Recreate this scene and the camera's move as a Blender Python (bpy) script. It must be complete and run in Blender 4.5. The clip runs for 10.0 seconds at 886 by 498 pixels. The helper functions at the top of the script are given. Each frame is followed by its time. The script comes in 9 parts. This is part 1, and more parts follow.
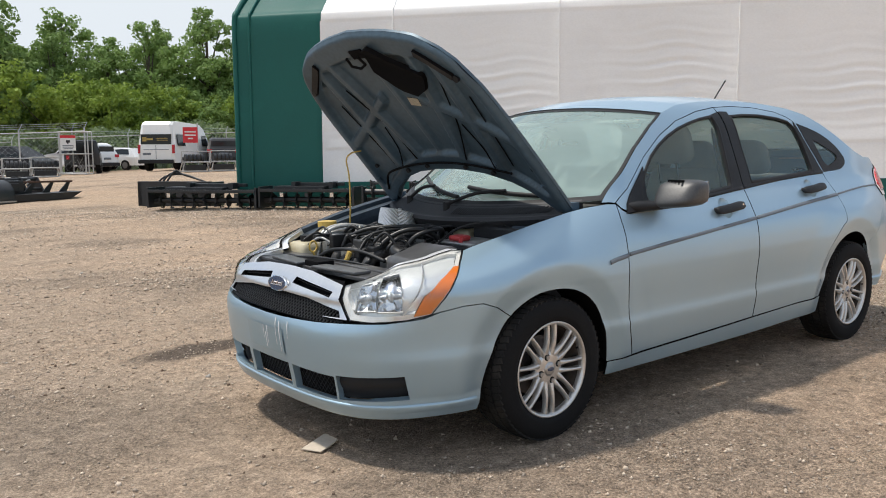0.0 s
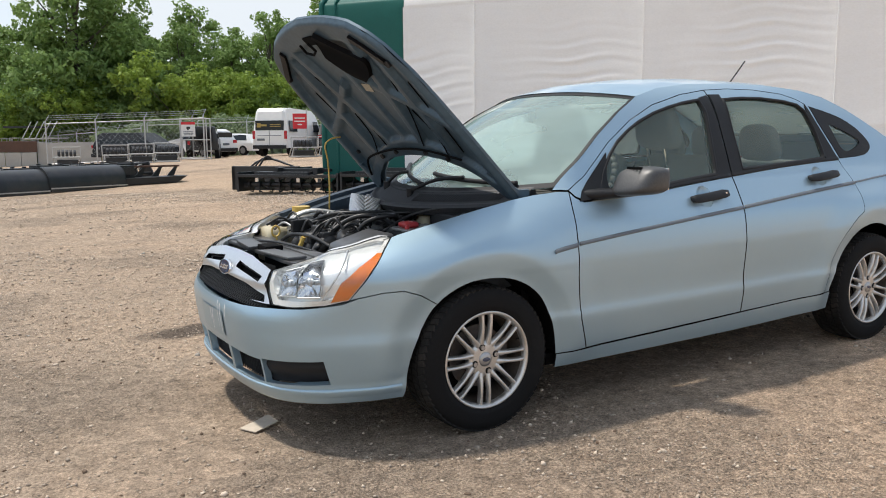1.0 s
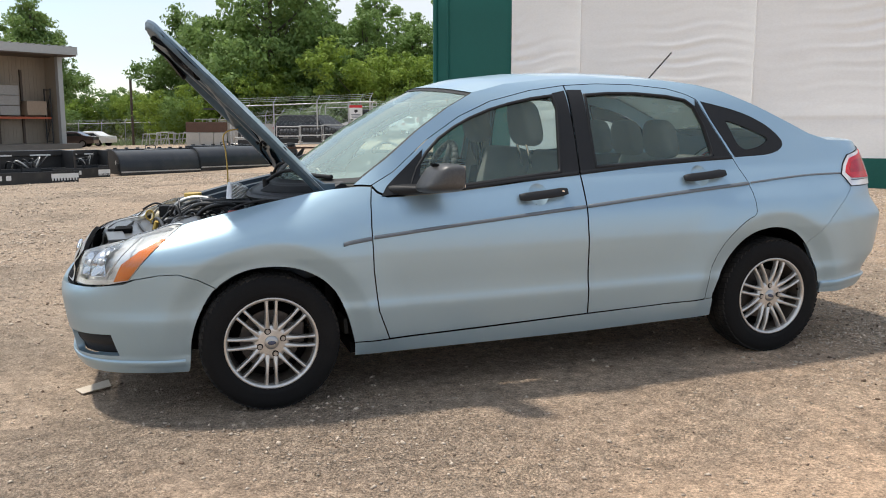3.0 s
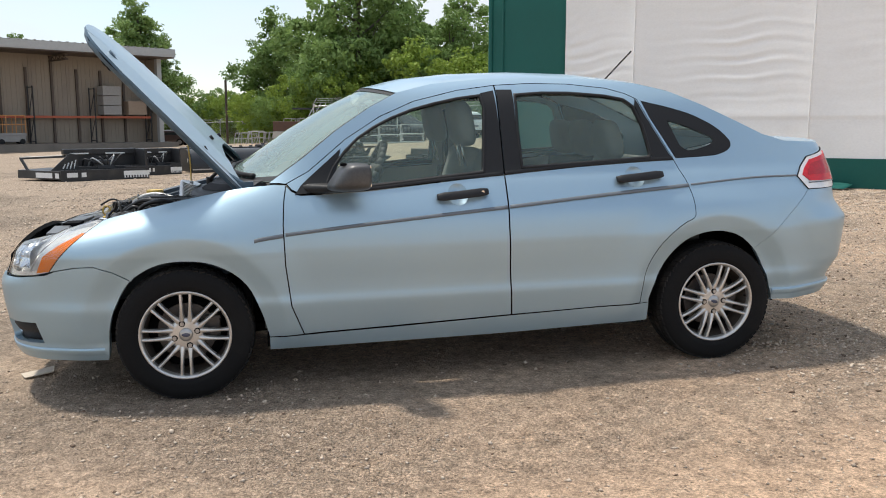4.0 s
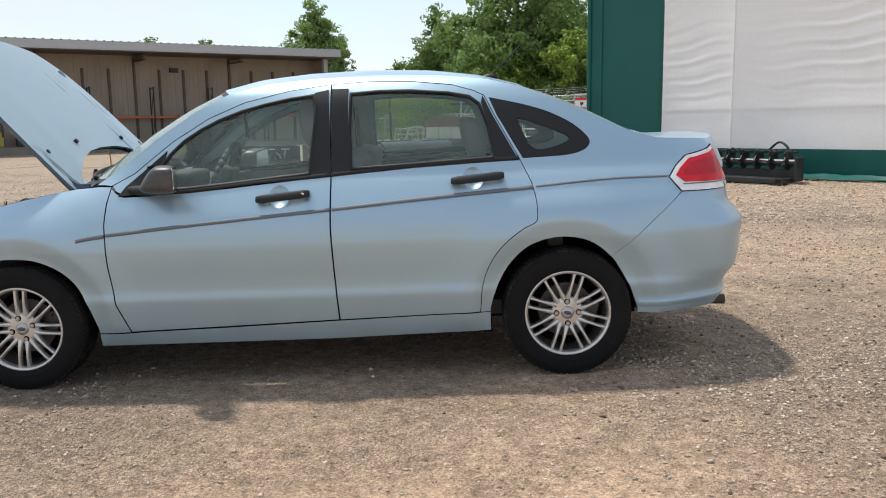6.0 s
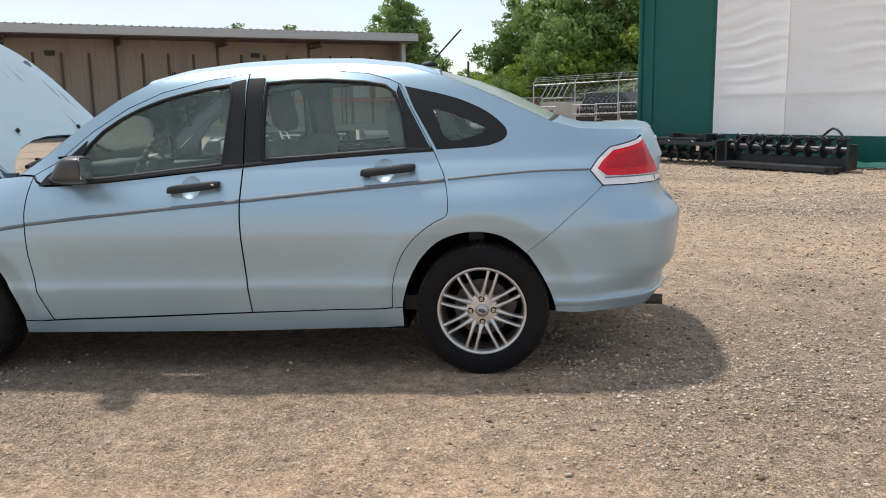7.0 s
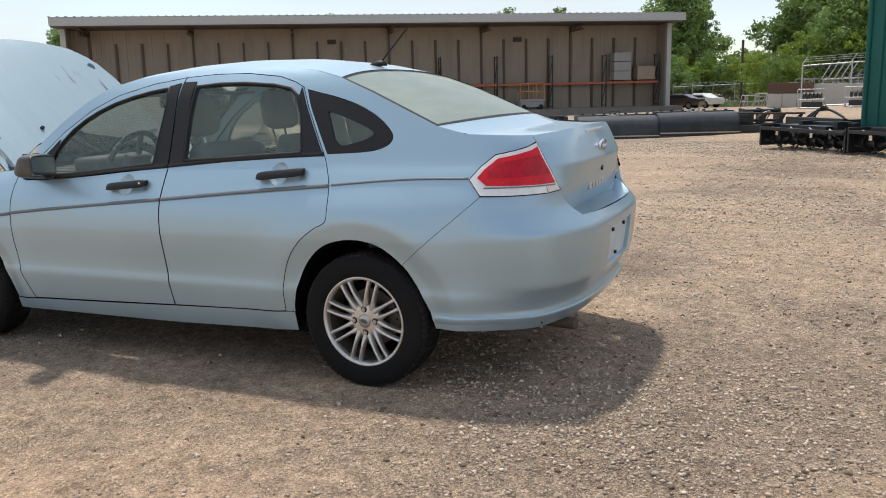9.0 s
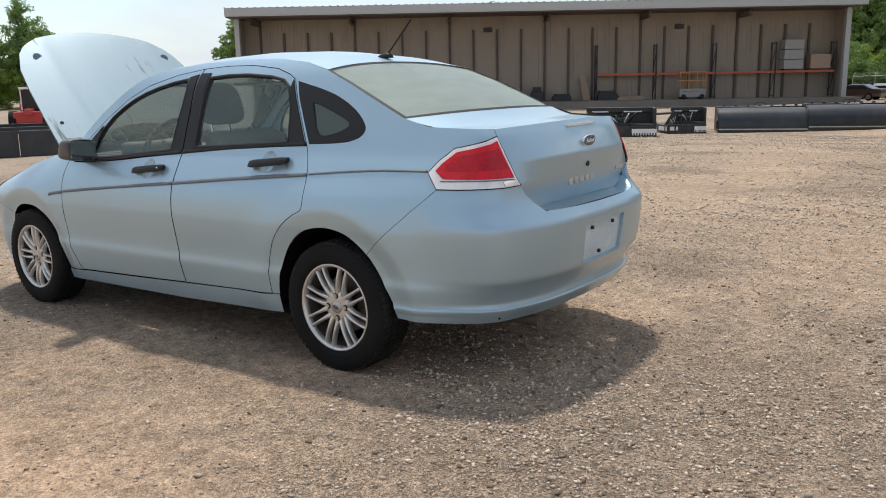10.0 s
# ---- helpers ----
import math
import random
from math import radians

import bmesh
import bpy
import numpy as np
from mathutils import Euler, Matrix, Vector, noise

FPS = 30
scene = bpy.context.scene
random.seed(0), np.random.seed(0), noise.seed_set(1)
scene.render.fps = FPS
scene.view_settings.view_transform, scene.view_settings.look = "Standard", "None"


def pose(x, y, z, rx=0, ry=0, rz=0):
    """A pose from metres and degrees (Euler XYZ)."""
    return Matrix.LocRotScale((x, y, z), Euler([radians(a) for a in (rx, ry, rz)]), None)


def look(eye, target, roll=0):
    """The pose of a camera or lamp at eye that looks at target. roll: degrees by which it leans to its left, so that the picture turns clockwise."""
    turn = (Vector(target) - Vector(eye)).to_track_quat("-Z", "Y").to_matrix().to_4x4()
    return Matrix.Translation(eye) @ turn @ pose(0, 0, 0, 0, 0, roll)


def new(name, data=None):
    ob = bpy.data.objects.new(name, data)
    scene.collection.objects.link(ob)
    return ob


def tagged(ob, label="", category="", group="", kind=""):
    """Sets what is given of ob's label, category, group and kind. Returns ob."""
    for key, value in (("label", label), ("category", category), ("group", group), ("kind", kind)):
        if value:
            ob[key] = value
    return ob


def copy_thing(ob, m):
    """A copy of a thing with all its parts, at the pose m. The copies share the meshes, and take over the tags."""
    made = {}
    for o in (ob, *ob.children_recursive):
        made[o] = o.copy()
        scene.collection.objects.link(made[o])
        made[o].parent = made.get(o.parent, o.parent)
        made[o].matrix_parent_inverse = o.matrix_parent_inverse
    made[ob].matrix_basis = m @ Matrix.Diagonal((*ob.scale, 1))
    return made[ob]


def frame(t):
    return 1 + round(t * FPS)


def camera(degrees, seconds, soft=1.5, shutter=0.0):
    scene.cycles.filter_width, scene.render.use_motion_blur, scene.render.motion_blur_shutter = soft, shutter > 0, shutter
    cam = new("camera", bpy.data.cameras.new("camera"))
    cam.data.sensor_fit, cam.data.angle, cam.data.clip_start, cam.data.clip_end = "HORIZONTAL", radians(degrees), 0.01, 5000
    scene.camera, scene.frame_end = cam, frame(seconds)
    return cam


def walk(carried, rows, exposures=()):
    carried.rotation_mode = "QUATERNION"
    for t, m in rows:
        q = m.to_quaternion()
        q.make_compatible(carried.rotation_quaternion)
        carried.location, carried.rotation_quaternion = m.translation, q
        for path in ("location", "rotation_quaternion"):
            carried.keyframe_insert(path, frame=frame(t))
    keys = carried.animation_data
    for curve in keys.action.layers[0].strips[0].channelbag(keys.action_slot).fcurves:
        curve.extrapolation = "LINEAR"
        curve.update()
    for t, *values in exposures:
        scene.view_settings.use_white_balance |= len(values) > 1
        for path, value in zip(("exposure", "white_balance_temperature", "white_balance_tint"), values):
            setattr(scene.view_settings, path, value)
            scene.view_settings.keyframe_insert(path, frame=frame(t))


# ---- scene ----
cam = camera(56.0, 10.0, soft=1.0)
PATH = [
    (0, (-2.494, -3.19, 1.195), (-1.249, -1.641, 0.968), -0.3),
    (0.5, (-2.169, -3.357, 1.194), (-1.04, -1.724, 0.953), -0.1),
    (1, (-1.86, -3.597, 1.194), (-0.849, -1.891, 0.934), -0.4),
    (1.5, (-1.545, -3.849, 1.2), (-0.638, -2.087, 0.928), -0.3),
    (2, (-1.152, -4.044, 1.231), (-0.341, -2.239, 0.946), -0.2),
    (2.5, (-0.767, -4.277, 1.237), (-0.066, -2.428, 0.938), -0.2),
    (3, (-0.373, -4.416, 1.249), (0.23, -2.532, 0.95), 0.1),
    (4.5, (0.818, -4.696, 1.255), (1.099, -2.739, 0.954), -0.2),
    (5, (1.248, -4.69, 1.26), (1.422, -2.72, 0.96), -0.6),
    (5.5, (1.672, -4.691, 1.266), (1.741, -2.715, 0.962), -0.8),
    (7, (2.854, -4.514, 1.288), (2.632, -2.557, 0.941), -0.9),
    (7.5, (3.297, -4.351, 1.299), (2.934, -2.419, 0.93), -1.2),
    (8, (3.699, -4.258, 1.301), (3.187, -2.362, 0.922), -1.3),
    (8.5, (4.082, -4.115, 1.314), (3.413, -2.268, 0.939), -1.4),
    (9, (4.459, -3.893, 1.349), (3.621, -2.117, 0.973), -1.3),
    (9.5, (4.852, -3.719, 1.367), (3.845, -2.035, 0.983), -1.0),
    (10, (5.19, -3.494, 1.354), (4.031, -1.913, 0.958), -1.0),
]
walk(cam, [(t, look(eye, target, roll)) for t, eye, target, roll in PATH],
     [(0.0, 0.06), (1.0, 0.14), (3, 0.20), (7, 0.16), (8.5, 0.12), (10, 0.03)])

# ---- light ----
SUN_WAY = Vector((0.30, -0.31, -1.0)).normalized()
world = bpy.data.worlds.new("world")
scene.world = world
world.use_nodes = True
wn, wl = world.node_tree.nodes, world.node_tree.links
wn.clear()
sky = wn.new("ShaderNodeTexSky")
sky.sky_type, sky.sun_disc = "NISHITA", False
sky.sun_elevation, sky.sun_rotation = math.asin(-SUN_WAY.z), math.atan2(-SUN_WAY.x, -SUN_WAY.y)
sky.air_density, sky.dust_density, sky.ozone_density = 1.0, 0.7, 1.6
# thin bright cloud spread over the whole sky
tc = wn.new("ShaderNodeTexCoord")
mp = wn.new("ShaderNodeMapping")
mp.inputs["Scale"].default_value = (1.0, 1.6, 5.5)
mp.inputs["Rotation"].default_value = (0.0, 0.12, 0.5)
cn = wn.new("ShaderNodeTexNoise")
cn.inputs["Scale"].default_value, cn.inputs["Detail"].default_value, cn.inputs["Roughness"].default_value = 1.2, 5.0, 0.5
cr = wn.new("ShaderNodeValToRGB")
cr.color_ramp.elements[0].position, cr.color_ramp.elements[1].position = 0.36, 0.60
cm = wn.new("ShaderNodeMixRGB")
cm.inputs[2].default_value = (4.75, 5.1, 5.45, 1)
bg = wn.new("ShaderNodeBackground")
bg.inputs["Strength"].default_value = 0.16
wo = wn.new("ShaderNodeOutputWorld")
wl.new(tc.outputs["Generated"], mp.inputs["Vector"])
wl.new(mp.outputs["Vector"], cn.inputs["Vector"])
wl.new(cn.outputs["Fac"], cr.inputs["Fac"])
wl.new(cr.outputs["Color"], cm.inputs[0])
wl.new(sky.outputs["Color"], cm.inputs[1])
wl.new(cm.outputs["Color"], bg.inputs["Color"])
wl.new(bg.outputs["Background"], wo.inputs["Surface"])
sun = new("sun", bpy.data.lights.new("sun", "SUN"))
sun.data.energy, sun.data.angle, sun.data.color = 3.35, radians(4.0), (1.0, 0.94, 0.85)
sun.matrix_world = look((0, 0, 30), Vector((0, 0, 30)) + SUN_WAY)


# ---- materials ----
def mat(name, colour, rough=0.6, metal=0.0, vary=0.12, scale=6.0, fine=60.0, bump=0.0, bump_scale=None, coat=0.0,
        spots=None, spec=0.5, island=0.0, piece=0.0, stretch=(1, 1, 1), second=None, second_at=(0.55, 0.7), second_scale=2.0):
    """A surface with variation at two scales, fine relief, and if wanted a second colour in patches."""
    m = bpy.data.materials.new(name)
    m.use_nodes = True
    n, l = m.node_tree.nodes, m.node_tree.links
    b = n["Principled BSDF"]
    b.inputs["Roughness"].default_value = rough
    b.inputs["Metallic"].default_value = metal
    b.inputs["Specular IOR Level"].default_value = spec
    b.inputs["Coat Weight"].default_value = coat
    b.inputs["Coat Roughness"].default_value = 0.06
    co = n.new("ShaderNodeTexCoord")
    mpn = n.new("ShaderNodeMapping")
    mpn.inputs["Scale"].default_value = stretch
    l.new(co.outputs["Object"], mpn.inputs["Vector"])

    def noise_at(s, detail=4.0):
        t = n.new("ShaderNodeTexNoise")
        t.inputs["Scale"].default_value, t.inputs["Detail"].default_value = s, detail
        l.new(mpn.outputs["Vector"], t.inputs["Vector"])
        return t
    a, f = noise_at(scale), noise_at(fine, 2.0)
    add = n.new("ShaderNodeMath")
    add.operation = "ADD"
    l.new(a.outputs["Fac"], add.inputs[0])
    l.new(f.outputs["Fac"], add.inputs[1])
    last = add.outputs[0]
    if island or piece:
        src = n.new("ShaderNodeNewGeometry").outputs["Random Per Island"] if island else n.new("ShaderNodeObjectInfo").outputs["Random"]
        k = n.new("ShaderNodeMath")
        k.operation, k.inputs[1].default_value = "MULTIPLY_ADD", (island or piece)
        l.new(src, k.inputs[0])
        l.new(last, k.inputs[2])
        last = k.outputs[0]
    mr = n.new("ShaderNodeMapRange")
    mr.inputs["From Min"].default_value, mr.inputs["From Max"].default_value = 0.6, 1.4 + (island or piece)
    mr.inputs["To Min"].default_value, mr.inputs["To Max"].default_value = 1 - vary, 1 + vary
    l.new(last, mr.inputs["Value"])
    mul = n.new("ShaderNodeVectorMath")
    mul.operation = "SCALE"
    mul.inputs[0].default_value = colour[:3]
    if second:
        t2 = noise_at(second_scale, 6.0)
        r2 = n.new("ShaderNodeValToRGB")
        r2.color_ramp.elements[0].position, r2.color_ramp.elements[1].position = second_at
        mx = n.new("ShaderNodeMixRGB")
        mx.inputs[1].default_value, mx.inputs[2].default_value = (*colour[:3], 1), (*second[:3], 1)
        l.new(t2.outputs["Fac"], r2.inputs["Fac"])
        l.new(r2.outputs["Color"], mx.inputs[0])
        l.new(mx.outputs["Color"], mul.inputs[0])
    l.new(mr.outputs["Result"], mul.inputs["Scale"])
    l.new(mul.outputs["Vector"], b.inputs["Base Color"])
    rr = n.new("ShaderNodeMapRange")
    rr.inputs["To Min"].default_value, rr.inputs["To Max"].default_value = max(0.03, rough * 0.8), min(1.0, rough * 1.2)
    l.new(a.outputs["Fac"], rr.inputs["Value"])
    l.new(rr.outputs["Result"], b.inputs["Roughness"])
    if bump:
        t3 = noise_at(bump_scale or fine, 3.0)
        bp = n.new("ShaderNodeBump")
        bp.inputs["Strength"].default_value, bp.inputs["Distance"].default_value = 1.0, bump
        l.new(t3.outputs["Fac"], bp.inputs["Height"])
        l.new(bp.outputs["Normal"], b.inputs["Normal"])
    return m


def glass(name, tint, gloss=1.0, film=0.0, film_colour=(0.6, 0.63, 0.6)):
    """A pane: a tinted clear body with a mirror-like skin and, if wanted, a pale film for dust and painted sky
    reflection.
    """
    m = bpy.data.materials.new(name)
    m.use_nodes = True
    n, l = m.node_tree.nodes, m.node_tree.links
    n.clear()
    out = n.new("ShaderNodeOutputMaterial")
    tr, gl, mx, fr = (n.new("ShaderNode" + k) for k in ("BsdfTransparent", "BsdfGlossy", "MixShader", "Fresnel"))
    tr.inputs["Color"].default_value = (*tint, 1)
    gl.inputs["Roughness"].default_value = 0.02
    fr.inputs["IOR"].default_value = 1.5
    k = n.new("ShaderNodeMath")
    k.operation, k.inputs[1].default_value = "MULTIPLY", gloss
    l.new(fr.outputs["Fac"], k.inputs[0])
    l.new(k.outputs[0], mx.inputs["Fac"])
    last = tr.outputs["BSDF"]
    if film:
        df, m2 = n.new("ShaderNodeBsdfDiffuse"), n.new("ShaderNodeMixShader")
        df.inputs["Color"].default_value = (*film_colour, 1)
        tx = n.new("ShaderNodeTexNoise")
        tx.inputs["Scale"].default_value = 5.0
        q = n.new("ShaderNodeMapRange")
        q.inputs["To Min"].default_value, q.inputs["To Max"].default_value = film * 0.85, film * 1.15
        l.new(tx.outputs["Fac"], q.inputs["Value"])
        l.new(q.outputs["Result"], m2.inputs["Fac"])
        l.new(last, m2.inputs[1])
        l.new(df.outputs["BSDF"], m2.inputs[2])
        last = m2.outputs["Shader"]
    l.new(last, mx.inputs[1])
    l.new(gl.outputs["BSDF"], mx.inputs[2])
    l.new(mx.outputs["Shader"], out.inputs["Surface"])
    return m


PAINT = mat("car_paint", (0.356, 0.492, 0.585), rough=0.40, metal=0.63, vary=0.04, scale=1.5, fine=900, coat=0.5, second=(0.364, 0.497, 0.585), second_scale=1.2)
PAINT_DUSTY = mat("car_paint_dusty_top", (0.32, 0.45, 0.53), rough=0.45, metal=0.6, vary=0.05, scale=3, fine=300, coat=0.5, second=(0.38, 0.48, 0.55), second_at=(0.45, 0.75), second_scale=2.5, stretch=(0.5, 3, 1))
PLATE_BED = mat("chalky_plate_bed", (0.50, 0.60, 0.66), rough=0.6, metal=0.1, vary=0.15, scale=9, fine=120, second=(0.62, 0.66, 0.68), second_at=(0.55, 0.75), second_scale=12)
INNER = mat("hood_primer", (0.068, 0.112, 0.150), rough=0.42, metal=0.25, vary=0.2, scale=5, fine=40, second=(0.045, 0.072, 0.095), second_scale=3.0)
# Base darker than PAINT, offsetting the bright sky and sun on the raised hood.
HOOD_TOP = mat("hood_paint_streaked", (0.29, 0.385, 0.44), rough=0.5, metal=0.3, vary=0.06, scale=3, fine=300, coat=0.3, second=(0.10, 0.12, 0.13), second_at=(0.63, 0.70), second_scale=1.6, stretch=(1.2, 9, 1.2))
BLACK_PL = mat("black_plastic", (0.014, 0.0145, 0.016), rough=0.55, spec=0.3, vary=0.2, scale=8, fine=200, bump=0.0004, bump_scale=600)
GREY_PL = mat("weathered_plastic", (0.045, 0.046, 0.05), rough=0.6, vary=0.25, scale=7, fine=120, second=(0.10, 0.095, 0.09), second_at=(0.55, 0.8))
TRIM = mat("side_molding", (0.13, 0.15, 0.17), rough=0.55, vary=0.1)
# Near-black: paints the shade of gaps and recesses, also serves plain black parts.
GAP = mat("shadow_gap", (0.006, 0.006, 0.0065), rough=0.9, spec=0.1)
RUBBER = mat("tyre_rubber", (0.008, 0.008, 0.0085), rough=0.8, spec=0.2, vary=0.25, scale=9, fine=120, second=(0.016, 0.015, 0.014), second_at=(0.5, 0.85), second_scale=5)
ALLOY = mat("wheel_alloy", (0.60, 0.59, 0.57), rough=0.34, metal=0.8, vary=0.12, scale=14, fine=150, second=(0.30, 0.265, 0.235), second_at=(0.56, 0.80), second_scale=9)
RUBBER_DUST = mat("dusty_tread_rubber", (0.016, 0.0155, 0.015), rough=0.85, spec=0.2, vary=0.3, scale=9, fine=120, second=(0.060, 0.052, 0.044), second_at=(0.5, 0.85), second_scale=7)
# Dust brown darkened to paint the shade deep behind the spokes.
BARREL = mat("dusty_depth_shaded_barrel", (0.115, 0.095, 0.080), rough=0.6, metal=0.4, vary=0.3, scale=10)
CAP_GREY = mat("hub_cap_grey", (0.42, 0.42, 0.42), rough=0.3, metal=0.8)
STEEL = mat("brake_steel", (0.11, 0.10, 0.095), rough=0.5, metal=0.8, vary=0.3, second=(0.085, 0.06, 0.045), second_scale=8)
CHROME = mat("chrome", (0.75, 0.76, 0.78), rough=0.12, metal=1.0, vary=0.04)
SILVER = mat("grille_silver", (0.60, 0.615, 0.63), rough=0.32, metal=0.75, vary=0.06, coat=0.4)
REFLECT = mat("lamp_reflector", (0.84, 0.86, 0.87), rough=0.22, metal=0.45, vary=0.08, scale=20)
RED_L = mat("red_lens", (0.60, 0.006, 0.016), rough=0.25, spec=0.3, vary=0.25, scale=14, fine=60, coat=0.3)
RED_D = mat("red_lens_core", (0.42, 0.004, 0.012), rough=0.2, spec=0.3, vary=0.3, scale=30, fine=90, coat=0.3)
CLEAR_L = mat("white_lens", (0.80, 0.79, 0.77), rough=0.18, vary=0.10, scale=18, metal=0.2, coat=1.0)
AMBER_L = mat("amber_lens", (0.80, 0.22, 0.02), rough=0.2, vary=0.1, scale=20, coat=0.8)
BADGE = mat("badge_blue", (0.03, 0.045, 0.09), rough=0.25, coat=0.8)
CLOTH = mat("seat_cloth", (0.17, 0.175, 0.165), rough=0.9, vary=0.2, fine=300, bump=0.0006)
INTERIOR = mat("cabin_plastic", (0.32, 0.32, 0.295), rough=0.7, vary=0.12, fine=200)
HOUSING = mat("mirror_housing", (0.050, 0.051, 0.053), rough=0.42, vary=0.25, scale=9, fine=120, second=(0.11, 0.105, 0.098), second_at=(0.6, 0.85))
DASH = mat("dashboard_dark", (0.075, 0.075, 0.07), rough=0.7, vary=0.12, fine=200)
# The pale film colours paint in reflected sky as well as dust.
W_GLASS = glass("windscreen_glass", (0.78, 0.972, 0.915), gloss=0.9, film=0.33, film_colour=(0.60, 0.785, 0.735))
S_GLASS = glass("side_glass", (0.87, 0.96, 0.92), gloss=0.75, film=0.12, film_colour=(0.50, 0.66, 0.60))
R_GLASS = glass("rear_glass", (0.60, 0.72, 0.66), gloss=0.4, film=0.58, film_colour=(0.46, 0.53, 0.475))
LENS = glass("lamp_cover", (0.95, 0.965, 0.965), gloss=1.1, film=0.02)


# ---- helpers for building ----
def mesh_of(name, verts, faces, material, smooth=True, flat_faces=()):
    me = bpy.data.meshes.new(name)
    me.from_pydata([tuple(v) for v in verts], [], [tuple(f) for f in faces])
    me.materials.append(material)
    if smooth:
        me.shade_smooth()
    me.validate()
    return me


def part(name, bm, material, parent=None, label="", smooth=False):
    """Links a bmesh, or ready mesh data, as one mesh object under a thing or a part."""
    if isinstance(bm, bmesh.types.BMesh):
        me = bpy.data.meshes.new(name)
        bm.normal_update()
        bm.to_mesh(me)
        bm.free()
        me.materials.append(material)
        if any(p.material_index for p in me.polygons):
            me.materials.append(GAP)
        if smooth:
            me.shade_smooth()
    else:
        me = bm
    ob = new(name, me)
    if parent is not None:
        ob.parent = parent
    return tagged(ob, label) if label else ob


def thing(name, label, category, m=None, group="", kind=""):
    e = new(name)
    e.empty_display_size = 0.1
    if m is not None:
        e.matrix_world = m
    return tagged(e, label, category, group, kind)


def box(bm, x0, x1, y0, y1, z0, z1, bevel=0.0, m=None):
    r = bmesh.ops.create_cube(bm, size=1.0)
    vs = r["verts"]
    for v in vs:
        v.co = Vector(((x0 + x1) / 2 + v.co.x * (x1 - x0), (y0 + y1) / 2 + v.co.y * (y1 - y0), (z0 + z1) / 2 + v.co.z * (z1 - z0)))
    if m is not None:
        bmesh.ops.transform(bm, matrix=m, verts=vs)
    if bevel:
        es = {e for v in vs for e in v.link_edges}
        bmesh.ops.bevel(bm, geom=list(es), offset=bevel, segments=2, affect="EDGES", profile=0.6)
    return bm


def boxes(*specs, bevel=0.0):
    bm = bmesh.new()
    for s in specs:
        box(bm, *s, bevel=bevel)
    return bm


def rod(bm, a, b, r, seg=8, r2=None):
    a, b = Vector(a), Vector(b)
    d = b - a
    q = bmesh.ops.create_cone(bm, cap_ends=True, segments=seg, radius1=r, radius2=r if r2 is None else r2, depth=d.length)
    m = Matrix.Translation((a + b) / 2) @ d.to_track_quat("Z", "Y").to_matrix().to_4x4()
    bmesh.ops.transform(bm, matrix=m, verts=q["verts"])
    return bm


def rods(*specs, seg=8):
    bm = bmesh.new()
    for s in specs:
        rod(bm, *s, seg=seg)
    return bm


def tube_mesh(name, pts, r, material, seg=8, sub=6):
    """A hose or bar through the given points, smoothly bent."""
    P = [Vector(p) for p in pts]
    path = []
    for i in range(len(P) - 1):
        p0, p1, p2, p3 = P[max(i - 1, 0)], P[i], P[i + 1], P[min(i + 2, len(P) - 1)]
        for k in range(sub):
            t = k / sub
            path.append(0.5 * ((2 * p1) + (p2 - p0) * t + (2 * p0 - 5 * p1 + 4 * p2 - p3) * t * t + (3 * p1 - p0 - 3 * p2 + p3) * t ** 3))
    path.append(P[-1])
    verts, faces = [], []
    ref = Vector((0.13, 0.31, 0.94))
    for i, p in enumerate(path):
        d = (path[min(i + 1, len(path) - 1)] - path[max(i - 1, 0)]).normalized()
        a = d.cross(ref).normalized()
        b = d.cross(a)
        for k in range(seg):
            w = 2 * math.pi * k / seg
            verts.append(p + r * (math.cos(w) * a + math.sin(w) * b))
    for i in range(len(path) - 1):
        for k in range(seg):
            k2 = (k + 1) % seg
            faces.append((i * seg + k, i * seg + k2, (i + 1) * seg + k2, (i + 1) * seg + k))
    faces.append(tuple(range(seg - 1, -1, -1)))
    faces.append(tuple((len(path) - 1) * seg + k for k in range(seg)))
    return mesh_of(name, verts, faces, material)


def lathe(name, profile, material, seg=48, axis="y", smooth=True):
    """Turns a profile of (radius, along) about an axis."""
    verts, faces = [], []
    for i in range(seg):
        w = 2 * math.pi * i / seg
        for r, h in profile:
            verts.append((r * math.cos(w), h, r * math.sin(w)) if axis == "y" else (r * math.cos(w), r * math.sin(w), h))
    n = len(profile)
    for i in range(seg):
        j = (i + 1) % seg
        for k in range(n - 1):
            faces.append((i * n + k, i * n + k + 1, j * n + k + 1, j * n + k))
    return mesh_of(name, verts, faces, material, smooth)


def smoothstep(a, b, x):
    t = min(1.0, max(0.0, (x - a) / (b - a)))
    return t * t * (3 - 2 * t)


# ---- ground ----
def lie(x, y):
    """The lie of the yard: it falls gently to the west and away from the middle."""
    s = y - 0.6 * x
    h = 0.019 * x + 0.0056 * y - 0.023 * (0.5 * ((s - 27) + math.sqrt((s - 27) ** 2 + 4)))
    h -= 0.135 * math.exp(-((x + 0.5) / 6.0) ** 2 - ((y - 18.5) / 4.5) ** 2)
    return max(-1.05, h) if h < -0.9 else h


def lie_np(x, y):
    s = y - 0.6 * x
    h = 0.019 * x + 0.0056 * y - 0.023 * (0.5 * ((s - 27) + np.sqrt((s - 27) ** 2 + 4)))
    h = h - 0.135 * np.exp(-((x + 0.5) / 6.0) ** 2 - ((y - 18.5) / 4.5) ** 2)
    return np.maximum(h, -1.05)




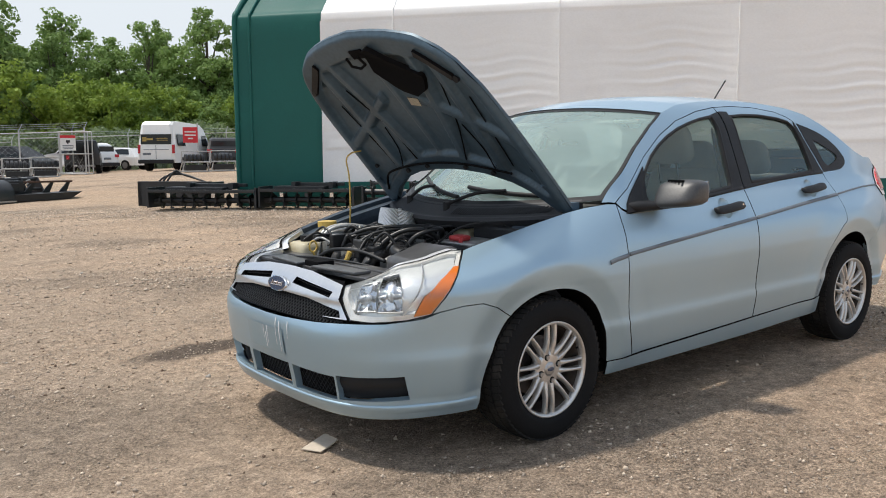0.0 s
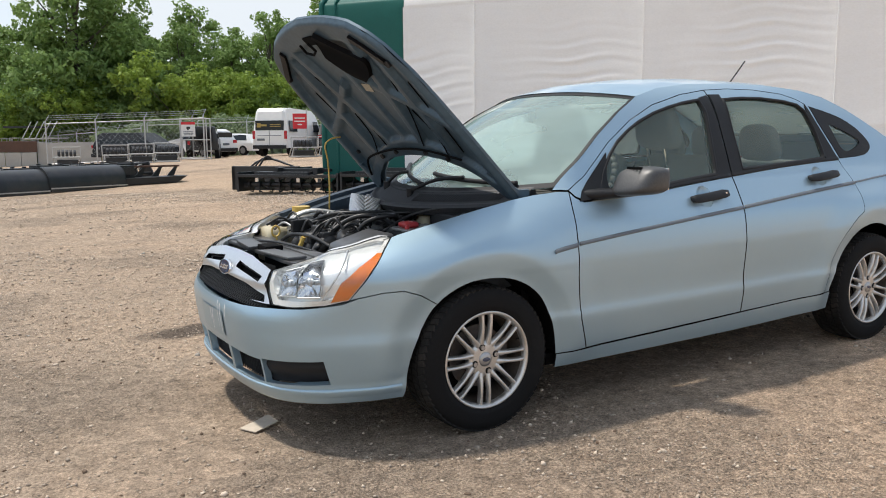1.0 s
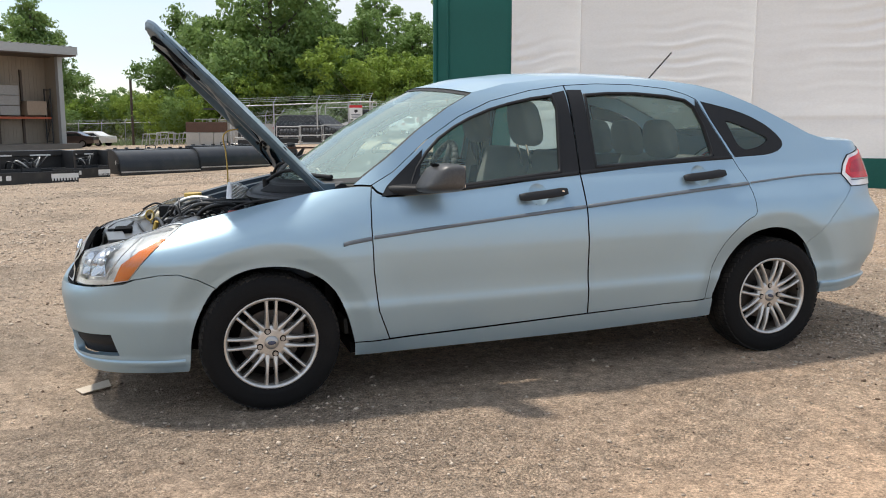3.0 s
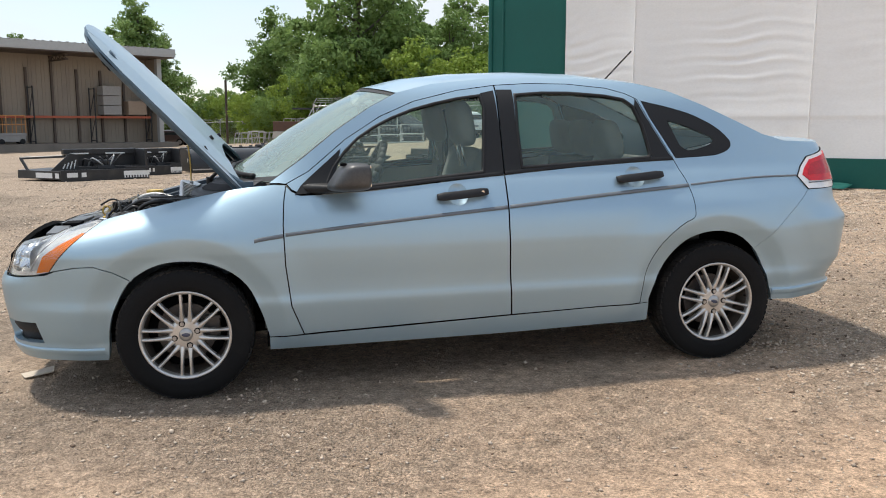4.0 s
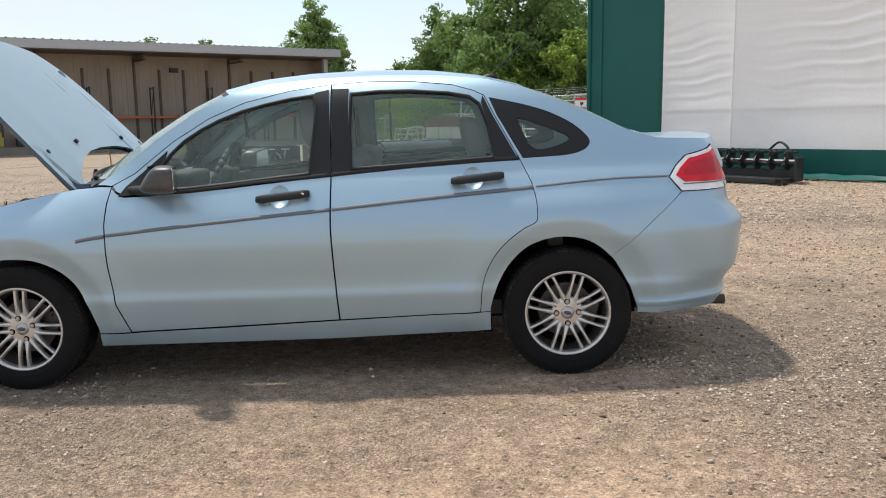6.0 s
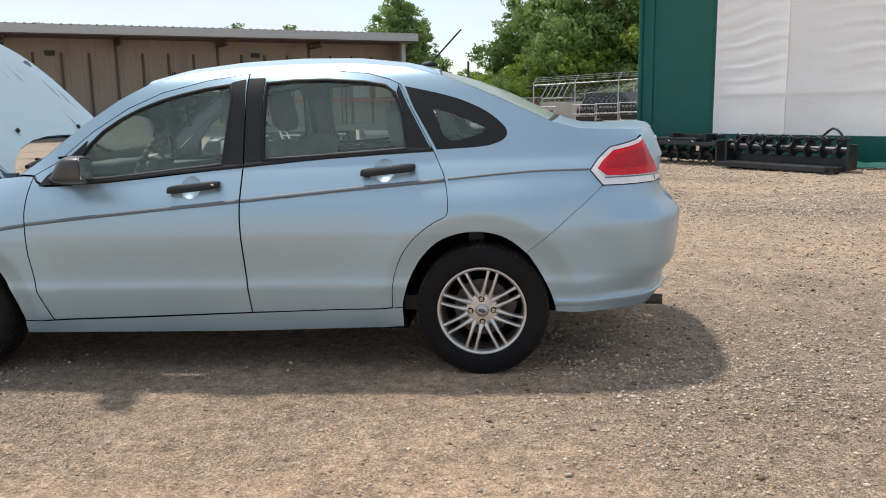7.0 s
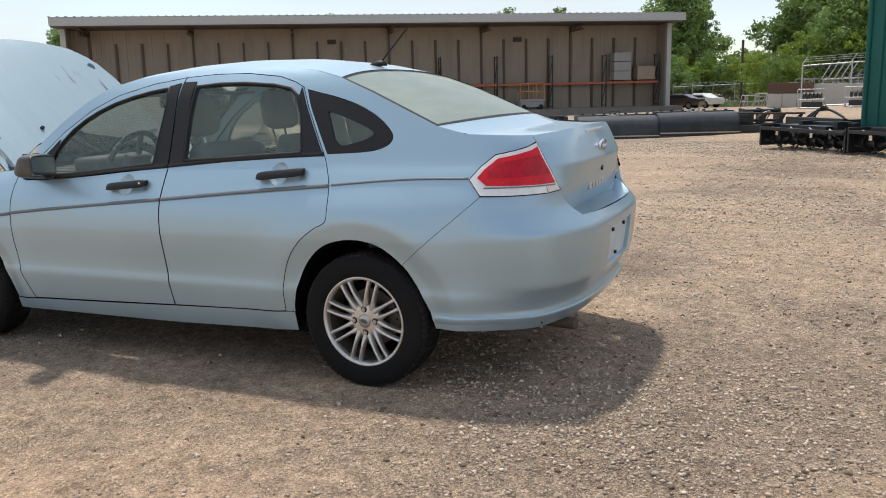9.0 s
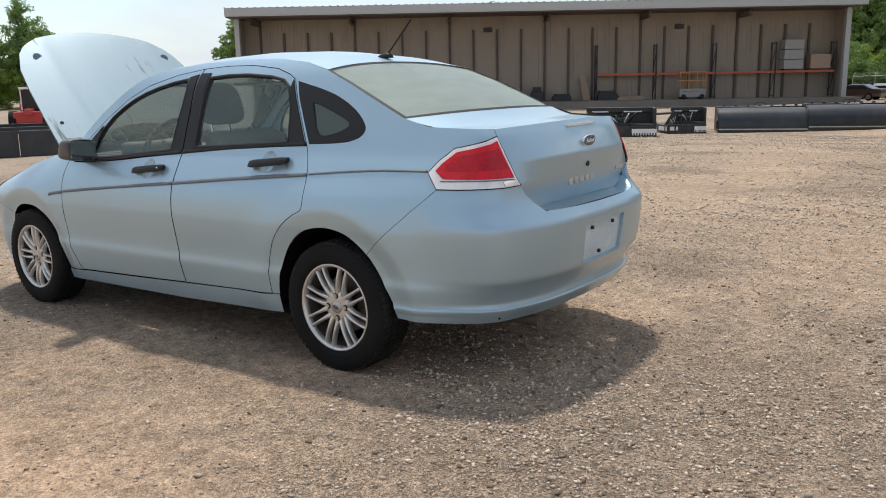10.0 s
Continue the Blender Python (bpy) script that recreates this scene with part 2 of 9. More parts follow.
def relief(x, y):
    """Small unevenness of the dirt: ruts and dips, flat under the car."""
    near = np.clip((np.hypot((x - 1.3) / 2.4, y / 1.1) - 1.0) * 1.2, 0.0, 1.0)
    rut = 0.012 * np.sin(2.1 * x + 1.3 * np.sin(0.7 * y)) * np.sin(1.7 * y + 0.8 * x) + 0.009 * np.sin(5.3 * y + 0.9 * x + 1.1 * np.sin(1.9 * x)) * np.sin(0.9 * x + 0.4)
    rut = rut + 0.010 * np.sin(9.0 * (y + 0.25 * x) + 2.0 * np.sin(0.6 * x)) * np.exp(-((y - 5.0 + 0.2 * x) / 3.0) ** 2)
    fine = 0.005 * np.sin(13.1 * x + 3 * np.sin(4.1 * y)) * np.sin(11.7 * y + 2.5 * np.sin(5.2 * x))
    far = np.exp(-(np.hypot(x - 1, y) / 25) ** 2)
    return (rut * near + fine * (0.3 + 0.7 * near)) * far


def ground_material():
    m = bpy.data.materials.new("dirt_and_gravel")
    m.use_nodes = True
    n, l = m.node_tree.nodes, m.node_tree.links
    b = n["Principled BSDF"]
    b.inputs["Roughness"].default_value, b.inputs["Specular IOR Level"].default_value = 0.95, 0.15
    co = n.new("ShaderNodeTexCoord").outputs["Object"]

    def tex(kind, s, **kw):
        t = n.new(kind)
        t.inputs["Scale"].default_value = s
        for k, v in kw.items():
            t.inputs[k].default_value = v
        l.new(co, t.inputs["Vector"])
        return t

    def ramp(src, a, c, lo=0.0, hi=1.0):
        r = n.new("ShaderNodeMapRange")
        r.inputs["From Min"].default_value, r.inputs["From Max"].default_value = a, c
        r.inputs["To Min"].default_value, r.inputs["To Max"].default_value = lo, hi
        l.new(src, r.inputs["Value"])
        return r.outputs["Result"]

    def mixc(fac, c1, c2, kind="MIX"):
        x = n.new("ShaderNodeMixRGB")
        x.blend_type = kind
        for i, v in ((0, fac), (1, c1), (2, c2)):
            if isinstance(v, (tuple, float)):
                x.inputs[i].default_value = (*v, 1) if isinstance(v, tuple) else v
            else:
                l.new(v, x.inputs[i])
        return x.outputs["Color"]
    # streaks left by wheels that turned in the yard
    trk = n.new("ShaderNodeMapping")
    trk.inputs["Rotation"].default_value = (0.0, 0.0, 0.55)
    trk.inputs["Scale"].default_value = (0.16, 1.25, 1.0)
    bend = tex("ShaderNodeTexNoise", 0.16, Detail=1.0)
    bw = n.new("ShaderNodeVectorMath")
    bw.operation = "MULTIPLY_ADD"
    bw.inputs[1].default_value = (7.0, 7.0, 0.0)
    l.new(bend.outputs["Color"], bw.inputs[0])
    l.new(co, bw.inputs[2])
    l.new(bw.outputs["Vector"], trk.inputs["Vector"])
    wheel = n.new("ShaderNodeTexNoise")
    wheel.inputs["Scale"].default_value, wheel.inputs["Detail"].default_value, wheel.inputs["Roughness"].default_value = 1.0, 5.0, 0.6
    l.new(trk.outputs["Vector"], wheel.inputs["Vector"])
    big = tex("ShaderNodeTexNoise", 0.36, Detail=8.0, Roughness=0.6)
    mid = tex("ShaderNodeTexNoise", 1.5, Detail=8.0, Roughness=0.66)
    low = tex("ShaderNodeTexNoise", 6.5, Detail=6.0, Roughness=0.7)
    grit = tex("ShaderNodeTexNoise", 85.0, Detail=6.0, Roughness=0.75)
    warp = n.new("ShaderNodeVectorMath")
    warp.operation = "MULTIPLY_ADD"
    warp.inputs[1].default_value = (0.03, 0.03, 0.03)
    l.new(grit.outputs["Color"], warp.inputs[0])
    l.new(co, warp.inputs[2])
    peb = tex("ShaderNodeTexVoronoi", 170.0)
    peb2 = tex("ShaderNodeTexVoronoi", 80.0)
    for v in (peb, peb2):
        l.new(warp.outputs["Vector"], v.inputs["Vector"])
    c = mixc(ramp(big.outputs["Fac"], 0.40, 0.58), (0.510, 0.366, 0.258), (0.415, 0.318, 0.244))
    c = mixc(ramp(mid.outputs["Fac"], 0.50, 0.66, 0.0, 0.45), c, (0.485, 0.345, 0.240))
    c = mixc(ramp(wheel.outputs["Fac"], 0.50, 0.62, 0.0, 0.52), c, (0.255, 0.196, 0.150))
    c = mixc(ramp(wheel.outputs["Fac"], 0.36, 0.47, 0.5, 0.0), c, (0.50, 0.395, 0.300))
    c = mixc(ramp(mid.outputs["Fac"], 0.30, 0.45, 0.8, 0.0), c, (0.22, 0.178, 0.145))
    c = mixc(ramp(low.outputs["Fac"], 0.54, 0.66, 0.0, 0.7), c, (0.24, 0.185, 0.142))
    c = mixc(ramp(low.outputs["Fac"], 0.30, 0.43, 0.7, 0.0), c, (0.50, 0.395, 0.300))
    # greyer crushed stone towards the far west of the yard
    sx = n.new("ShaderNodeSeparateXYZ")
    l.new(co, sx.inputs["Vector"])
    wst = n.new("ShaderNodeMath")
    wst.operation, wst.inputs[1].default_value = "MULTIPLY_ADD", 5.0
    l.new(mid.outputs["Fac"], wst.inputs[0])
    l.new(sx.outputs["X"], wst.inputs[2])
    c = mixc(ramp(wst.outputs[0], -1.0, 4.5, 0.78, 0.0), c, (0.290, 0.245, 0.202))
    # bare trodden dirt on the near side, coarser grey gravel beyond the car, its stones' own shade mixed into the tint
    nth = n.new("ShaderNodeMath")
    nth.operation, nth.inputs[1].default_value = "MULTIPLY_ADD", 6.0
    l.new(big.outputs["Fac"], nth.inputs[0])
    l.new(sx.outputs["Y"], nth.inputs[2])
    c = mixc(ramp(nth.outputs[0], 1.0, 5.5, 0.0, 0.50), c, (0.300, 0.240, 0.188))
    c = mixc(ramp(nth.outputs[0], -0.5, 2.6, 0.55, 0.0), c, (0.62, 0.432, 0.302))
    # a damp oily patch beside the car
    sp = n.new("ShaderNodeVectorMath")
    sp.operation = "SUBTRACT"
    sp.inputs[1].default_value = (-0.54, 1.70, 0.0)
    l.new(co, sp.inputs[0])
    sc = n.new("ShaderNodeVectorMath")
    sc.operation = "MULTIPLY"
    sc.inputs[1].default_value = (2.1, 5.2, 0.0)
    l.new(sp.outputs["Vector"], sc.inputs[0])
    dl = n.new("ShaderNodeVectorMath")
    dl.operation = "LENGTH"
    l.new(sc.outputs["Vector"], dl.inputs[0])
    wob = n.new("ShaderNodeMath")
    wob.operation, wob.inputs[1].default_value = "MULTIPLY_ADD", 1.1
    l.new(low.outputs["Fac"], wob.inputs[0])
    l.new(dl.outputs["Value"], wob.inputs[2])
    c = mixc(ramp(wob.outputs[0], 1.1, 1.5, 0.85, 0.0), c, (0.062, 0.050, 0.043))
    # single pebbles, each in its own shade of grey
    hue = n.new("ShaderNodeSeparateColor")
    l.new(peb.outputs["Color"], hue.inputs["Color"])
    hue2 = n.new("ShaderNodeSeparateColor")
    l.new(peb2.outputs["Color"], hue2.inputs["Color"])
    stony = ramp(big.outputs["Fac"], 0.50, 0.66, 0.06, 0.75)
    lum = n.new("ShaderNodeCombineColor")
    for i, (lo, hi) in enumerate(((0.10, 0.66), (0.085, 0.57), (0.070, 0.47))):
        l.new(ramp(hue.outputs["Red"], 0.0, 1.0, lo, hi), lum.inputs[i])
    isp = n.new("ShaderNodeMath")
    isp.operation = "MULTIPLY"
    l.new(ramp(hue.outputs["Green"], 0.35, 0.45), isp.inputs[0])
    l.new(stony, isp.inputs[1])
    edge = n.new("ShaderNodeMath")
    edge.operation = "MULTIPLY"
    l.new(isp.outputs[0], edge.inputs[0])
    l.new(ramp(peb.outputs["Distance"], 0.30, 0.6, 1.0, 0.0), edge.inputs[1])
    c = mixc(edge.outputs[0], c, lum.outputs["Color"])
    lum2 = n.new("ShaderNodeCombineColor")
    for i, (lo, hi) in enumerate(((0.17, 0.70), (0.14, 0.60), (0.11, 0.50))):
        l.new(ramp(hue2.outputs["Red"], 0.0, 1.0, lo, hi), lum2.inputs[i])
    e2 = n.new("ShaderNodeMath")
    e2.operation = "MULTIPLY"
    l.new(ramp(hue2.outputs["Blue"], 0.86, 0.89), e2.inputs[0])
    l.new(ramp(peb2.outputs["Distance"], 0.20, 0.36, 1.0, 0.0), e2.inputs[1])
    c = mixc(e2.outputs[0], c, lum2.outputs["Color"])
    lumps = tex("ShaderNodeTexNoise", 17.0, Detail=9.0, Roughness=0.78)
    c = mixc(1.0, c, ramp(lumps.outputs["Fac"], 0.33, 0.67, 0.58, 1.44), "MULTIPLY")
    c = mixc(0.9, c, ramp(grit.outputs["Fac"], 0.32, 0.68, 0.40, 1.62), "MULTIPLY")
    c = mixc(1.0, c, (1.10, 1.07, 1.015), "MULTIPLY")
    l.new(c, b.inputs["Base Color"])
    hsum = n.new("ShaderNodeMath")
    hsum.operation = "ADD"
    l.new(ramp(grit.outputs["Fac"], 0.2, 0.8, 0.0, 0.5), hsum.inputs[0])
    l.new(edge.outputs[0], hsum.inputs[1])
    h2 = n.new("ShaderNodeMath")
    h2.operation = "ADD"
    l.new(hsum.outputs[0], h2.inputs[0])
    l.new(e2.outputs[0], h2.inputs[1])
    bp = n.new("ShaderNodeBump")
    bp.inputs["Strength"].default_value, bp.inputs["Distance"].default_value = 1.0, 0.014
    l.new(h2.outputs[0], bp.inputs["Height"])
    l.new(bp.outputs["Normal"], b.inputs["Normal"])
    return m


def build_ground():
    k = 380
    w = np.linspace(-1, 1, k)
    line = 9.0 * w + 390.0 * np.sign(w) * np.abs(w) ** 7
    gx, gy = np.meshgrid(line + 1.5, line)
    gz = lie_np(gx, gy) + relief(gx, gy)
    v = np.stack([gx, gy, gz], -1).reshape(-1, 3)
    i = np.arange(k * k).reshape(k, k)
    f = np.stack([i[:-1, :-1], i[:-1, 1:], i[1:, 1:], i[1:, :-1]], -1).reshape(-1, 4)
    me = bpy.data.meshes.new("ground")
    me.vertices.add(len(v))
    me.vertices.foreach_set("co", v.ravel())
    me.loops.add(f.size)
    me.loops.foreach_set("vertex_index", f.ravel())
    me.polygons.add(len(f))
    me.polygons.foreach_set("loop_start", np.arange(0, f.size, 4))
    me.update(calc_edges=True)
    me.shade_smooth()
    me.materials.append(ground_material())
    tagged(new("ground", me), "packed brown dirt and gravel yard with ruts", "ground", kind="structure")


build_ground()


# ---- the sedan ----
# Its own axes: x back from the front axle, y to its right, z up from the ground it stands on.
TILT_UP = Vector((0.019, 0.0056, 1.0)).normalized()
CAR_POSE = TILT_UP.rotation_difference(Vector((0, 0, 1))).to_matrix().to_4x4()
car = thing("sedan", "light metallic blue four-door sedan with its hood propped open", "car", CAR_POSE)


def spline(ctrl, n=24):
    out = []
    c = [Vector(p) for p in ctrl]
    for i in range(len(c) - 1):
        p0 = c[i - 1] if i else c[0] * 2 - c[1]
        p1, p2 = c[i], c[i + 1]
        p3 = c[i + 2] if i + 2 < len(c) else c[i + 1] * 2 - c[i]
        for k in range(n):
            t = k / n
            out.append(0.5 * ((2 * p1) + (p2 - p0) * t + (2 * p0 - 5 * p1 + 4 * p2 - p3) * t * t + (3 * p1 - p0 - 3 * p2 + p3) * t ** 3))
    out.append(c[-1])
    return np.array([tuple(p) for p in out])


PLAN = spline([(-0.900, 0.0), (-0.893, 0.22), (-0.868, 0.42), (-0.805, 0.575), (-0.685, 0.695), (-0.50, 0.772), (-0.28, 0.812), (0.0, 0.838), (0.5, 0.85),
               (1.2, 0.855), (2.0, 0.852), (2.6, 0.842), (2.98, 0.815), (3.22, 0.765), (3.39, 0.68), (3.475, 0.54), (3.525, 0.33), (3.54, 0.0)])
ARC = np.concatenate([[0], np.cumsum(np.hypot(*np.diff(PLAN, axis=0).T))])
TAN = np.gradient(PLAN, ARC, axis=0)
NORM = np.stack([-TAN[:, 1], TAN[:, 0]], 1) * -1.0
NORM /= np.linalg.norm(NORM, axis=1, keepdims=True)
if NORM[len(NORM) // 2, 1] < 0:
    NORM = -NORM
TOTAL = ARC[-1]
HALF = int(np.argmax(PLAN[:, 1]))


def F(y):
    """The way along the outline from the front's middle to the half width y."""
    return float(np.interp(y, PLAN[:HALF, 1], ARC[:HALF]))


def R(y):
    return float(np.interp(-y, -PLAN[HALF:, 1], ARC[HALF:]))


def X(x):
    return float(np.interp(x, PLAN[:, 0], ARC))


def lut(*pairs):
    a = spline(pairs, 8)
    return lambda v: np.interp(v, a[:, 0], a[:, 1])


NF = lut((0.15, -0.115), (0.185, -0.062), (0.205, -0.044), (0.228, -0.036), (0.240, -0.035), (0.262, -0.034), (0.30, -0.028), (0.36, -0.017), (0.44, -0.006), (0.50, 0.0), (0.54, -0.004), (0.565, -0.020), (0.60, -0.055), (0.66, -0.085), (0.70, -0.108), (0.74, -0.145), (0.82, -0.24))
NR = lut((0.22, -0.15), (0.28, -0.078), (0.31, -0.054), (0.332, -0.042), (0.345, -0.038), (0.353, -0.046), (0.365, -0.050), (0.40, -0.034), (0.44, -0.008), (0.462, 0.011), (0.478, 0.019), (0.50, 0.023), (0.58, 0.034), (0.65, 0.041), (0.685, 0.043), (0.700, 0.041), (0.712, 0.033), (0.745, 0.006), (0.79, -0.026), (0.84, -0.036), (0.88, -0.040), (0.95, -0.06), (1.05, -0.10), (1.10, -0.13), (1.2, -0.2))
LOW = lut((0.12, -0.11), (0.18, -0.078), (0.22, -0.062), (0.26, -0.050), (0.30, -0.040), (0.36, -0.028), (0.405, -0.0195), (0.425, -0.0170), (0.438, -0.0172), (0.451, -0.0198), (0.47, -0.0206), (0.52, -0.0170), (0.58, -0.0095), (0.64, -0.0030), (0.70, 0.0), (0.80, 0.0))
HIGH = lut((0.60, 0.0), (0.66, 0.0), (0.74, -0.006), (0.80, -0.016), (0.84, -0.030), (0.90, -0.060), (0.95, -0.087), (1.0, -0.115), (1.10, -0.150), (1.20, -0.186), (1.30, -0.224), (1.36, -0.256), (1.40, -0.290), (1.43, -0.33), (1.46, -0.39))
CREST = lut((-0.75, 0.73), (-0.36, 0.825), (-0.1, 0.885), (0.1, 0.925), (0.3, 0.958), (0.47, 0.968), (0.7, 0.99))
CREST_IN = lut((-0.8, 0.17), (-0.36, 0.155), (0.1, 0.135), (0.47, 0.105), (0.7, 0.10))


def side_in(x, z):
    if z <= 0.66:
        return float(LOW(z))
    hi = float(HIGH(z))
    w = 1.0 - smoothstep(0.30, 0.62, x)
    if w > 0:
        t = max(0.0, (z - 0.66) / (float(CREST(x)) - 0.66))
        hi = hi * (1 - w) + w * (-float(CREST_IN(x)) * min(t, 1.3) ** 2.6)
    return hi


def flare(x, z):
    """The flat lips of the wheel arches, and the lower lips of the bumpers."""
    out = 0.0
    for cx in (0.0, 2.605):
        d = math.hypot((x - cx) / 0.452, (z - 0.30) / 0.448)
        out += (0.013 * (1 - smoothstep(1.0, 1.42, d)) - 0.019 * min(1.0, max(0.0, (1.0 - d) / 0.18))) * smoothstep(0.15, 0.3, z)
    out += 0.010 * (1 - smoothstep(0.236, 0.252, z)) * (1 - smoothstep(-0.34, -0.30, x))
    out += 0.010 * (1 - smoothstep(0.336, 0.352, z)) * smoothstep(2.86, 2.92, x)
    return out


def P(s, z, off=0.0):
    """A point of the body's skin: s along its outline from the middle of the front (the near side positive), z up."""
    a = abs(s)
    x, y = np.interp(a, ARC, PLAN[:, 0]), np.interp(a, ARC, PLAN[:, 1])
    nx, ny = np.interp(a, ARC, NORM[:, 0]), np.interp(a, ARC, NORM[:, 1])
    wf = 1 - smoothstep(F(0.30), X(-0.52), a)
    wr = smoothstep(X(3.02), R(0.50), a)
    n = wf * float(NF(z)) + wr * float(NR(z)) + (1 - wf - wr) * (side_in(x, z) + flare(x, z)) + off
    return Vector((x + nx * n, (y + ny * n) * (-1 if s > 0 else 1), z))


def inside(poly, px, pz):
    c = np.zeros(len(px), bool)
    for (x0, z0), (x1, z1) in zip(poly, poly[1:] + poly[:1]):
        if z0 != z1:
            hit = ((z0 > pz) != (z1 > pz)) & (px < (x1 - x0) * (pz - z0) / (z1 - z0) + x0)
            c ^= hit
    return c


def dense(poly, step):
    out = []
    for a, b in zip(poly, poly[1:] + poly[:1]):
        k = max(1, int(math.dist(a, b) / step))
        out += [(a[0] + (b[0] - a[0]) * i / k, a[1] + (b[1] - a[1]) * i / k) for i in range(k)]
    return out


def curve2(pts, n=5):
    """Rounds a run of outline points."""
    return [tuple(p) for p in spline(pts, n)]


def sheet(poly, surf, step=0.035, holes=()):
    """A panel: an outline (and holes) in two coordinates filled with a fine net on surf(u, v), its rims turned inward."""
    from mathutils.geometry import delaunay_2d_cdt
    loops = [dense(list(poly), step)] + [dense(list(h), step) for h in holes]
    pts, edges = [], []
    for lp in loops:
        b = len(pts)
        pts += lp
        edges += [(b + i, b + (i + 1) % len(lp)) for i in range(len(lp))]
    us, vs = [p[0] for p in loops[0]], [p[1] for p in loops[0]]
    gu, gv = np.meshgrid(np.arange(min(us) + step * 0.53, max(us), step), np.arange(min(vs) + step * 0.47, max(vs), step))
    gu = gu + (np.arange(gu.shape[0]) % 2)[:, None] * step * 0.5
    gu, gv = gu.ravel(), gv.ravel()
    ok = inside(loops[0], gu, gv)
    for h in loops[1:]:
        ok &= ~inside(h, gu, gv)
    bnd = np.array(pts)
    gu, gv = gu[ok], gv[ok]
    if len(gu):
        dmin = np.min(np.hypot(gu[:, None] - bnd[None, :, 0], gv[:, None] - bnd[None, :, 1]), axis=1)
        keep = dmin > step * 0.45
        gu, gv = gu[keep], gv[keep]
    allp = [Vector(p) for p in pts] + [Vector((a, b)) for a, b in zip(gu, gv)]
    vo, _, fo, *_ = delaunay_2d_cdt(allp, edges, [], 0, 1e-6)
    cen = np.array([[(vo[f[0]].x + vo[f[1]].x + vo[f[2]].x) / 3, (vo[f[0]].y + vo[f[1]].y + vo[f[2]].y) / 3] for f in fo])
    ok = inside(loops[0], cen[:, 0], cen[:, 1])
    for h in loops[1:]:
        ok &= ~inside(h, cen[:, 0], cen[:, 1])
    def tall(f):
        a, b, c = (vo[i] for i in f[:3])
        longest = max((a - b).length, (b - c).length, (c - a).length)
        return abs((b - a).cross(c - a)) / longest > 0.0012
    faces = [f for f, k in zip(fo, ok) if k and tall(f)]
    verts = [surf(v.x, v.y) for v in vo]
    bm = bmesh.new()
    bv = [bm.verts.new(v) for v in verts]
    for f in faces:
        try:
            bm.faces.new([bv[i] for i in f])
        except ValueError:
            pass
    bmesh.ops.delete(bm, geom=[v for v in bm.verts if not v.link_faces], context="VERTS")
    bm.normal_update()
    return bm


def orient(bm, away):
    """Turns the faces so that they look away from the point given."""
    tot = sum((q.calc_center_median() - away).dot(q.normal) * q.calc_area() for q in bm.faces)
    if tot < 0:
        bmesh.ops.reverse_faces(bm, faces=bm.faces)
    bm.normal_update()


def rim(bm, depth, away):
    """Turns the open rims inward by depth, with a hard corner; shallow ones are dark shut lines."""
    orient(bm, away)
    if depth:
        nrm = {v: v.normal.copy() for v in bm.verts}
        rim_edges = [e for e in bm.edges if e.is_boundary]
        made = {}
        for e in rim_edges:
            loop = e.link_loops[0]
            a, b = loop.vert, loop.link_loop_next.vert
            for v in (a, b):
                if v not in made:
                    made[v] = (bm.verts.new(v.co), bm.verts.new(v.co - nrm[v] * depth))
            q = bm.faces.new((made[b][0], made[a][0], made[a][1], made[b][1]))
            q.material_index = 1 if depth <= 0.022 else 0
        bm.normal_update()
    return bm


MID = Vector((1.3, 0.0, 0.75))


def skin(name, poly, parent, material=None, holes=(), step=0.035, flange=0.014, both=True, label="", off=0.0, away=None):
    """A body panel on the skin, and its twin on the other side."""
    made = []
    for side in ((1, -1) if both else (0,)):
        if side == 0:
            sf = lambda u, v: P(u, v, off)
        else:
            sf = lambda u, v: P(side * u, v, off)
        bm = sheet(poly, sf, step, holes)
        rim(bm, flange, away or MID)
        made.append(part(name, bm, material or PAINT, parent, label, smooth=True))
    return made


def inset(poly, d):
    """Draws an outline in by d, to leave a gap at its neighbour."""
    n, out = len(poly), []
    area = sum(poly[i][0] * poly[(i + 1) % n][1] - poly[(i + 1) % n][0] * poly[i][1] for i in range(n))
    sg = 1 if area > 0 else -1
    for i in range(n):
        p, q, r = Vector(poly[i - 1]), Vector(poly[i]), Vector(poly[(i + 1) % n])
        e1, e2 = (q - p), (r - q)
        if e1.length < 1e-6 or e2.length < 1e-6:
            out.append(tuple(q))
            continue
        n1, n2 = Vector((-e1.y, e1.x)).normalized() * sg, Vector((-e2.y, e2.x)).normalized() * sg
        m = (n1 + n2)
        m = m.normalized() / max(0.5, math.sqrt(max(0.01, (1 + n1.dot(n2)) / 2))) if m.length > 1e-3 else n1
        out.append(tuple(q + m * d))
    return out


def S(*xz):
    """Outline points given as (x, z) along the side."""
    return [(X(x), z) for x, z in xz]


ARCH_F = [(-0.352, 0.21), (-0.338, 0.33), (-0.305, 0.43), (-0.25, 0.53), (-0.19, 0.585), (-0.10, 0.628), (0.0, 0.64), (0.11, 0.628), (0.21, 0.583), (0.285, 0.51), (0.335, 0.40), (0.362, 0.30), (0.37, 0.262)]
ARCH_R = [(2.25, 0.33), (2.256, 0.36), (2.29, 0.46), (2.355, 0.565), (2.45, 0.642), (2.585, 0.672), (2.715, 0.648), (2.815, 0.575), (2.88, 0.48), (2.93, 0.38), (2.96, 0.285)]
ARC_F = curve2(ARCH_F, 4)
ARC_F0 = [q for i, q in enumerate(ARC_F) if q[0] < -0.226 and i < len(ARC_F) // 2]
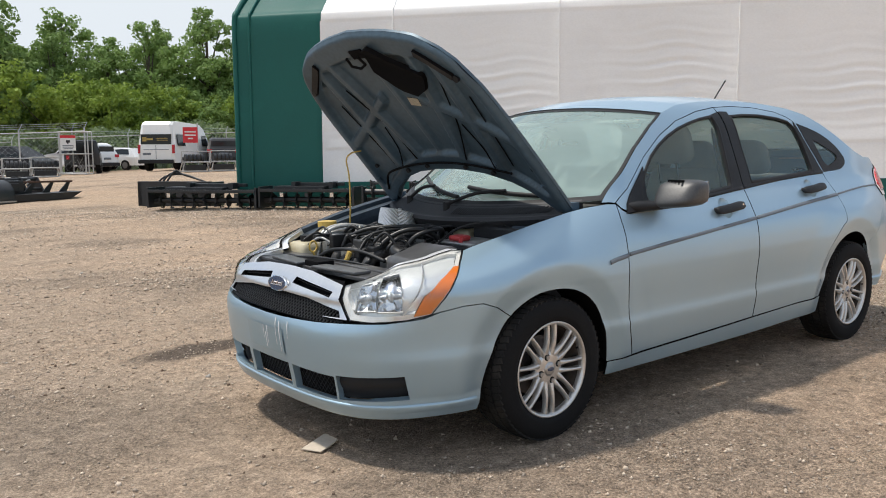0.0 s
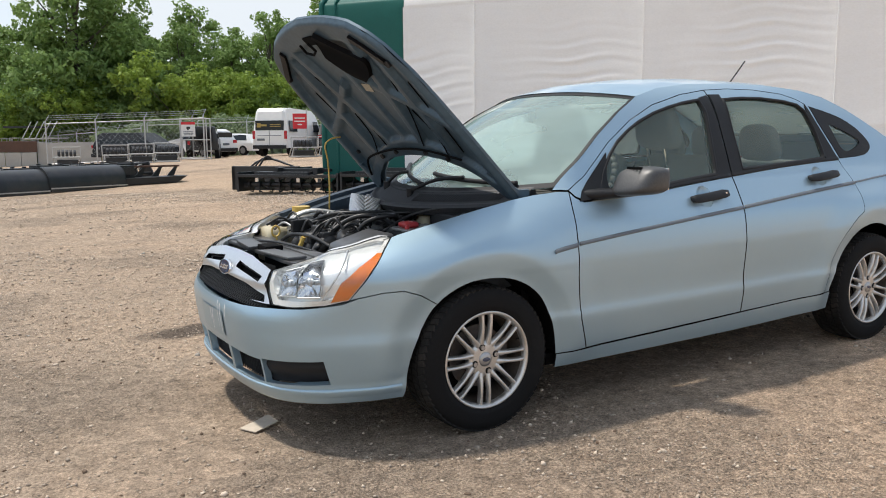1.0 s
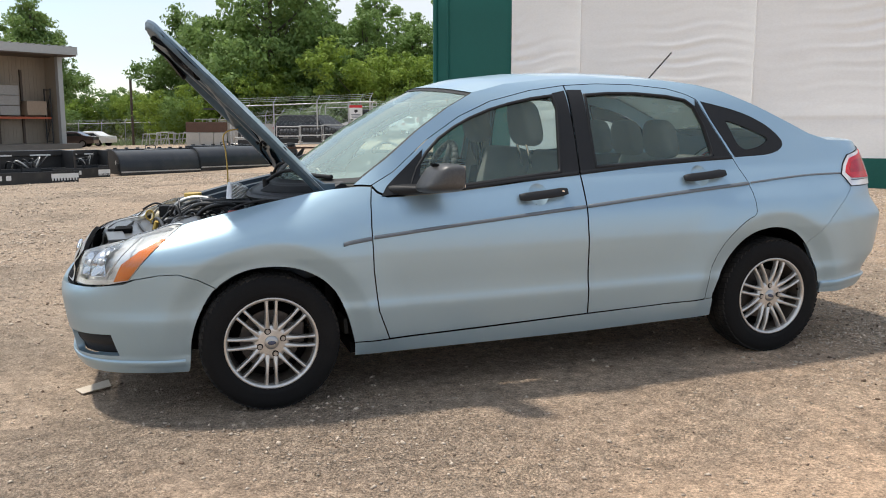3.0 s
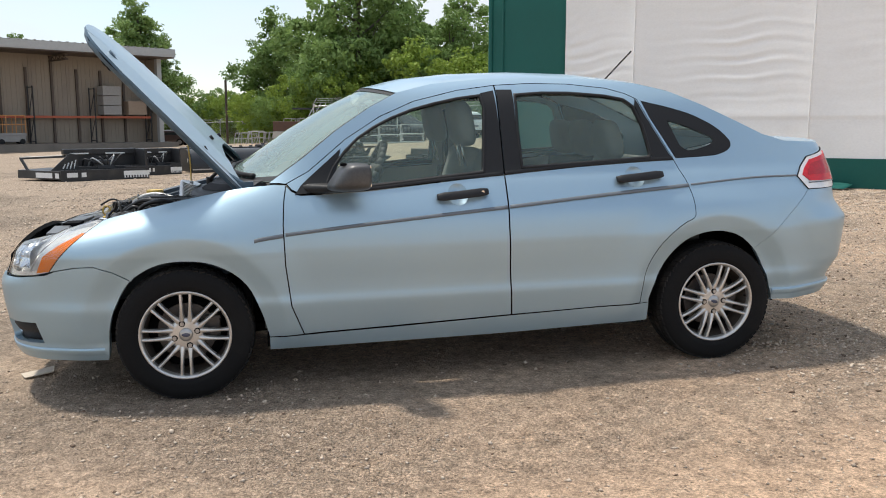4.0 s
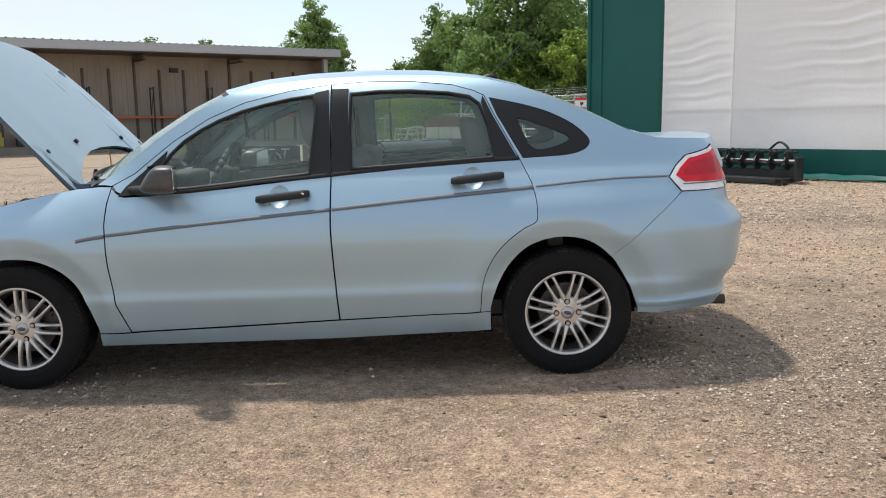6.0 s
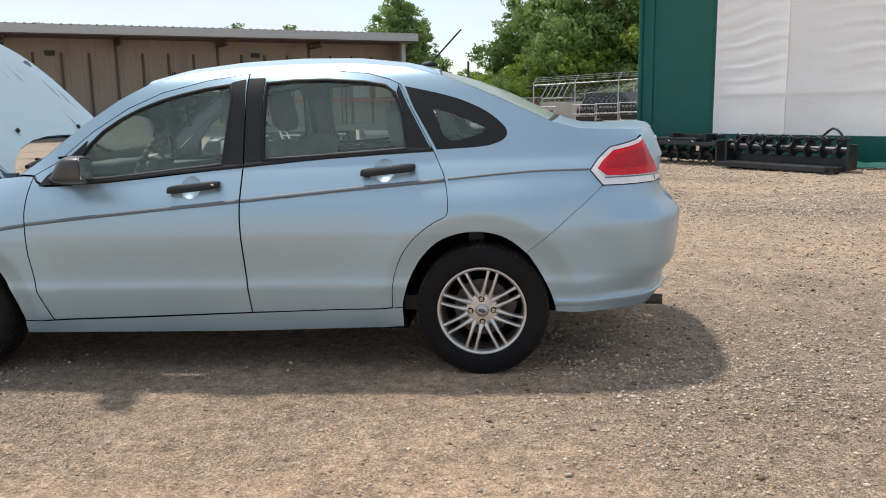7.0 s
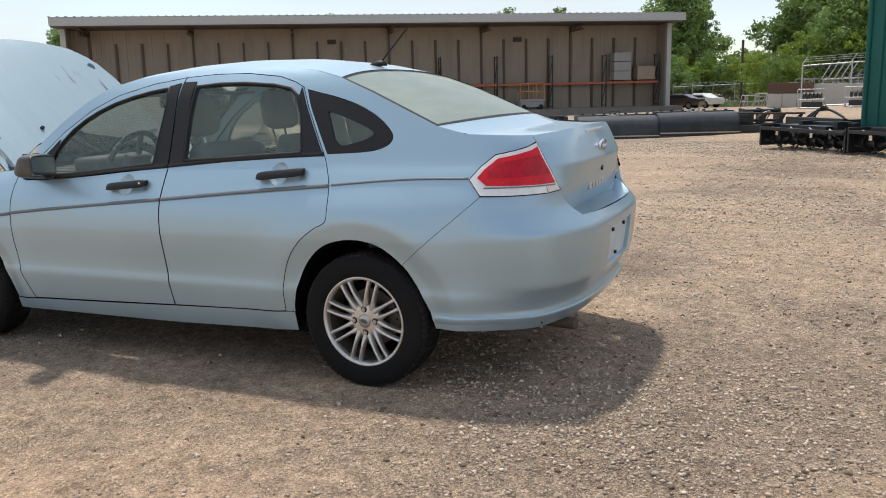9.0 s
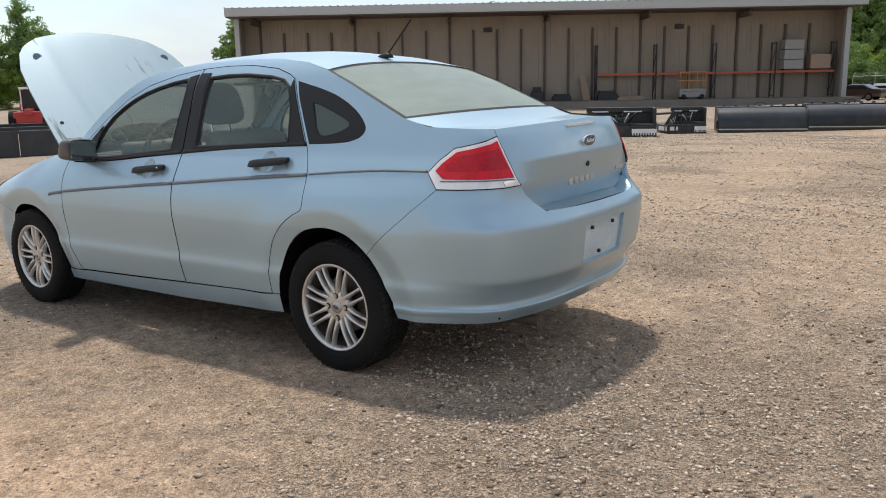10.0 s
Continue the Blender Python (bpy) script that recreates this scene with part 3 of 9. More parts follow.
ARC_F1 = [q for i, q in enumerate(ARC_F) if q[0] > -0.216 or i > len(ARC_F) // 2]
ARC_R = curve2(ARCH_R, 4)
ARC_R0 = [q for i, q in enumerate(ARC_R) if q[0] < 2.818]
ARC_R1 = [q for i, q in enumerate(ARC_R) if q[0] > 2.826]
CUT_FB = [(-0.222, 0.557), (-0.30, 0.605), (-0.37, 0.63), (-0.45, 0.628), (-0.545, 0.612)]
LAMP_BACK = [(-0.575, 0.607), (-0.53, 0.66), (-0.475, 0.725), (-0.415, 0.783), (-0.365, 0.822)]
DOOR_FRONT = [(0.475, 0.962), (0.462, 0.89), (0.455, 0.79), (0.458, 0.60), (0.478, 0.41), (0.53, 0.268)]
DOOR_MID = [(1.517, 1.412), (1.517, 0.98), (1.514, 0.74), (1.52, 0.53), (1.532, 0.30)]
DOOR_REAR = [(2.412, 1.03)] + curve2([(2.458, 0.93), (2.474, 0.86), (2.478, 0.79), (2.474, 0.752), (2.452, 0.734), (2.418, 0.719), (2.345, 0.668), (2.283, 0.602), (2.238, 0.521), (2.213, 0.432), (2.204, 0.318)], 3)
CUT_TOP = [(0.475, 0.968), (0.58, 1.022), (0.76, 1.165), (0.93, 1.268), (1.10, 1.338), (1.32, 1.388), (1.517, 1.412)]
CUT_TOP2 = [(1.517, 1.412), (1.70, 1.42), (1.90, 1.415), (2.10, 1.392), (2.20, 1.362), (2.255, 1.335), (2.30, 1.24), (2.412, 1.03)]
RAIL = [(0.40, 0.972), (0.55, 1.075), (0.72, 1.205), (0.88, 1.308), (1.02, 1.378), (1.20, 1.420), (1.45, 1.443), (1.75, 1.450), (2.05, 1.440), (2.28, 1.412), (2.44, 1.372)]
RAIL_BACK = [(2.44, 1.372), (2.62, 1.300), (2.80, 1.218), (2.96, 1.145), (3.10, 1.108), (3.30, 1.098)]

# front bumper, one piece round the nose
hb = S(*ARC_F0) + [(X(-0.222), 0.557)] + S(*CUT_FB[1:]) + [(X(-0.60), 0.592), (F(0.66), 0.577), (F(0.53), 0.572), (F(0.35), 0.562), (F(0.15), 0.555)]
low = [(F(0.0) + 0.0, 0.19), (F(0.3), 0.19), (F(0.55), 0.187), (X(-0.55), 0.186), (X(-0.36), 0.186)]
near = low[1:] + hb
poly = [(0.0, 0.19)] + near + [(0.0, 0.553)] + [(-a, b) for a, b in near[::-1]]
IN0, IN1 = 0.258, 0.360
intake = [[(-F(0.165), IN0), (F(0.165), IN0), (F(0.165), IN1), (-F(0.165), IN1)]]
for sg in (1, -1):
    intake.append([(sg * F(0.195), IN0), (sg * F(0.46), IN0), (sg * F(0.46), IN1 - 0.006), (sg * F(0.195), IN1)])
    intake.append([(sg * F(0.47), IN0 + 0.002), (sg * X(-0.655), IN0 + 0.012), (sg * X(-0.675), IN1 + 0.008), (sg * F(0.47), IN1)])
bm = sheet(inset(poly, 0.002), lambda u, v: P(u, v), 0.02, intake)
rim(bm, 0.03, Vector((0.0, 0, 0.4)))
front_bumper = part("front_bumper", bm, PAINT, car, "light blue front bumper with streaks below the grille", True)
# recessed grey-blue number plate panel
bm = sheet([(-F(0.155), 0.392), (F(0.155), 0.392), (F(0.155), 0.50), (-F(0.155), 0.50)], lambda u, v: P(u, v, 0.004), 0.03)
rim(bm, 0.0, Vector((0, 0, 0.4)))
part("plate_panel", bm, PAINT_DUSTY, front_bumper, "bare plate mount with dried streaks", True)
STREAK = mat("dried_white_streak", (0.72, 0.74, 0.74), rough=0.8, vary=0.2, scale=40)
for y, z0, z1, w in ((0.135, 0.405, 0.535, 0.004), (0.105, 0.43, 0.545, 0.003), (0.03, 0.42, 0.50, 0.003), (0.015, 0.40, 0.47, 0.004), (-0.01, 0.44, 0.50, 0.003), (0.20, 0.47, 0.54, 0.003)):
    drip = [(F(y) - w * 0.4, z0), (F(y) + w * 0.4, z0), (F(y) + w, z1), (F(y) - w, z1)]
    part("dried_streak", rim(sheet(drip, lambda u, v: P(u, v, 0.0052), 0.02), 0.0, Vector((0, 0, 0.4))), STREAK, front_bumper, "thin dried white streak", True)
for sg in (1, -1):
    bm = sheet([(sg * F(0.47), IN0 + 0.004), (sg * X(-0.657), IN0 + 0.014), (sg * X(-0.677), IN1 + 0.005), (sg * F(0.47), IN1 - 0.002)], lambda u, v: P(u, v, -0.028 - 0.012 * math.sin(60 * (v - 0.25))), 0.02)
    rim(bm, 0.0, Vector((0, 0, 0.4)))
    part("fog_lamp_blank", bm, BLACK_PL, front_bumper, "black fog lamp blank", True)


def mesh_grille(s0, s1, z0, z1, depth, pitch, r, name, parent):
    """A diamond lattice with a dark back, following the nose."""
    bm = bmesh.new()
    n = int((s1 - s0) / pitch)
    hgt = z1 - z0
    for i in range(-int(hgt / pitch) - 1, n + 1):
        for d in (1, -1):
            a = s0 + i * pitch if d == 1 else s0 + i * pitch + hgt
            pts = []
            for t in (0.0, 0.5, 1.0):
                s = a + d * hgt * t
                pts.append((min(max(s, s0), s1), z0 + hgt * t if s0 <= s <= s1 else None, s))
            p0, p1 = a, a + d * hgt
            lo, hi = min(p0, p1), max(p0, p1)
            if hi < s0 or lo > s1:
                continue
            t0 = 0.0 if s0 <= p0 <= s1 else ((s0 if p0 < s0 else s1) - p0) / (p1 - p0)
            t1 = 1.0 if s0 <= p1 <= s1 else ((s0 if p1 < s0 else s1) - p0) / (p1 - p0)
            q0 = P(p0 + (p1 - p0) * t0, z0 + hgt * t0, -depth)
            q1 = P(p0 + (p1 - p0) * t1, z0 + hgt * t1, -depth)
            if (q1 - q0).length > 0.01:
                rod(bm, q0, q1, r, 4)
    part(name, bm, BLACK_PL, parent, "black lattice")
    bk = sheet([(s0, z0 - 0.01), (s1, z0 - 0.01), (s1, z1 + 0.01), (s0, z1 + 0.01)], lambda u, v: P(u, v, -depth - 0.02), 0.05)
    rim(bk, 0, Vector((0, 0, 0.4)))
    part(name + "_backing", bk, GAP, parent, "", True)


mesh_grille(-F(0.47), F(0.47), IN0 - 0.005, IN1 + 0.01, 0.045, 0.026, 0.0022, "lower_grille", front_bumper)

# upper grille: silver bars and a black lattice between the lamps
grille = part("grille_surround", rim(sheet(
    [(-F(0.527), 0.584), (-F(0.494), 0.618), (-F(0.466), 0.655), (-F(0.456), 0.703), (-F(0.2), 0.733), (0, 0.738), (F(0.2), 0.733), (F(0.456), 0.703), (F(0.466), 0.655), (F(0.494), 0.618), (F(0.527), 0.584), (F(0.3), 0.585), (0, 0.58), (-F(0.3), 0.585)],
    lambda u, v: P(u, v, 0.006 + 0.010 * math.exp(-((v - 0.652) / 0.012) ** 2)), 0.013,
    [[(sg * F(0.098), 0.678), (sg * F(0.405), 0.655), (sg * F(0.410), 0.675), (sg * F(0.11), 0.704)] for sg in (1, -1)]
    + [[(-F(0.49), 0.588), (0, 0.576), (F(0.49), 0.588), (F(0.475), 0.612), (F(0.25), 0.637), (0, 0.644), (-F(0.25), 0.637), (-F(0.475), 0.612)][::1]]), 0.02, Vector((0, 0, 0.6))), SILVER, car, "silver painted grille bars", True)
mesh_grille(-F(0.50), F(0.50), 0.562, 0.654, 0.014, 0.021, 0.0026, "upper_grille", grille)
bk = sheet([(-F(0.42), 0.63), (F(0.42), 0.63), (F(0.42), 0.71), (-F(0.42), 0.71)], lambda u, v: P(u, v, -0.03), 0.05)
part("grille_backing", rim(bk, 0, Vector((0, 0, 0.6))), GAP, grille, "", True)
for sg in (1, -1):
    bm = rods(*[(P(sg * F(0.11 + 0.29 * k / 8), 0.690 - 0.026 * k / 8, -0.012), P(sg * F(0.11 + 0.29 * (k + 1) / 8), 0.690 - 0.026 * (k + 1) / 8, -0.012), 0.003) for k in range(8)], seg=6)
    part("grille_bar", bm, BLACK_PL, grille)


def oval_badge(parent, m, w, h, depth=0.012):
    def disc(k, d0, d1):
        bm = bmesh.new()
        r = bmesh.ops.create_cone(bm, cap_ends=True, segments=40, radius1=1.0, radius2=0.96, depth=1.0)
        for v in r["verts"]:
            v.co = Vector((v.co.x * w * k / 2, v.co.y * h * k / 2, d0 if v.co.z < 0 else d1))
        bmesh.ops.transform(bm, matrix=m, verts=bm.verts)
        return bm
    ring = part("badge", disc(1.0, 0, depth), CHROME, parent, "oval chrome badge with a dark blue field", True)
    part("badge_field", disc(0.88, depth - 0.002, depth + 0.002), BADGE, ring)
    bm = bmesh.new()
    for k in range(7):
        x = (-0.26 + 0.52 * k / 6) * w
        a = Vector((x, -0.10 * h, depth + 0.003))
        b = Vector((x + 0.045 * w, (0.16 if k % 3 == 0 else 0.07) * h, depth + 0.003))
        rod(bm, m @ a, m @ b, 0.0022, 5)
    rod(bm, m @ Vector((-0.30 * w, -0.13 * h, depth + 0.003)), m @ Vector((0.30 * w, -0.09 * h, depth + 0.003)), 0.0018, 5)
    part("badge_mark", bm, CHROME, ring, "plain raised strokes")


def facing(point, normal, up=Vector((0, 0, 1))):
    n = Vector(normal).normalized()
    xx = up.cross(n).normalized()
    yy = n.cross(xx)
    return Matrix(((xx.x, yy.x, n.x, point.x), (xx.y, yy.y, n.y, point.y), (xx.z, yy.z, n.z, point.z), (0, 0, 0, 1)))


oval_badge(grille, facing(P(0, 0.665, 0.008), (-1, 0, 0.28)), 0.165, 0.068)

def seal_ring(loop, d_out, d_in, off, sd, name, parent, material):
    """A rubber lip that runs round a pane."""
    base = dense(loop, 0.022)
    rings = [[P(sd * u, v, o) for u, v in inset(base, d)] for d, o in ((-d_out, -0.004), (-d_out, off), (-d_out * 0.3, off + 0.002), (d_in, off - 0.002), (d_in, -0.014))]
    n = len(base)
    verts = [p for r in rings for p in r]
    faces = [(k * n + i, k * n + (i + 1) % n, (k + 1) * n + (i + 1) % n, (k + 1) * n + i) for k in range(len(rings) - 1) for i in range(n)]
    bm = bmesh.new()
    bm.from_mesh(mesh_of(name, verts, faces, material))
    bmesh.ops.recalc_face_normals(bm, faces=bm.faces)
    return part(name, bm, material, parent, "", True)


# headlamps
LAMP = [(X(-0.575), 0.605)] + S(*LAMP_BACK[1:]) + curve2([(X(-0.40), 0.823), (X(-0.47), 0.808), (X(-0.56), 0.786), (F(0.68), 0.758), (F(0.60), 0.738), (F(0.52), 0.717), (F(0.462), 0.702)], 3) + [(F(0.472), 0.655), (F(0.50), 0.618), (F(0.535), 0.583), (F(0.62), 0.579), (X(-0.66), 0.588)]
for sg in (1, -1):
    head = part("headlamp", rim(sheet([(sg * a, b) for a, b in LAMP], lambda u, v: P(u, v, -0.045), 0.03), 0.0, Vector((0, 0, 0.5))), REFLECT, car, "clear headlamp with an amber side lens", True)
    edge = [(sg * a, b) for a, b in LAMP]
    cu, cv = sum(a for a, b in edge) / len(edge), sum(b for a, b in edge) / len(edge)
    inner = [(cu + (a - cu) * 0.90, cv + (b - cv) * 0.86) for a, b in edge]
    part("lamp_bezel", rim(sheet(edge, lambda u, v: P(u, v, -0.006), 0.03, [inner]), 0.035, Vector((0, 0, 0.5))), CLEAR_L, head, "", True)
    for k, (a0, a1, top) in enumerate(((0.490, 0.552, 0.690), (0.557, 0.630, 0.712), (0.636, 0.700, 0.736))):
        s0, s1, z0 = F(a0), F(a1), 0.614
        cell = [(s0 + (0.010 if k == 0 else 0.0), z0), (s1, z0 + 0.004), (s1, top + 0.008), (s0, top - 0.006)]
        mu, mv = (s0 + s1) / 2, (z0 + top) / 2
        hu, hv = (s1 - s0) / 2, (top - z0) / 2

        def bowl(u, v, sg=sg, k=k, mu=mu, mv=mv, hu=hu, hv=hv):
            a, b = (abs(u) - mu) / hu, (v - mv) / hv
            dip = max(0.0, 1 - a * a) * max(0.0, 1 - 0.8 * b * b)
            flute = 0.0025 * math.sin(a * 22) if k == 0 else 0.0012 * math.sin(a * 9) * math.sin(b * 7)
            return P(u, v, -0.012 - 0.036 * dip + flute)
        part("lamp_bowl", rim(sheet([(sg * a, b) for a, b in cell], bowl, 0.006), 0.0, Vector((0, 0, 0.5))), CHROME if k else REFLECT, head, "bright reflector bowl", True)
        ring_ = [P(sg * a, b, -0.010) for a, b in cell]
        part("bowl_edge", rods(*[(p, q, 0.0028) for p, q in zip(ring_, ring_[1:] + ring_[:1])], seg=6), SILVER, head)
        if k:
            bm = bmesh.new()
            u2 = bmesh.ops.create_uvsphere(bm, u_segments=16, v_segments=10, radius=0.016)
            bmesh.ops.translate(bm, vec=P(sg * mu, mv, -0.030), verts=u2["verts"])
            part("lamp_bulb", bm, SILVER, head, "", True)
    amber = [(X(-0.578), 0.608), (X(-0.535), 0.66), (X(-0.48), 0.722), (X(-0.425), 0.772), (X(-0.447), 0.772), (X(-0.53), 0.728), (X(-0.60), 0.675), (X(-0.64), 0.60)]
    part("amber_lens", rim(sheet([(sg * a, b) for a, b in amber], lambda u, v: P(u, v, -0.004), 0.02), 0.012, Vector((0, 0, 0.5))), AMBER_L, head, "amber side marker lens", True)
    part("lamp_outline", rods(*[(P(sg * (X(-0.56) + (X(-0.675) - X(-0.56)) * k / 6), 0.775 - 0.17 * k / 6, -0.008), P(sg * (X(-0.56) + (X(-0.675) - X(-0.56)) * (k + 1) / 6), 0.775 - 0.17 * (k + 1) / 6, -0.008), 0.0032) for k in range(6)], seg=6), SILVER, head)
    seal_ring(LAMP, 0.0006, 0.0008, 0.001, sg, "lamp_seal", head, GAP)
    cov = part("lamp_cover", rim(sheet(edge, lambda u, v: P(u, v, 0.002), 0.03), 0.0, Vector((0, 0, 0.5))), LENS, head, "clear plastic cover", True)
    cov.visible_shadow = False

# fenders
fend = [(X(-0.222), 0.557)] + S(*ARC_F1) + S(*DOOR_FRONT[::-1]) + S((0.42, 0.9655), (0.3, 0.957), (0.2, 0.943), (0.1, 0.924), (0.0, 0.905), (-0.1, 0.884), (-0.22, 0.858), (-0.33, 0.832)) + S(*LAMP_BACK[::-1]) + S(*CUT_FB[::-1][:-1])
for f in skin("front_fender", inset(fend, 0.002), car, flange=0.022, step=0.013):
    tagged(f, "light blue front fender")
# doors
FDOOR = S(*DOOR_FRONT) + S((0.8, 0.276), (1.2, 0.289)) + S(*DOOR_MID[::-1][:-1]) + S((1.35, 0.968), (1.2, 0.956), (1.0, 0.938), (0.84, 0.925), (0.66, 0.918), (0.54, 0.916), (0.50, 0.935))
RDOOR = S(*DOOR_MID[1:]) + S((1.8, 0.3065)) + S(*DOOR_REAR[::-1]) + S((2.2, 1.022), (1.9, 1.008), (1.7, 0.994))


def stripe(pts, w, off, name, parent, material, both_side):
    """A molding laid along the skin, with a rounded back."""
    c = spline([(X(x), z) for x, z in pts], 12)
    prof = [(-0.5, -0.004), (-0.5, off * 0.6), (-0.38, off), (0.0, off + 0.0015), (0.38, off), (0.5, off * 0.6), (0.5, -0.004)]
    verts = [P(both_side * u, v + k * w, o) for u, v in c for k, o in prof]
    n = len(prof)
    faces = [(i * n + j, i * n + j + 1, (i + 1) * n + j + 1, (i + 1) * n + j) for i in range(len(c) - 1) for j in range(n - 1)]
    faces += [tuple(range(n)), tuple((len(c) - 1) * n + j for j in range(n))]
    me = mesh_of(name, verts, faces, material)
    bm = bmesh.new()
    bm.from_mesh(me)
    bmesh.ops.recalc_face_normals(bm, faces=bm.faces)
    return part(name, bm, material, parent, "", True)


FRAME_F_OUT = S(*CUT_TOP) + S((1.517, 0.982), (1.35, 0.972), (1.2, 0.960), (1.0, 0.942), (0.84, 0.929), (0.66, 0.922), (0.54, 0.920), (0.50, 0.939))
GLASS_F = S((0.655, 0.945), (0.70, 1.035), (0.755, 1.105), (0.82, 1.165), (0.90, 1.215), (0.985, 1.256), (1.09, 1.294), (1.20, 1.322), (1.32, 1.345), (1.43, 1.358), (1.445, 1.30), (1.412, 0.998), (1.2, 0.980), (1.0, 0.962), (0.84, 0.949), (0.70, 0.944))
FRAME_R_OUT = S(*CUT_TOP2) + S((2.2, 1.026), (1.9, 1.012), (1.7, 0.998), (1.517, 0.984))
GLASS_R = S((1.612, 1.015), (1.608, 1.20), (1.615, 1.36), (1.75, 1.368), (1.90, 1.366), (2.08, 1.350), (2.18, 1.330), (2.225, 1.295), (2.262, 1.20), (2.285, 1.06), (2.28, 1.045), (2.1, 1.036), (1.8, 1.022))


def door(sd, front):
    nm = "front_door" if front else "rear_door"
    outl, fo, gl = (FDOOR, FRAME_F_OUT, GLASS_F) if front else (RDOOR, FRAME_R_OUT, GLASS_R)
    sf = lambda u, v: P(sd * u, v)
    hx, hz = (1.295, 0.898) if front else (2.205, 0.952)
    dish = [(X(hx) - 0.02 + 0.050 * math.cos(w), hz - 0.002 + 0.050 * math.sin(w)) for w in np.linspace(0, 2 * math.pi, 24, endpoint=False)]
    bm = sheet(inset(outl, 0.0035), sf, 0.017, [dish])
    body = part(nm, rim(bm, 0.02, MID), PAINT, car, "light blue door with black handle", True)
    part("window_frame", rim(sheet(inset(fo, 0.0035), sf, 0.03, [gl]), 0.02, MID), PAINT, body, "", True)
    pane = part("side_window", rim(sheet(gl, lambda u, v: P(sd * u, v, -0.008), 0.05), 0.0, MID), S_GLASS, body, "clear tinted side glass", True)
    pane.visible_shadow = False
    # black weather strip round the glass
    seal_ring(gl, 0.009, 0.004, 0.006, sd, "window_seal", body, BLACK_PL)
    if front:
        post = S((1.419, 0.990), (1.452, 1.31), (1.437, 1.372), (1.505, 1.385), (1.513, 1.2), (1.513, 0.992))
        part("window_post_cover", rim(sheet(post, lambda u, v: P(sd * u, v, 0.006), 0.03), 0.008, MID), BLACK_PL, body, "matt black post cover", True)
        sail = S((0.515, 0.920), (0.545, 0.962), (0.60, 1.008), (0.67, 1.066), (0.735, 1.122), (0.712, 1.03), (0.695, 0.93))
        part("mirror_sail", rim(sheet(sail, lambda u, v: P(sd * u, v, 0.006), 0.03), 0.008, MID), BLACK_PL, body, "", True)
        mold = [(0.464, 0.744), (0.8, 0.774), (1.2, 0.807), (1.51, 0.831)]
        strip = [(0.66, 0.932), (0.84, 0.937), (1.0, 0.950), (1.2, 0.968), (1.51, 0.988)]
        hx, hz = 1.295, 0.898
    else:
        post = S((1.521, 0.992), (1.521, 1.2), (1.521, 1.388), (1.60, 1.388), (1.598, 1.2), (1.602, 1.0))
        part("window_post_cover", rim(sheet(post, lambda u, v: P(sd * u, v, 0.006), 0.03), 0.008, MID), BLACK_PL, body, "matt black post cover", True)
        post2 = S((2.295, 1.042), (2.272, 1.20), (2.237, 1.30), (2.245, 1.335), (2.29, 1.24), (2.40, 1.036))
        part("window_post_cover", rim(sheet(post2, lambda u, v: P(sd * u, v, 0.006), 0.03), 0.008, MID), BLACK_PL, body, "", True)
        mold = [(1.522, 0.832), (1.9, 0.863), (2.2, 0.885), (2.465, 0.903)]
        strip = [(1.52, 0.989), (1.7, 1.003), (1.9, 1.017), (2.2, 1.031), (2.405, 1.036)]
        hx, hz = 2.205, 0.952
    stripe(mold, 0.016, 0.0075, "side_molding", body, TRIM, sd)
    stripe(strip, 0.020, 0.006, "belt_strip", body, BLACK_PL, sd)
    # round dish and pull handle
    cc = (X(hx) - 0.02, hz - 0.002)
    part("handle_dish", rim(sheet(dish, lambda u, v: P(sd * u, v, -0.0005 - 0.020 * max(0.0, 1 - (math.hypot(u - cc[0], v - cc[1]) / 0.050) ** 2)), 0.012), 0.0, MID), PAINT, body, "", True)
    bm = bmesh.new()
    bmesh.ops.create_cube(bm, size=1.0)
    bmesh.ops.subdivide_edges(bm, edges=[e for e in bm.edges if abs(e.verts[0].co.x - e.verts[1].co.x) > 0.5], cuts=7)
    for v in bm.verts:
        t = v.co.x * 2
        hw = 0.125
        thick = 0.018 if abs(t) < 0.9 else 0.013
        base = P(sd * (X(hx) + t * hw), hz + 0.010 * t + v.co.z * 2 * thick, 0.020 + v.co.y * 0.024 + 0.012 * (1 - t * t))
        v.co = base
    bmesh.ops.recalc_face_normals(bm, faces=bm.faces)
    bmesh.ops.bevel(bm, geom=list(bm.edges), offset=0.0035, segments=1, affect="EDGES")
    h = part("door_handle", bm, BLACK_PL, body, "black pull handle", True)
    for e in (-0.105, 0.105):
        part("handle_foot", rods((P(sd * (X(hx) + e), hz + 0.08 * e, -0.005), P(sd * (X(hx) + e), hz + 0.08 * e, 0.022), 0.014), seg=10), BLACK_PL, h)
    if front:
        part("key_cylinder", rods((P(sd * (X(hx) + 0.095), hz + 0.008, 0.02), P(sd * (X(hx) + 0.095), hz + 0.008, 0.037), 0.008), seg=12), CHROME, h)
    return body


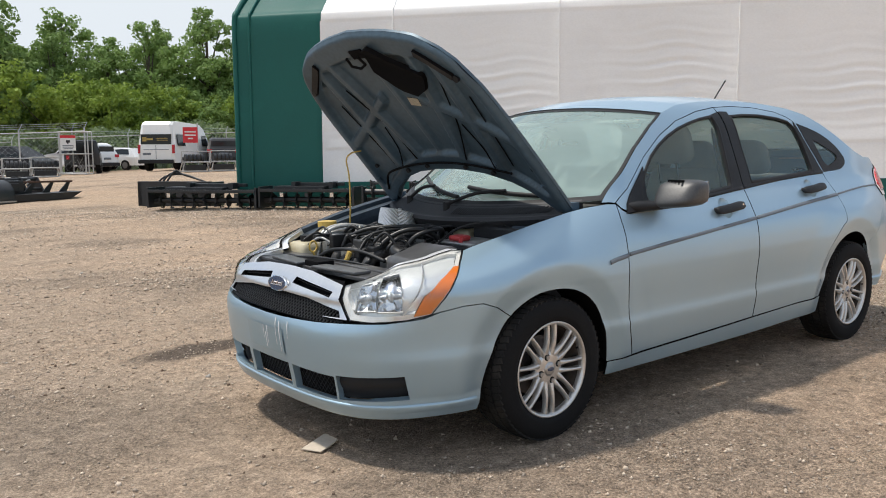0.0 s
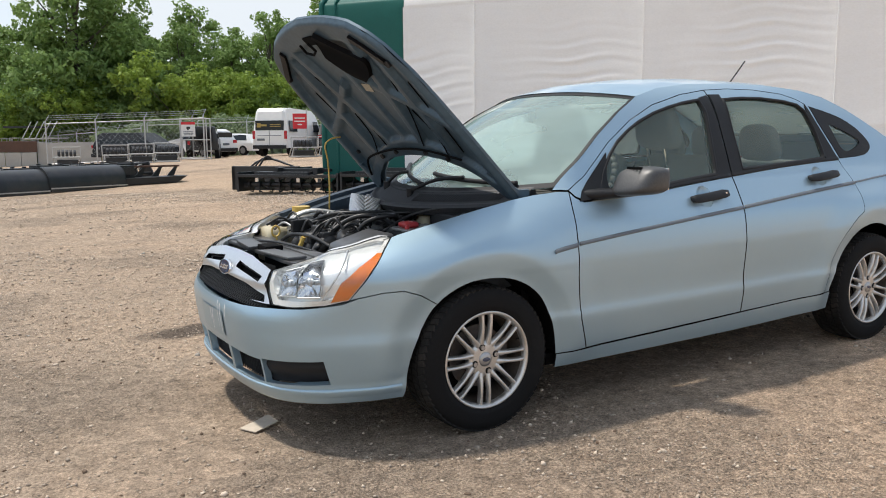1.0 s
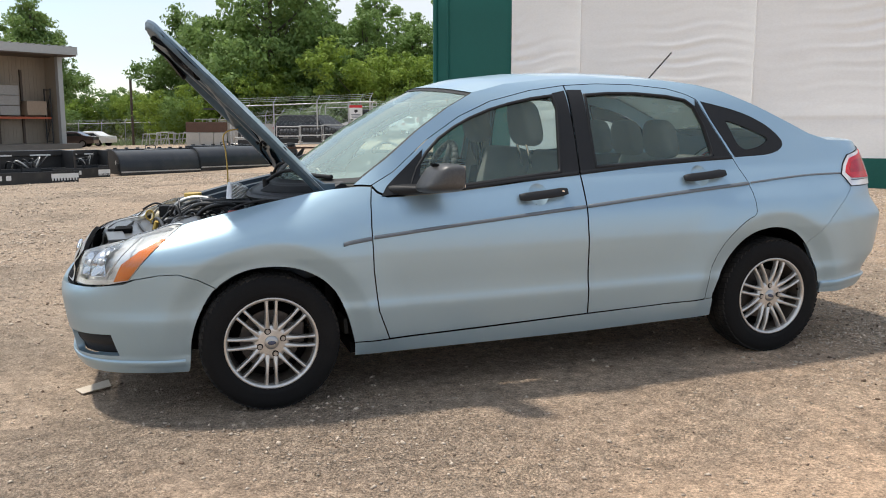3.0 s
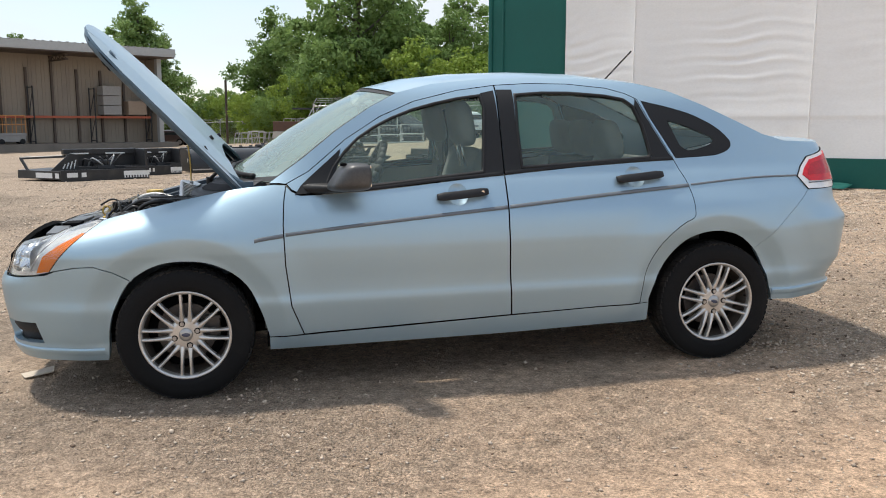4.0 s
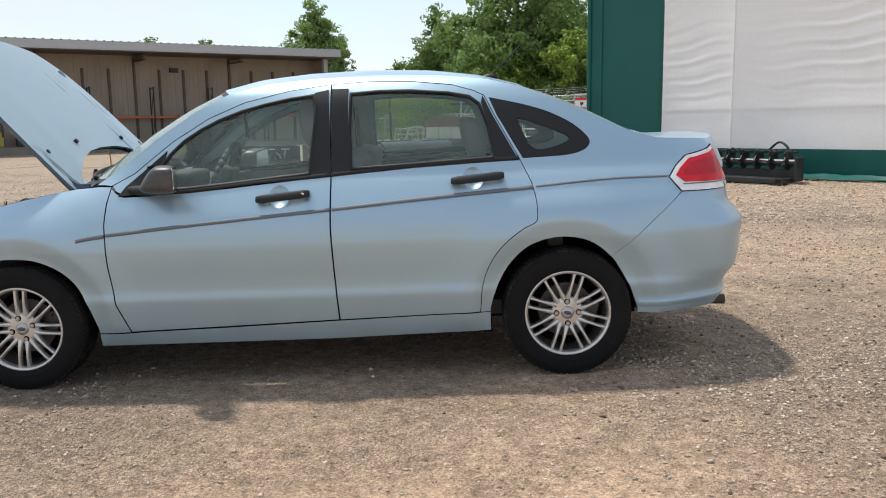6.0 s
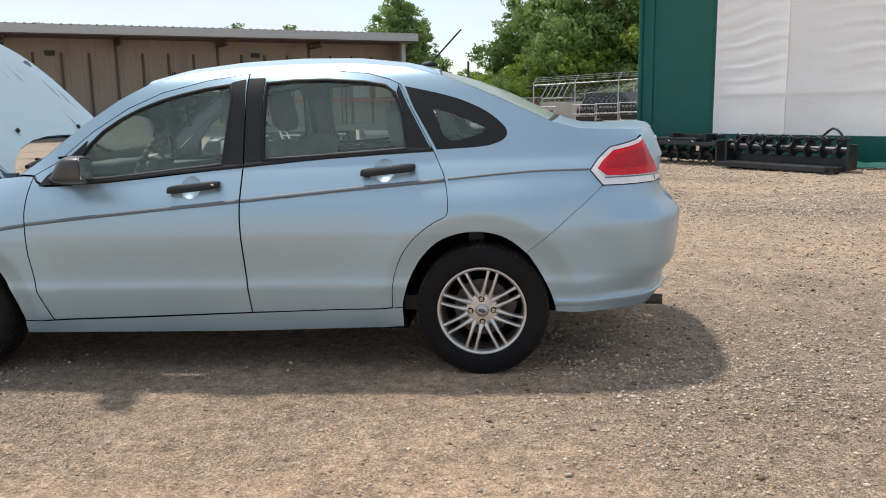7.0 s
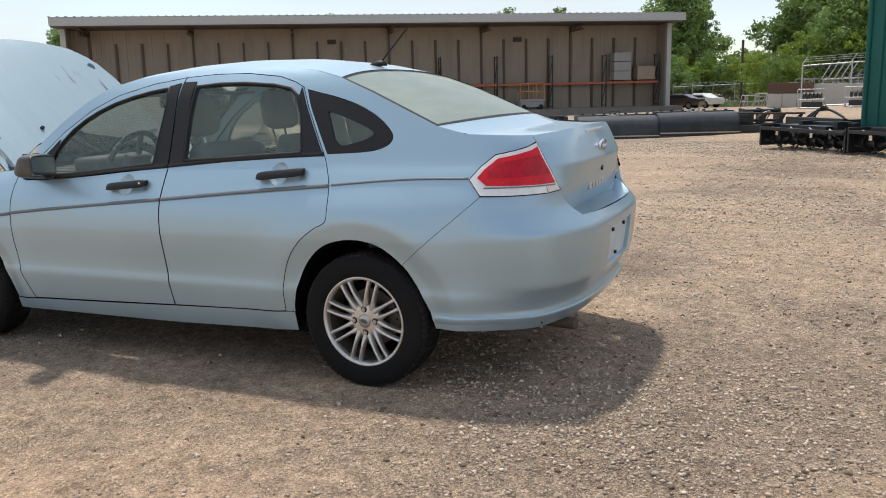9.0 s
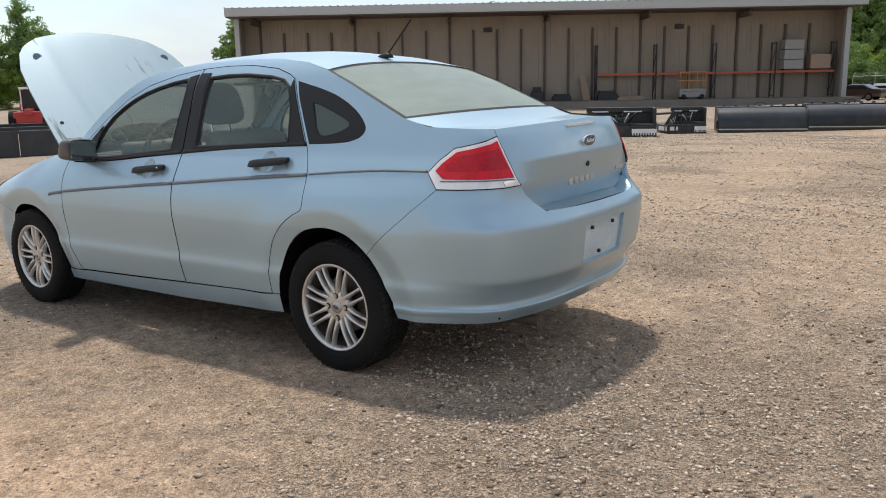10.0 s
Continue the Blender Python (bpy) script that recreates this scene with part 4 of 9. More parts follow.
for sd in (1, -1):
    fd = door(sd, True)
    door(sd, False)
    # mirror
    m = bmesh.new()
    bmesh.ops.create_uvsphere(m, u_segments=32, v_segments=20, radius=1.0)

    def pw(q, e):
        return math.copysign(abs(q) ** e, q)
    for v in m.verts:
        a, b, c = pw(v.co.x, 0.62), pw(v.co.y, 0.55), pw(v.co.z, 0.5)
        up = 1 - 0.16 * max(0.0, b) * max(0.0, c)
        slope = 0.045 * c * (a < 0) * -a
        x = 0.770 + 0.082 * a + slope
        back = 0.832
        v.co = Vector((min(x, back) - (0.012 if x > back + 0.0002 and max(abs(b), abs(c)) < 0.84 else 0.0) + 0.22 * 0.100 * b, 0.897 + 0.100 * b, 1.000 + 0.064 * c * up + 0.010 * b))
    for v in m.verts:
        v.co.y *= -sd
    if sd > 0:
        bmesh.ops.reverse_faces(m, faces=m.faces)
    mir = part("door_mirror", m, HOUSING, fd, "weathered dark grey mirror housing", True)
    # the foot sweeps out of the sail and runs under the housing
    verts, faces = [], []
    for y, x0, x1, z0, z1 in ((0.728, 0.525, 0.70, 0.918, 0.965), (0.765, 0.545, 0.735, 0.918, 0.968), (0.805, 0.60, 0.785, 0.922, 0.966), (0.85, 0.68, 0.825, 0.930, 0.962), (0.90, 0.73, 0.840, 0.938, 0.958)):
        xm, zm = (x0 + x1) / 2, (z0 + z1) / 2
        for k in range(12):
            w = 2 * math.pi * k / 12
            verts.append((xm + (x1 - x0) / 2 * pw(math.cos(w), 0.6), -y * sd, zm + (z1 - z0) / 2 * pw(math.sin(w), 0.7)))
    for i in range(4):
        for k in range(12):
            faces.append((i * 12 + k, i * 12 + (k + 1) % 12, (i + 1) * 12 + (k + 1) % 12, (i + 1) * 12 + k))
    faces += [tuple(range(12)), tuple(48 + k for k in range(12))]
    arm = bmesh.new()
    arm.from_mesh(mesh_of("mirror_arm", verts, faces, BLACK_PL))
    bmesh.ops.recalc_face_normals(arm, faces=arm.faces)
    part("mirror_arm", arm, BLACK_PL, mir, "", True)
    g = bmesh.new()
    box(g, 0.823, 0.828, -0.982, -0.812, 0.952, 1.048, 0.002)
    for v in g.verts:
        v.co.x += 0.22 * (abs(v.co.y) - 0.897)
        v.co.z += 0.10 * (abs(v.co.y) - 0.897)
    for v in g.verts:
        v.co.y *= sd
    part("mirror_glass", g, CHROME, mir, "flat mirror glass")
    vent = bmesh.new()
    for k in range(5):
        box(vent, 0.715 + 0.003 * k, 0.745, -0.925 + 0.018 * k, -0.919 + 0.018 * k, 1.052, 1.063, 0)
    for v in vent.verts:
        v.co.y *= sd
    part("mirror_vent", vent, GAP, mir, "short dark slots")

# inner shell seen through the shut lines, near-black to paint the shade behind them
for sd in (1, -1):
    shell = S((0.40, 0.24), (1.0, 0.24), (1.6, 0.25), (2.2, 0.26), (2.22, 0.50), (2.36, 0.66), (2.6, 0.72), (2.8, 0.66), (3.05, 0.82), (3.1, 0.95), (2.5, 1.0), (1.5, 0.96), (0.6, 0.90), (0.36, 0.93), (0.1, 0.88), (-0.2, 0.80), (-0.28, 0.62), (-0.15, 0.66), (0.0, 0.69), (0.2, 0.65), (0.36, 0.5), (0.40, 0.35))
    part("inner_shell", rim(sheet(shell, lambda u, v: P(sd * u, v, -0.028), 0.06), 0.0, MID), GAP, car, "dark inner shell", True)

# body sides with roof rails, rear pillars and quarter panels
QUARTER_BLACK = S(*curve2([(2.275, 1.325), (2.33, 1.312), (2.45, 1.283), (2.56, 1.247), (2.66, 1.197), (2.725, 1.145), (2.752, 1.105), (2.735, 1.072), (2.68, 1.050), (2.60, 1.040), (2.425, 1.034)], 4)) + S((2.31, 1.24))
TAIL = [(X(3.125), 0.925), (X(3.17), 0.972), (X(3.24), 1.022), (R(0.665), 1.052), (R(0.61), 1.066), (R(0.590), 1.0), (R(0.560), 0.90), (R(0.540), 0.862), (R(0.61), 0.857), (X(3.27), 0.855), (X(3.175), 0.857)]
BUMP_CUT = [(2.822, 0.566), (2.87, 0.606), (2.98, 0.698), (3.08, 0.780), (3.174, 0.8555)]
side_poly = S(*RAIL[::-1]) + S((0.44, 0.972)) + S(*CUT_TOP) + S(*CUT_TOP2[1:]) + S(*DOOR_REAR[1:]) + S((2.25, 0.318)) + S(*ARC_R0) + S(*BUMP_CUT) + TAIL[:5] + [(R(0.612), 1.092), (X(3.36), 1.096)] + S(*RAIL_BACK[::-1][:-1])
for f in skin("body_side", side_poly, car, holes=[QUARTER_BLACK], step=0.013, flange=0.012):
    tagged(f, "light blue roof rail and rear quarter panel")
QG = S(*curve2([(2.405, 1.222), (2.45, 1.212), (2.52, 1.187), (2.60, 1.155), (2.648, 1.130), (2.645, 1.110), (2.59, 1.087), (2.50, 1.072), (2.455, 1.10)], 3))
for sd in (1, -1):
    part("quarter_window", rim(sheet(inset(QUARTER_BLACK, 0.002), lambda u, v: P(sd * u, v, 0.002), 0.03, [QG]), 0.015, MID), BLACK_PL, car, "black quarter window surround", True)
    pane = part("quarter_pane", rim(sheet(QG, lambda u, v: P(sd * u, v, -0.003), 0.03), 0.0, MID), S_GLASS, car, "small fixed pane", True)
    pane.visible_shadow = False
    stripe([(0.325, 0.722), (0.36, 0.729), (0.454, 0.740)], 0.018, 0.0070, "side_molding", car, TRIM, sd)
    stripe([(2.478, 0.905), (2.7, 0.921), (2.9, 0.930), (3.121, 0.929)], 0.009, 0.0045, "side_molding", car, TRIM, sd)
    # sill
    sill = S((0.372, 0.261), (0.53, 0.265), (1.0, 0.279), (1.532, 0.298), (1.9, 0.309), (2.25, 0.318), (2.25, 0.225), (1.9, 0.216), (1.5, 0.206), (1.0, 0.203), (0.372, 0.200))
    part("sill", rim(sheet(sill, lambda u, v: P(sd * u, v, 0.006), 0.022), 0.010, MID), PAINT, car, "light blue sill with a rusty lower edge", True)
    # tail lamp
    tl = [(sd * a, b) for a, b in TAIL]
    lamp = part("tail_lamp", rim(sheet(inset(tl, 0.003), lambda u, v: P(u, v, 0.006), 0.025), 0.05, MID), CLEAR_L, car, "red and clear wraparound tail lamp", True)
    red = [(X(3.162), 0.932), (X(3.19), 0.962), (X(3.25), 1.006), (R(0.655), 1.036), (R(0.618), 1.048), (R(0.601), 0.985), (R(0.579), 0.918), (R(0.572), 0.897), (X(3.30), 0.897), (X(3.20), 0.900)]
    lens = part("red_lens", rim(sheet([(sd * a, b) for a, b in red], lambda u, v: P(u, v, 0.010), 0.02), 0.0225, MID), RED_L, lamp, "red lens", True)
    deep = [(X(3.20), 0.930), (X(3.21), 0.955), (X(3.26), 0.990), (R(0.655), 1.010), (R(0.620), 1.016), (R(0.609), 0.985), (R(0.592), 0.935), (X(3.32), 0.930)]
    part("lens_core", rim(sheet([(sd * a, b) for a, b in deep], lambda u, v: P(u, v, 0.0115), 0.02), 0.0225, MID), RED_D, lens, "deeper red bowl", True)
    for z0, z1 in ((0.889, 0.893),):
        part("lens_rib", rim(sheet([(sd * X(3.19), z0), (sd * R(0.570), z0), (sd * R(0.572), z1), (sd * X(3.19), z1)], lambda u, v: P(u, v, 0.010), 0.02), 0.004, MID), TRIM, lamp, "", True)
    foot = [(R(0.620), 0.863), (R(0.556), 0.868), (R(0.565), 0.885), (R(0.626), 0.885)]
    part("lens_chrome", rim(sheet([(sd * a, b) for a, b in foot], lambda u, v: P(u, v, 0.009), 0.012), 0.003, MID), CHROME, lamp, "bright corner reflector", True)
    seal_ring(TAIL, 0.0006, 0.0012, 0.004, sd, "lamp_seal", lamp, GAP)

# rear bumper
rb = S(*ARC_R1[::-1]) + S(*BUMP_CUT) + TAIL[::-1][:4] + [(R(0.52), 0.825), (R(0.47), 0.775), (R(0.44), 0.748), (R(0.2), 0.742)]
near = [(R(0.3), 0.285), (R(0.55), 0.283), (X(3.3), 0.282), (X(3.1), 0.282)] + rb
poly = [(TOTAL, 0.286)] + near + [(TOTAL, 0.741)] + [(2 * TOTAL - a, b) for a, b in near[::-1]]


def P2(u, v, off=0.0):
    return P(u, v, off) if u <= TOTAL else P(-(2 * TOTAL - u), v, off)


pl = [(R(0.19), 0.475), (R(0.20), 0.655), (2 * TOTAL - R(0.20), 0.655), (2 * TOTAL - R(0.19), 0.475)]
rear_bumper = part("rear_bumper", rim(sheet(inset(poly, 0.002), P2, 0.014, [pl]), 0.024, MID), PAINT, car, "light blue rear bumper with a bare plate recess", True)
part("plate_recess", rim(sheet(inset(pl, -0.004), lambda u, v: P2(u, v, -0.018), 0.04), 0.0, MID), PLATE_BED, rear_bumper, "pale empty plate recess", True)
for k, z in ((R(0.11), 0.628), (2 * TOTAL - R(0.10), 0.628), (R(0.02), 0.505)):
    part("plate_screw", rods((P2(k, z, -0.03), P2(k, z, -0.008), 0.009), seg=10), BLACK_PL, rear_bumper)
# rolled lower lips of the bumpers


def bead(s0, s1, z, off, fall, name, parent):
    c = np.linspace(s0, s1, 90)
    prof = [(-0.060, -0.004 - fall), (-0.030, -0.001), (-0.010, 0.002), (-0.003, 0.0035), (0.001, 0.003), (0.004, -0.003)]
    verts = [P2(u, z + dz, off + o) if u >= 0 and s1 > TOTAL else P(u, z + dz, off + o) for u in c for dz, o in prof]
    n = len(prof)
    bm = bmesh.new()
    bm.from_mesh(mesh_of(name, verts, [(i * n + j, i * n + j + 1, (i + 1) * n + j + 1, (i + 1) * n + j) for i in range(len(c) - 1) for j in range(n - 1)], PAINT))
    bmesh.ops.recalc_face_normals(bm, faces=bm.faces)
    orient(bm, MID)
    return part(name, bm, PAINT, parent, "", True)


bead(X(2.955), 2 * TOTAL - X(2.955), 0.345, 0.002, 0.008, "bumper_lip", rear_bumper)
bead(-X(-0.37), X(-0.37), 0.246, 0.002, 0.008, "bumper_lip", front_bumper)
# shelf behind the rear bumper's upper edge
v0, f0 = [], []
for i in range(21):
    y = -0.5 + i * 0.05
    q = P2(R(abs(y)) if y <= 0 else 2 * TOTAL - R(abs(y)), 0.742 + max(0, abs(y) - 0.44) * 0.9, -0.004)
    v0 += [q, Vector((3.36, y * 0.95, q.z + 0.012))]
for i in range(20):
    f0.append((2 * i, 2 * i + 2, 2 * i + 3, 2 * i + 1))
part("bumper_step", mesh_of("bumper_step", v0, f0, PAINT), None, rear_bumper)
bm = rods(((3.30, -0.42, 0.262), (3.475, -0.44, 0.258), 0.026), seg=14)
part("exhaust_tip", bm, mat("exhaust", (0.10, 0.08, 0.065), rough=0.6, metal=0.6, vary=0.3), car, "dull rusty exhaust tip")


# ---- upper panels ----
def rail_point(x):
    xs = [p[0] for p in RAIL + RAIL_BACK[1:]]
    zs = [p[1] for p in RAIL + RAIL_BACK[1:]]
    return P(X(x), float(np.interp(x, xs, zs)))


def loft(fn, nu, nv, name, material, parent, label="", depth=0.0, away=None):
    verts = [fn(i / nu, j / nv) for i in range(nu + 1) for j in range(nv + 1)]
    faces = [(i * (nv + 1) + j, i * (nv + 1) + j + 1, (i + 1) * (nv + 1) + j + 1, (i + 1) * (nv + 1) + j) for i in range(nu) for j in range(nv)]
    bm = bmesh.new()
    bv = [bm.verts.new(v) for v in verts]
    for f in faces:
        bm.faces.new([bv[i] for i in f])
    bm.normal_update()
    rim(bm, depth, away or MID)
    return part(name, bm, material, parent, label, smooth=True)


def roof_fn(a, b):
    v = b * 2 - 1
    x0 = 1.02 - 0.115 * (1 - v * v)
    x1 = 2.44 - 0.055 * (1 - v * v)
    x = x0 + (x1 - x0) * a
    e = rail_point(x * 1.0 + (1.02 - x0) * (1 - a) + (2.44 - x1) * a)
    c = 0.040 + 0.006 * math.sin(math.pi * a)
    return Vector((x, abs(e.y) * v, e.z + c * (1 - abs(v) ** 2.3)))


roof = loft(roof_fn, 36, 24, "roof", PAINT, car, "light blue dusty roof panel", 0.0)


def screen_fn(a, b):
    v = b * 2 - 1
    xr = 0.42 + (1.02 - 0.42) * a
    e = rail_point(xr)
    bow = (0.32 * (1 - a) + 0.115 * a)
    return Vector((e.x - bow * (1 - abs(v) ** 2.1) + 0.002, (abs(e.y) - 0.004) * v, e.z + (-0.042 * (1 - a) + 0.040 * a) * (1 - abs(v) ** 2.2) - 0.006 + 0.006 * math.sin(math.pi * a) * (1 - v * v)))


ws = loft(screen_fn, 20, 24, "windscreen", W_GLASS, car, "clear greenish windscreen")
ws.visible_shadow = False


def band(fn, a0, a1, b0, b1, name, nu=2, nv=24, off=0.003, material=None):
    return loft(lambda a, b: fn(a0 + (a1 - a0) * a, b0 + (b1 - b0) * b) + Vector((0, 0, off)), nu, nv, name, material or BLACK_PL, car, "black screen edge band")


band(screen_fn, 0.0, 0.05, 0, 1, "windscreen_band")
band(screen_fn, 0.965, 1.0, 0, 1, "windscreen_band")
band(screen_fn, 0.0, 1.0, 0, 0.012, "windscreen_band", 20, 2)
band(screen_fn, 0.0, 1.0, 0.988, 1, "windscreen_band", 20, 2)


def back_fn(a, b):
    v = b * 2 - 1
    xr = 2.44 + (2.96 - 2.44) * a
    e = rail_point(xr)
    bow = -0.055 * (1 - a) + 0.05 * a
    return Vector((e.x + bow * (1 - v * v), (abs(e.y) - 0.003) * v, e.z + (0.040 * (1 - a) + 0.012 * a) * (1 - abs(v) ** 2.3) - 0.004 + 0.018 * math.sin(math.pi * a) * (1 - v * v)))


rw = loft(back_fn, 18, 24, "rear_window", R_GLASS, car, "dusty greenish rear window with sky sheen painted in")
rw.visible_shadow = False
band(back_fn, 0.0, 0.03, 0, 1, "rear_window_band")
band(back_fn, 0.97, 1.0, 0, 1, "rear_window_band")
band(back_fn, 0.0, 1.0, 0, 0.018, "rear_window_band", 18, 2)
band(back_fn, 0.0, 1.0, 0.982, 1, "rear_window_band", 18, 2)


def lid_edge(y):
    return 3.450 - 0.30 * y * y


def lid_rim(z):
    """How far along the outline the lid meets the lamps and the bumper."""
    return R(float(np.interp(z, [0.748, 0.775, 0.825, 0.862, 0.90, 1.0, 1.066, 1.10], [0.44, 0.47, 0.52, 0.540, 0.560, 0.590, 0.609, 0.612])))


LID_Z = [0.75, 0.80, 0.85, 0.90, 0.962, 1.03, 1.07, 1.11]
LID_X = [-0.108, -0.090, -0.073, -0.057, -0.038, -0.066, -0.084, -0.106]


def lid_at(v, z):
    """The lid's face: v from one rim to the other (-1 to 1); its lower part lies behind the bumper's step."""
    s0 = TOTAL - (TOTAL - lid_rim(min(z, 1.094)) - 0.004) * abs(v)
    p = P(s0 if v <= 0 else -s0, z, -0.002)
    flat = 1 - v ** 4
    x = p.x + (float(np.interp(z, LID_Z, LID_X)) - float(NR(z))) * flat - 0.060 * (1 - smoothstep(0.74, 0.875, z)) * (1 - flat)
    return Vector((x, p.y, z))



def lid_fn(u, z):
    e = abs(lid_at(1.0, z).y)
    return lid_at(max(-1.0, min(1.0, u / e)), z)


def top_z(v):
    return 1.093 + 0.0155 * (1 - abs(v) ** 2.2)


def deck_fn(a, b):
    v = b * 2 - 1
    e0 = back_fn(1.0, b) + Vector((0.004, 0, 0.0))
    e1 = lid_at(v, top_z(v))
    e = rail_point(min(2.965 + (3.33 - 2.965) * a, 3.33))
    y = abs(e.y) * v * (1 - a) + e1.y * a if a < 1 else e1.y
    z = e.z * (1 - a) + top_z(v) * a
    return Vector((e0.x + (e1.x - e0.x) * a, y, z + 0.012 * (1 - a) * (1 - abs(v) ** 2.2) - 0.010 * math.sin(math.pi * a) * (1 - v * v)))


boot = loft(deck_fn, 40, 24, "boot_lid", PAINT, car, "light blue boot lid", 0.0)


def face_fn(a, b):
    v = b * 2 - 1
    lo = 0.750 + 0.02 * smoothstep(0.85, 1.0, abs(v))
    return lid_at(v, top_z(v) + (lo - top_z(v)) * a)


lid = loft(face_fn, 40, 40, "boot_lid_face", PAINT, boot, "light blue lid face with a crease", 0.03)
oval_badge(lid, facing(lid_fn(0.0, 1.012) + Vector((0.001, 0, 0)), (1, 0, -0.12)), 0.125, 0.055)
part("lock_cap", rods((lid_fn(0, 0.905) - Vector((0.003, 0, 0)), lid_fn(0, 0.905) + Vector((0.004, 0, 0)), 0.013), seg=14), BLACK_PL, lid)
bm = bmesh.new()
box(bm, 0, 0.012, -0.135, 0.135, -0.006, 0.006, 0.002, Matrix.Translation(lid_fn(0, 1.085) + Vector((-0.006, 0, 0.0))))
part("brake_lamp_strip", bm, CLEAR_L, lid, "slim high brake lamp strip")
# raised lettering on the lid, as plain bars
bm = bmesh.new()
for k in range(5):
    y0 = -0.135 + 0.052 * k
    at = lid_fn(y0 + 0.02, 0.83)
    box(bm, at.x - 0.004, at.x + 0.007, y0, y0 + 0.034, 0.818 + 0.002 * k, 0.848 + 0.002 * k, 0.003)
part("lettering", bm, SILVER, lid, "row of five raised chrome bars")
part("lid_badge_bar", boxes((lid_fn(0.42, 0.86).x, lid_fn(0.42, 0.86).x + 0.006, 0.37, 0.45, 0.842, 0.866)), SILVER, lid, "small chrome trim badge")


# ---- wheels ----
def build_wheel():
    w = thing("wheel", "", "")
    tyre_prof = [(0.196, 0.080), (0.203, 0.092), (0.208, 0.094), (0.220, 0.099), (0.226, 0.1015), (0.232, 0.1015), (0.255, 0.103), (0.272, 0.100), (0.286, 0.094), (0.296, 0.086), (0.3005, 0.074), (0.3025, 0.045), (0.3035, 0.0)]
    prof = [(r, -h) for r, h in tyre_prof] + [(r, h) for r, h in tyre_prof[::-1][1:]]
    tyre = part("tyre", lathe("tyre", prof, RUBBER, 72), None, w, "black tyre with dusty tread")
    bm = bmesh.new()
    n = 64
    for i in range(n):
        for y0, y1, tw in ((-0.088, -0.050, 0.10), (-0.043, -0.005, -0.06), (0.005, 0.043, -0.06), (0.050, 0.088, 0.10)):
            a = 2 * math.pi * (i + (0.5 if abs(y0) > 0.05 else 0.0)) / n
            hw = 0.0118
            edge = abs(y0 + y1) > 0.1
            rr = 0.2975 if edge else 0.3010
            m = Matrix.Rotation(-a, 4, "Y") @ Matrix.Translation((rr, (y0 + y1) / 2, 0)) @ Matrix.Rotation(math.copysign(0.16, y0) if edge else 0.0, 4, "Z") @ Matrix.Rotation(tw * 3, 4, "X")
            box(bm, -0.006, 0.0062, -(y1 - y0) / 2, (y1 - y0) / 2, -hw, hw, 0, m)
    part("tread", bm, RUBBER_DUST, tyre, "dusty tread blocks")
    # rim: rolled outer lip, barrel behind the spokes with the shade of its depth painted in
    rp = [(0.191, -0.070), (0.197, -0.086), (0.2035, -0.0935), (0.2055, -0.091), (0.204, -0.0955), (0.199, -0.0965), (0.194, -0.093), (0.190, -0.087), (0.1875, -0.078), (0.186, -0.066)]
    rm = part("rim", lathe("rim", rp, ALLOY, 72), None, w, "brake-dusted silver alloy rim")
    part("barrel", lathe("barrel", [(0.1862, -0.068), (0.184, -0.050), (0.180, -0.020), (0.176, 0.03), (0.185, 0.08)], BARREL, 48), None, rm, "inner barrel brown with brake dust, shade of its depth painted in")
    hp = [(0.0, -0.076), (0.026, -0.076), (0.032, -0.0745), (0.050, -0.075), (0.064, -0.0735), (0.074, -0.069), (0.078, -0.058), (0.070, -0.03), (0.0, -0.03)]
    part("hub", lathe("hub", hp, ALLOY, 48), None, rm)
    part("hub_cap", lathe("hub_cap", [(0, -0.083), (0.016, -0.0825), (0.026, -0.080), (0.031, -0.075), (0.032, -0.070)], CAP_GREY, 28), None, rm)
    bm = bmesh.new()
    r = bmesh.ops.create_uvsphere(bm, u_segments=20, v_segments=10, radius=1)
    for v in r["verts"]:
        v.co = Vector((v.co.x * 0.019, -0.083 + v.co.y * 0.002, v.co.z * 0.009))
    part("cap_mark", bm, BADGE, rm, "dark oval mark", True)
    for k in range(8):
        for sgn in (-1, 1):
            a = 2 * math.pi * k / 8 + math.pi / 2
            m = Matrix.Rotation(-a, 4, "Y")
            bm = bmesh.new()
            seg = 8
            ring = []
            for i in range(seg + 1):
                t = i / seg
                x = 0.054 + (0.1905 - 0.054) * t
                z = sgn * (0.0170 + 0.0045 * t)
                wd = 0.0060 + 0.0075 * (1 - t) ** 4 + 0.0022 * max(0.0, t - 0.85) / 0.15
                y = -0.0735 - 0.008 * math.sin(math.pi * t) - 0.012 * t
                ring.append([bm.verts.new(m @ Vector((x, y + dy, z + dz))) for dy, dz in ((0.024, -wd * 1.35), (0.004, -wd), (0.0, -wd * 0.55), (0.0, wd * 0.55), (0.004, wd), (0.024, wd * 1.35))])
            for i in range(seg):
                for j in range(5):
                    bm.faces.new((ring[i][j], ring[i][j + 1], ring[i + 1][j + 1], ring[i + 1][j]))
            bmesh.ops.recalc_face_normals(bm, faces=bm.faces)
            part("spoke", bm, ALLOY, rm, "", True)
    for k in range(4):
        a = 2 * math.pi * k / 4 + 0.32
        c = Vector((0.053 * math.cos(a), 0, 0.053 * math.sin(a)))
        # Flush dark disc, the shade of a lug recess as colour.
        part("lug_recess", rods((c + Vector((0, -0.070, 0)), c + Vector((0, -0.0756, 0)), 0.0145), seg=16), GAP, rm)
        part("lug_nut", rods((c + Vector((0, -0.060, 0)), c + Vector((0, -0.0815, 0)), 0.0100), seg=6), CAP_GREY, rm)
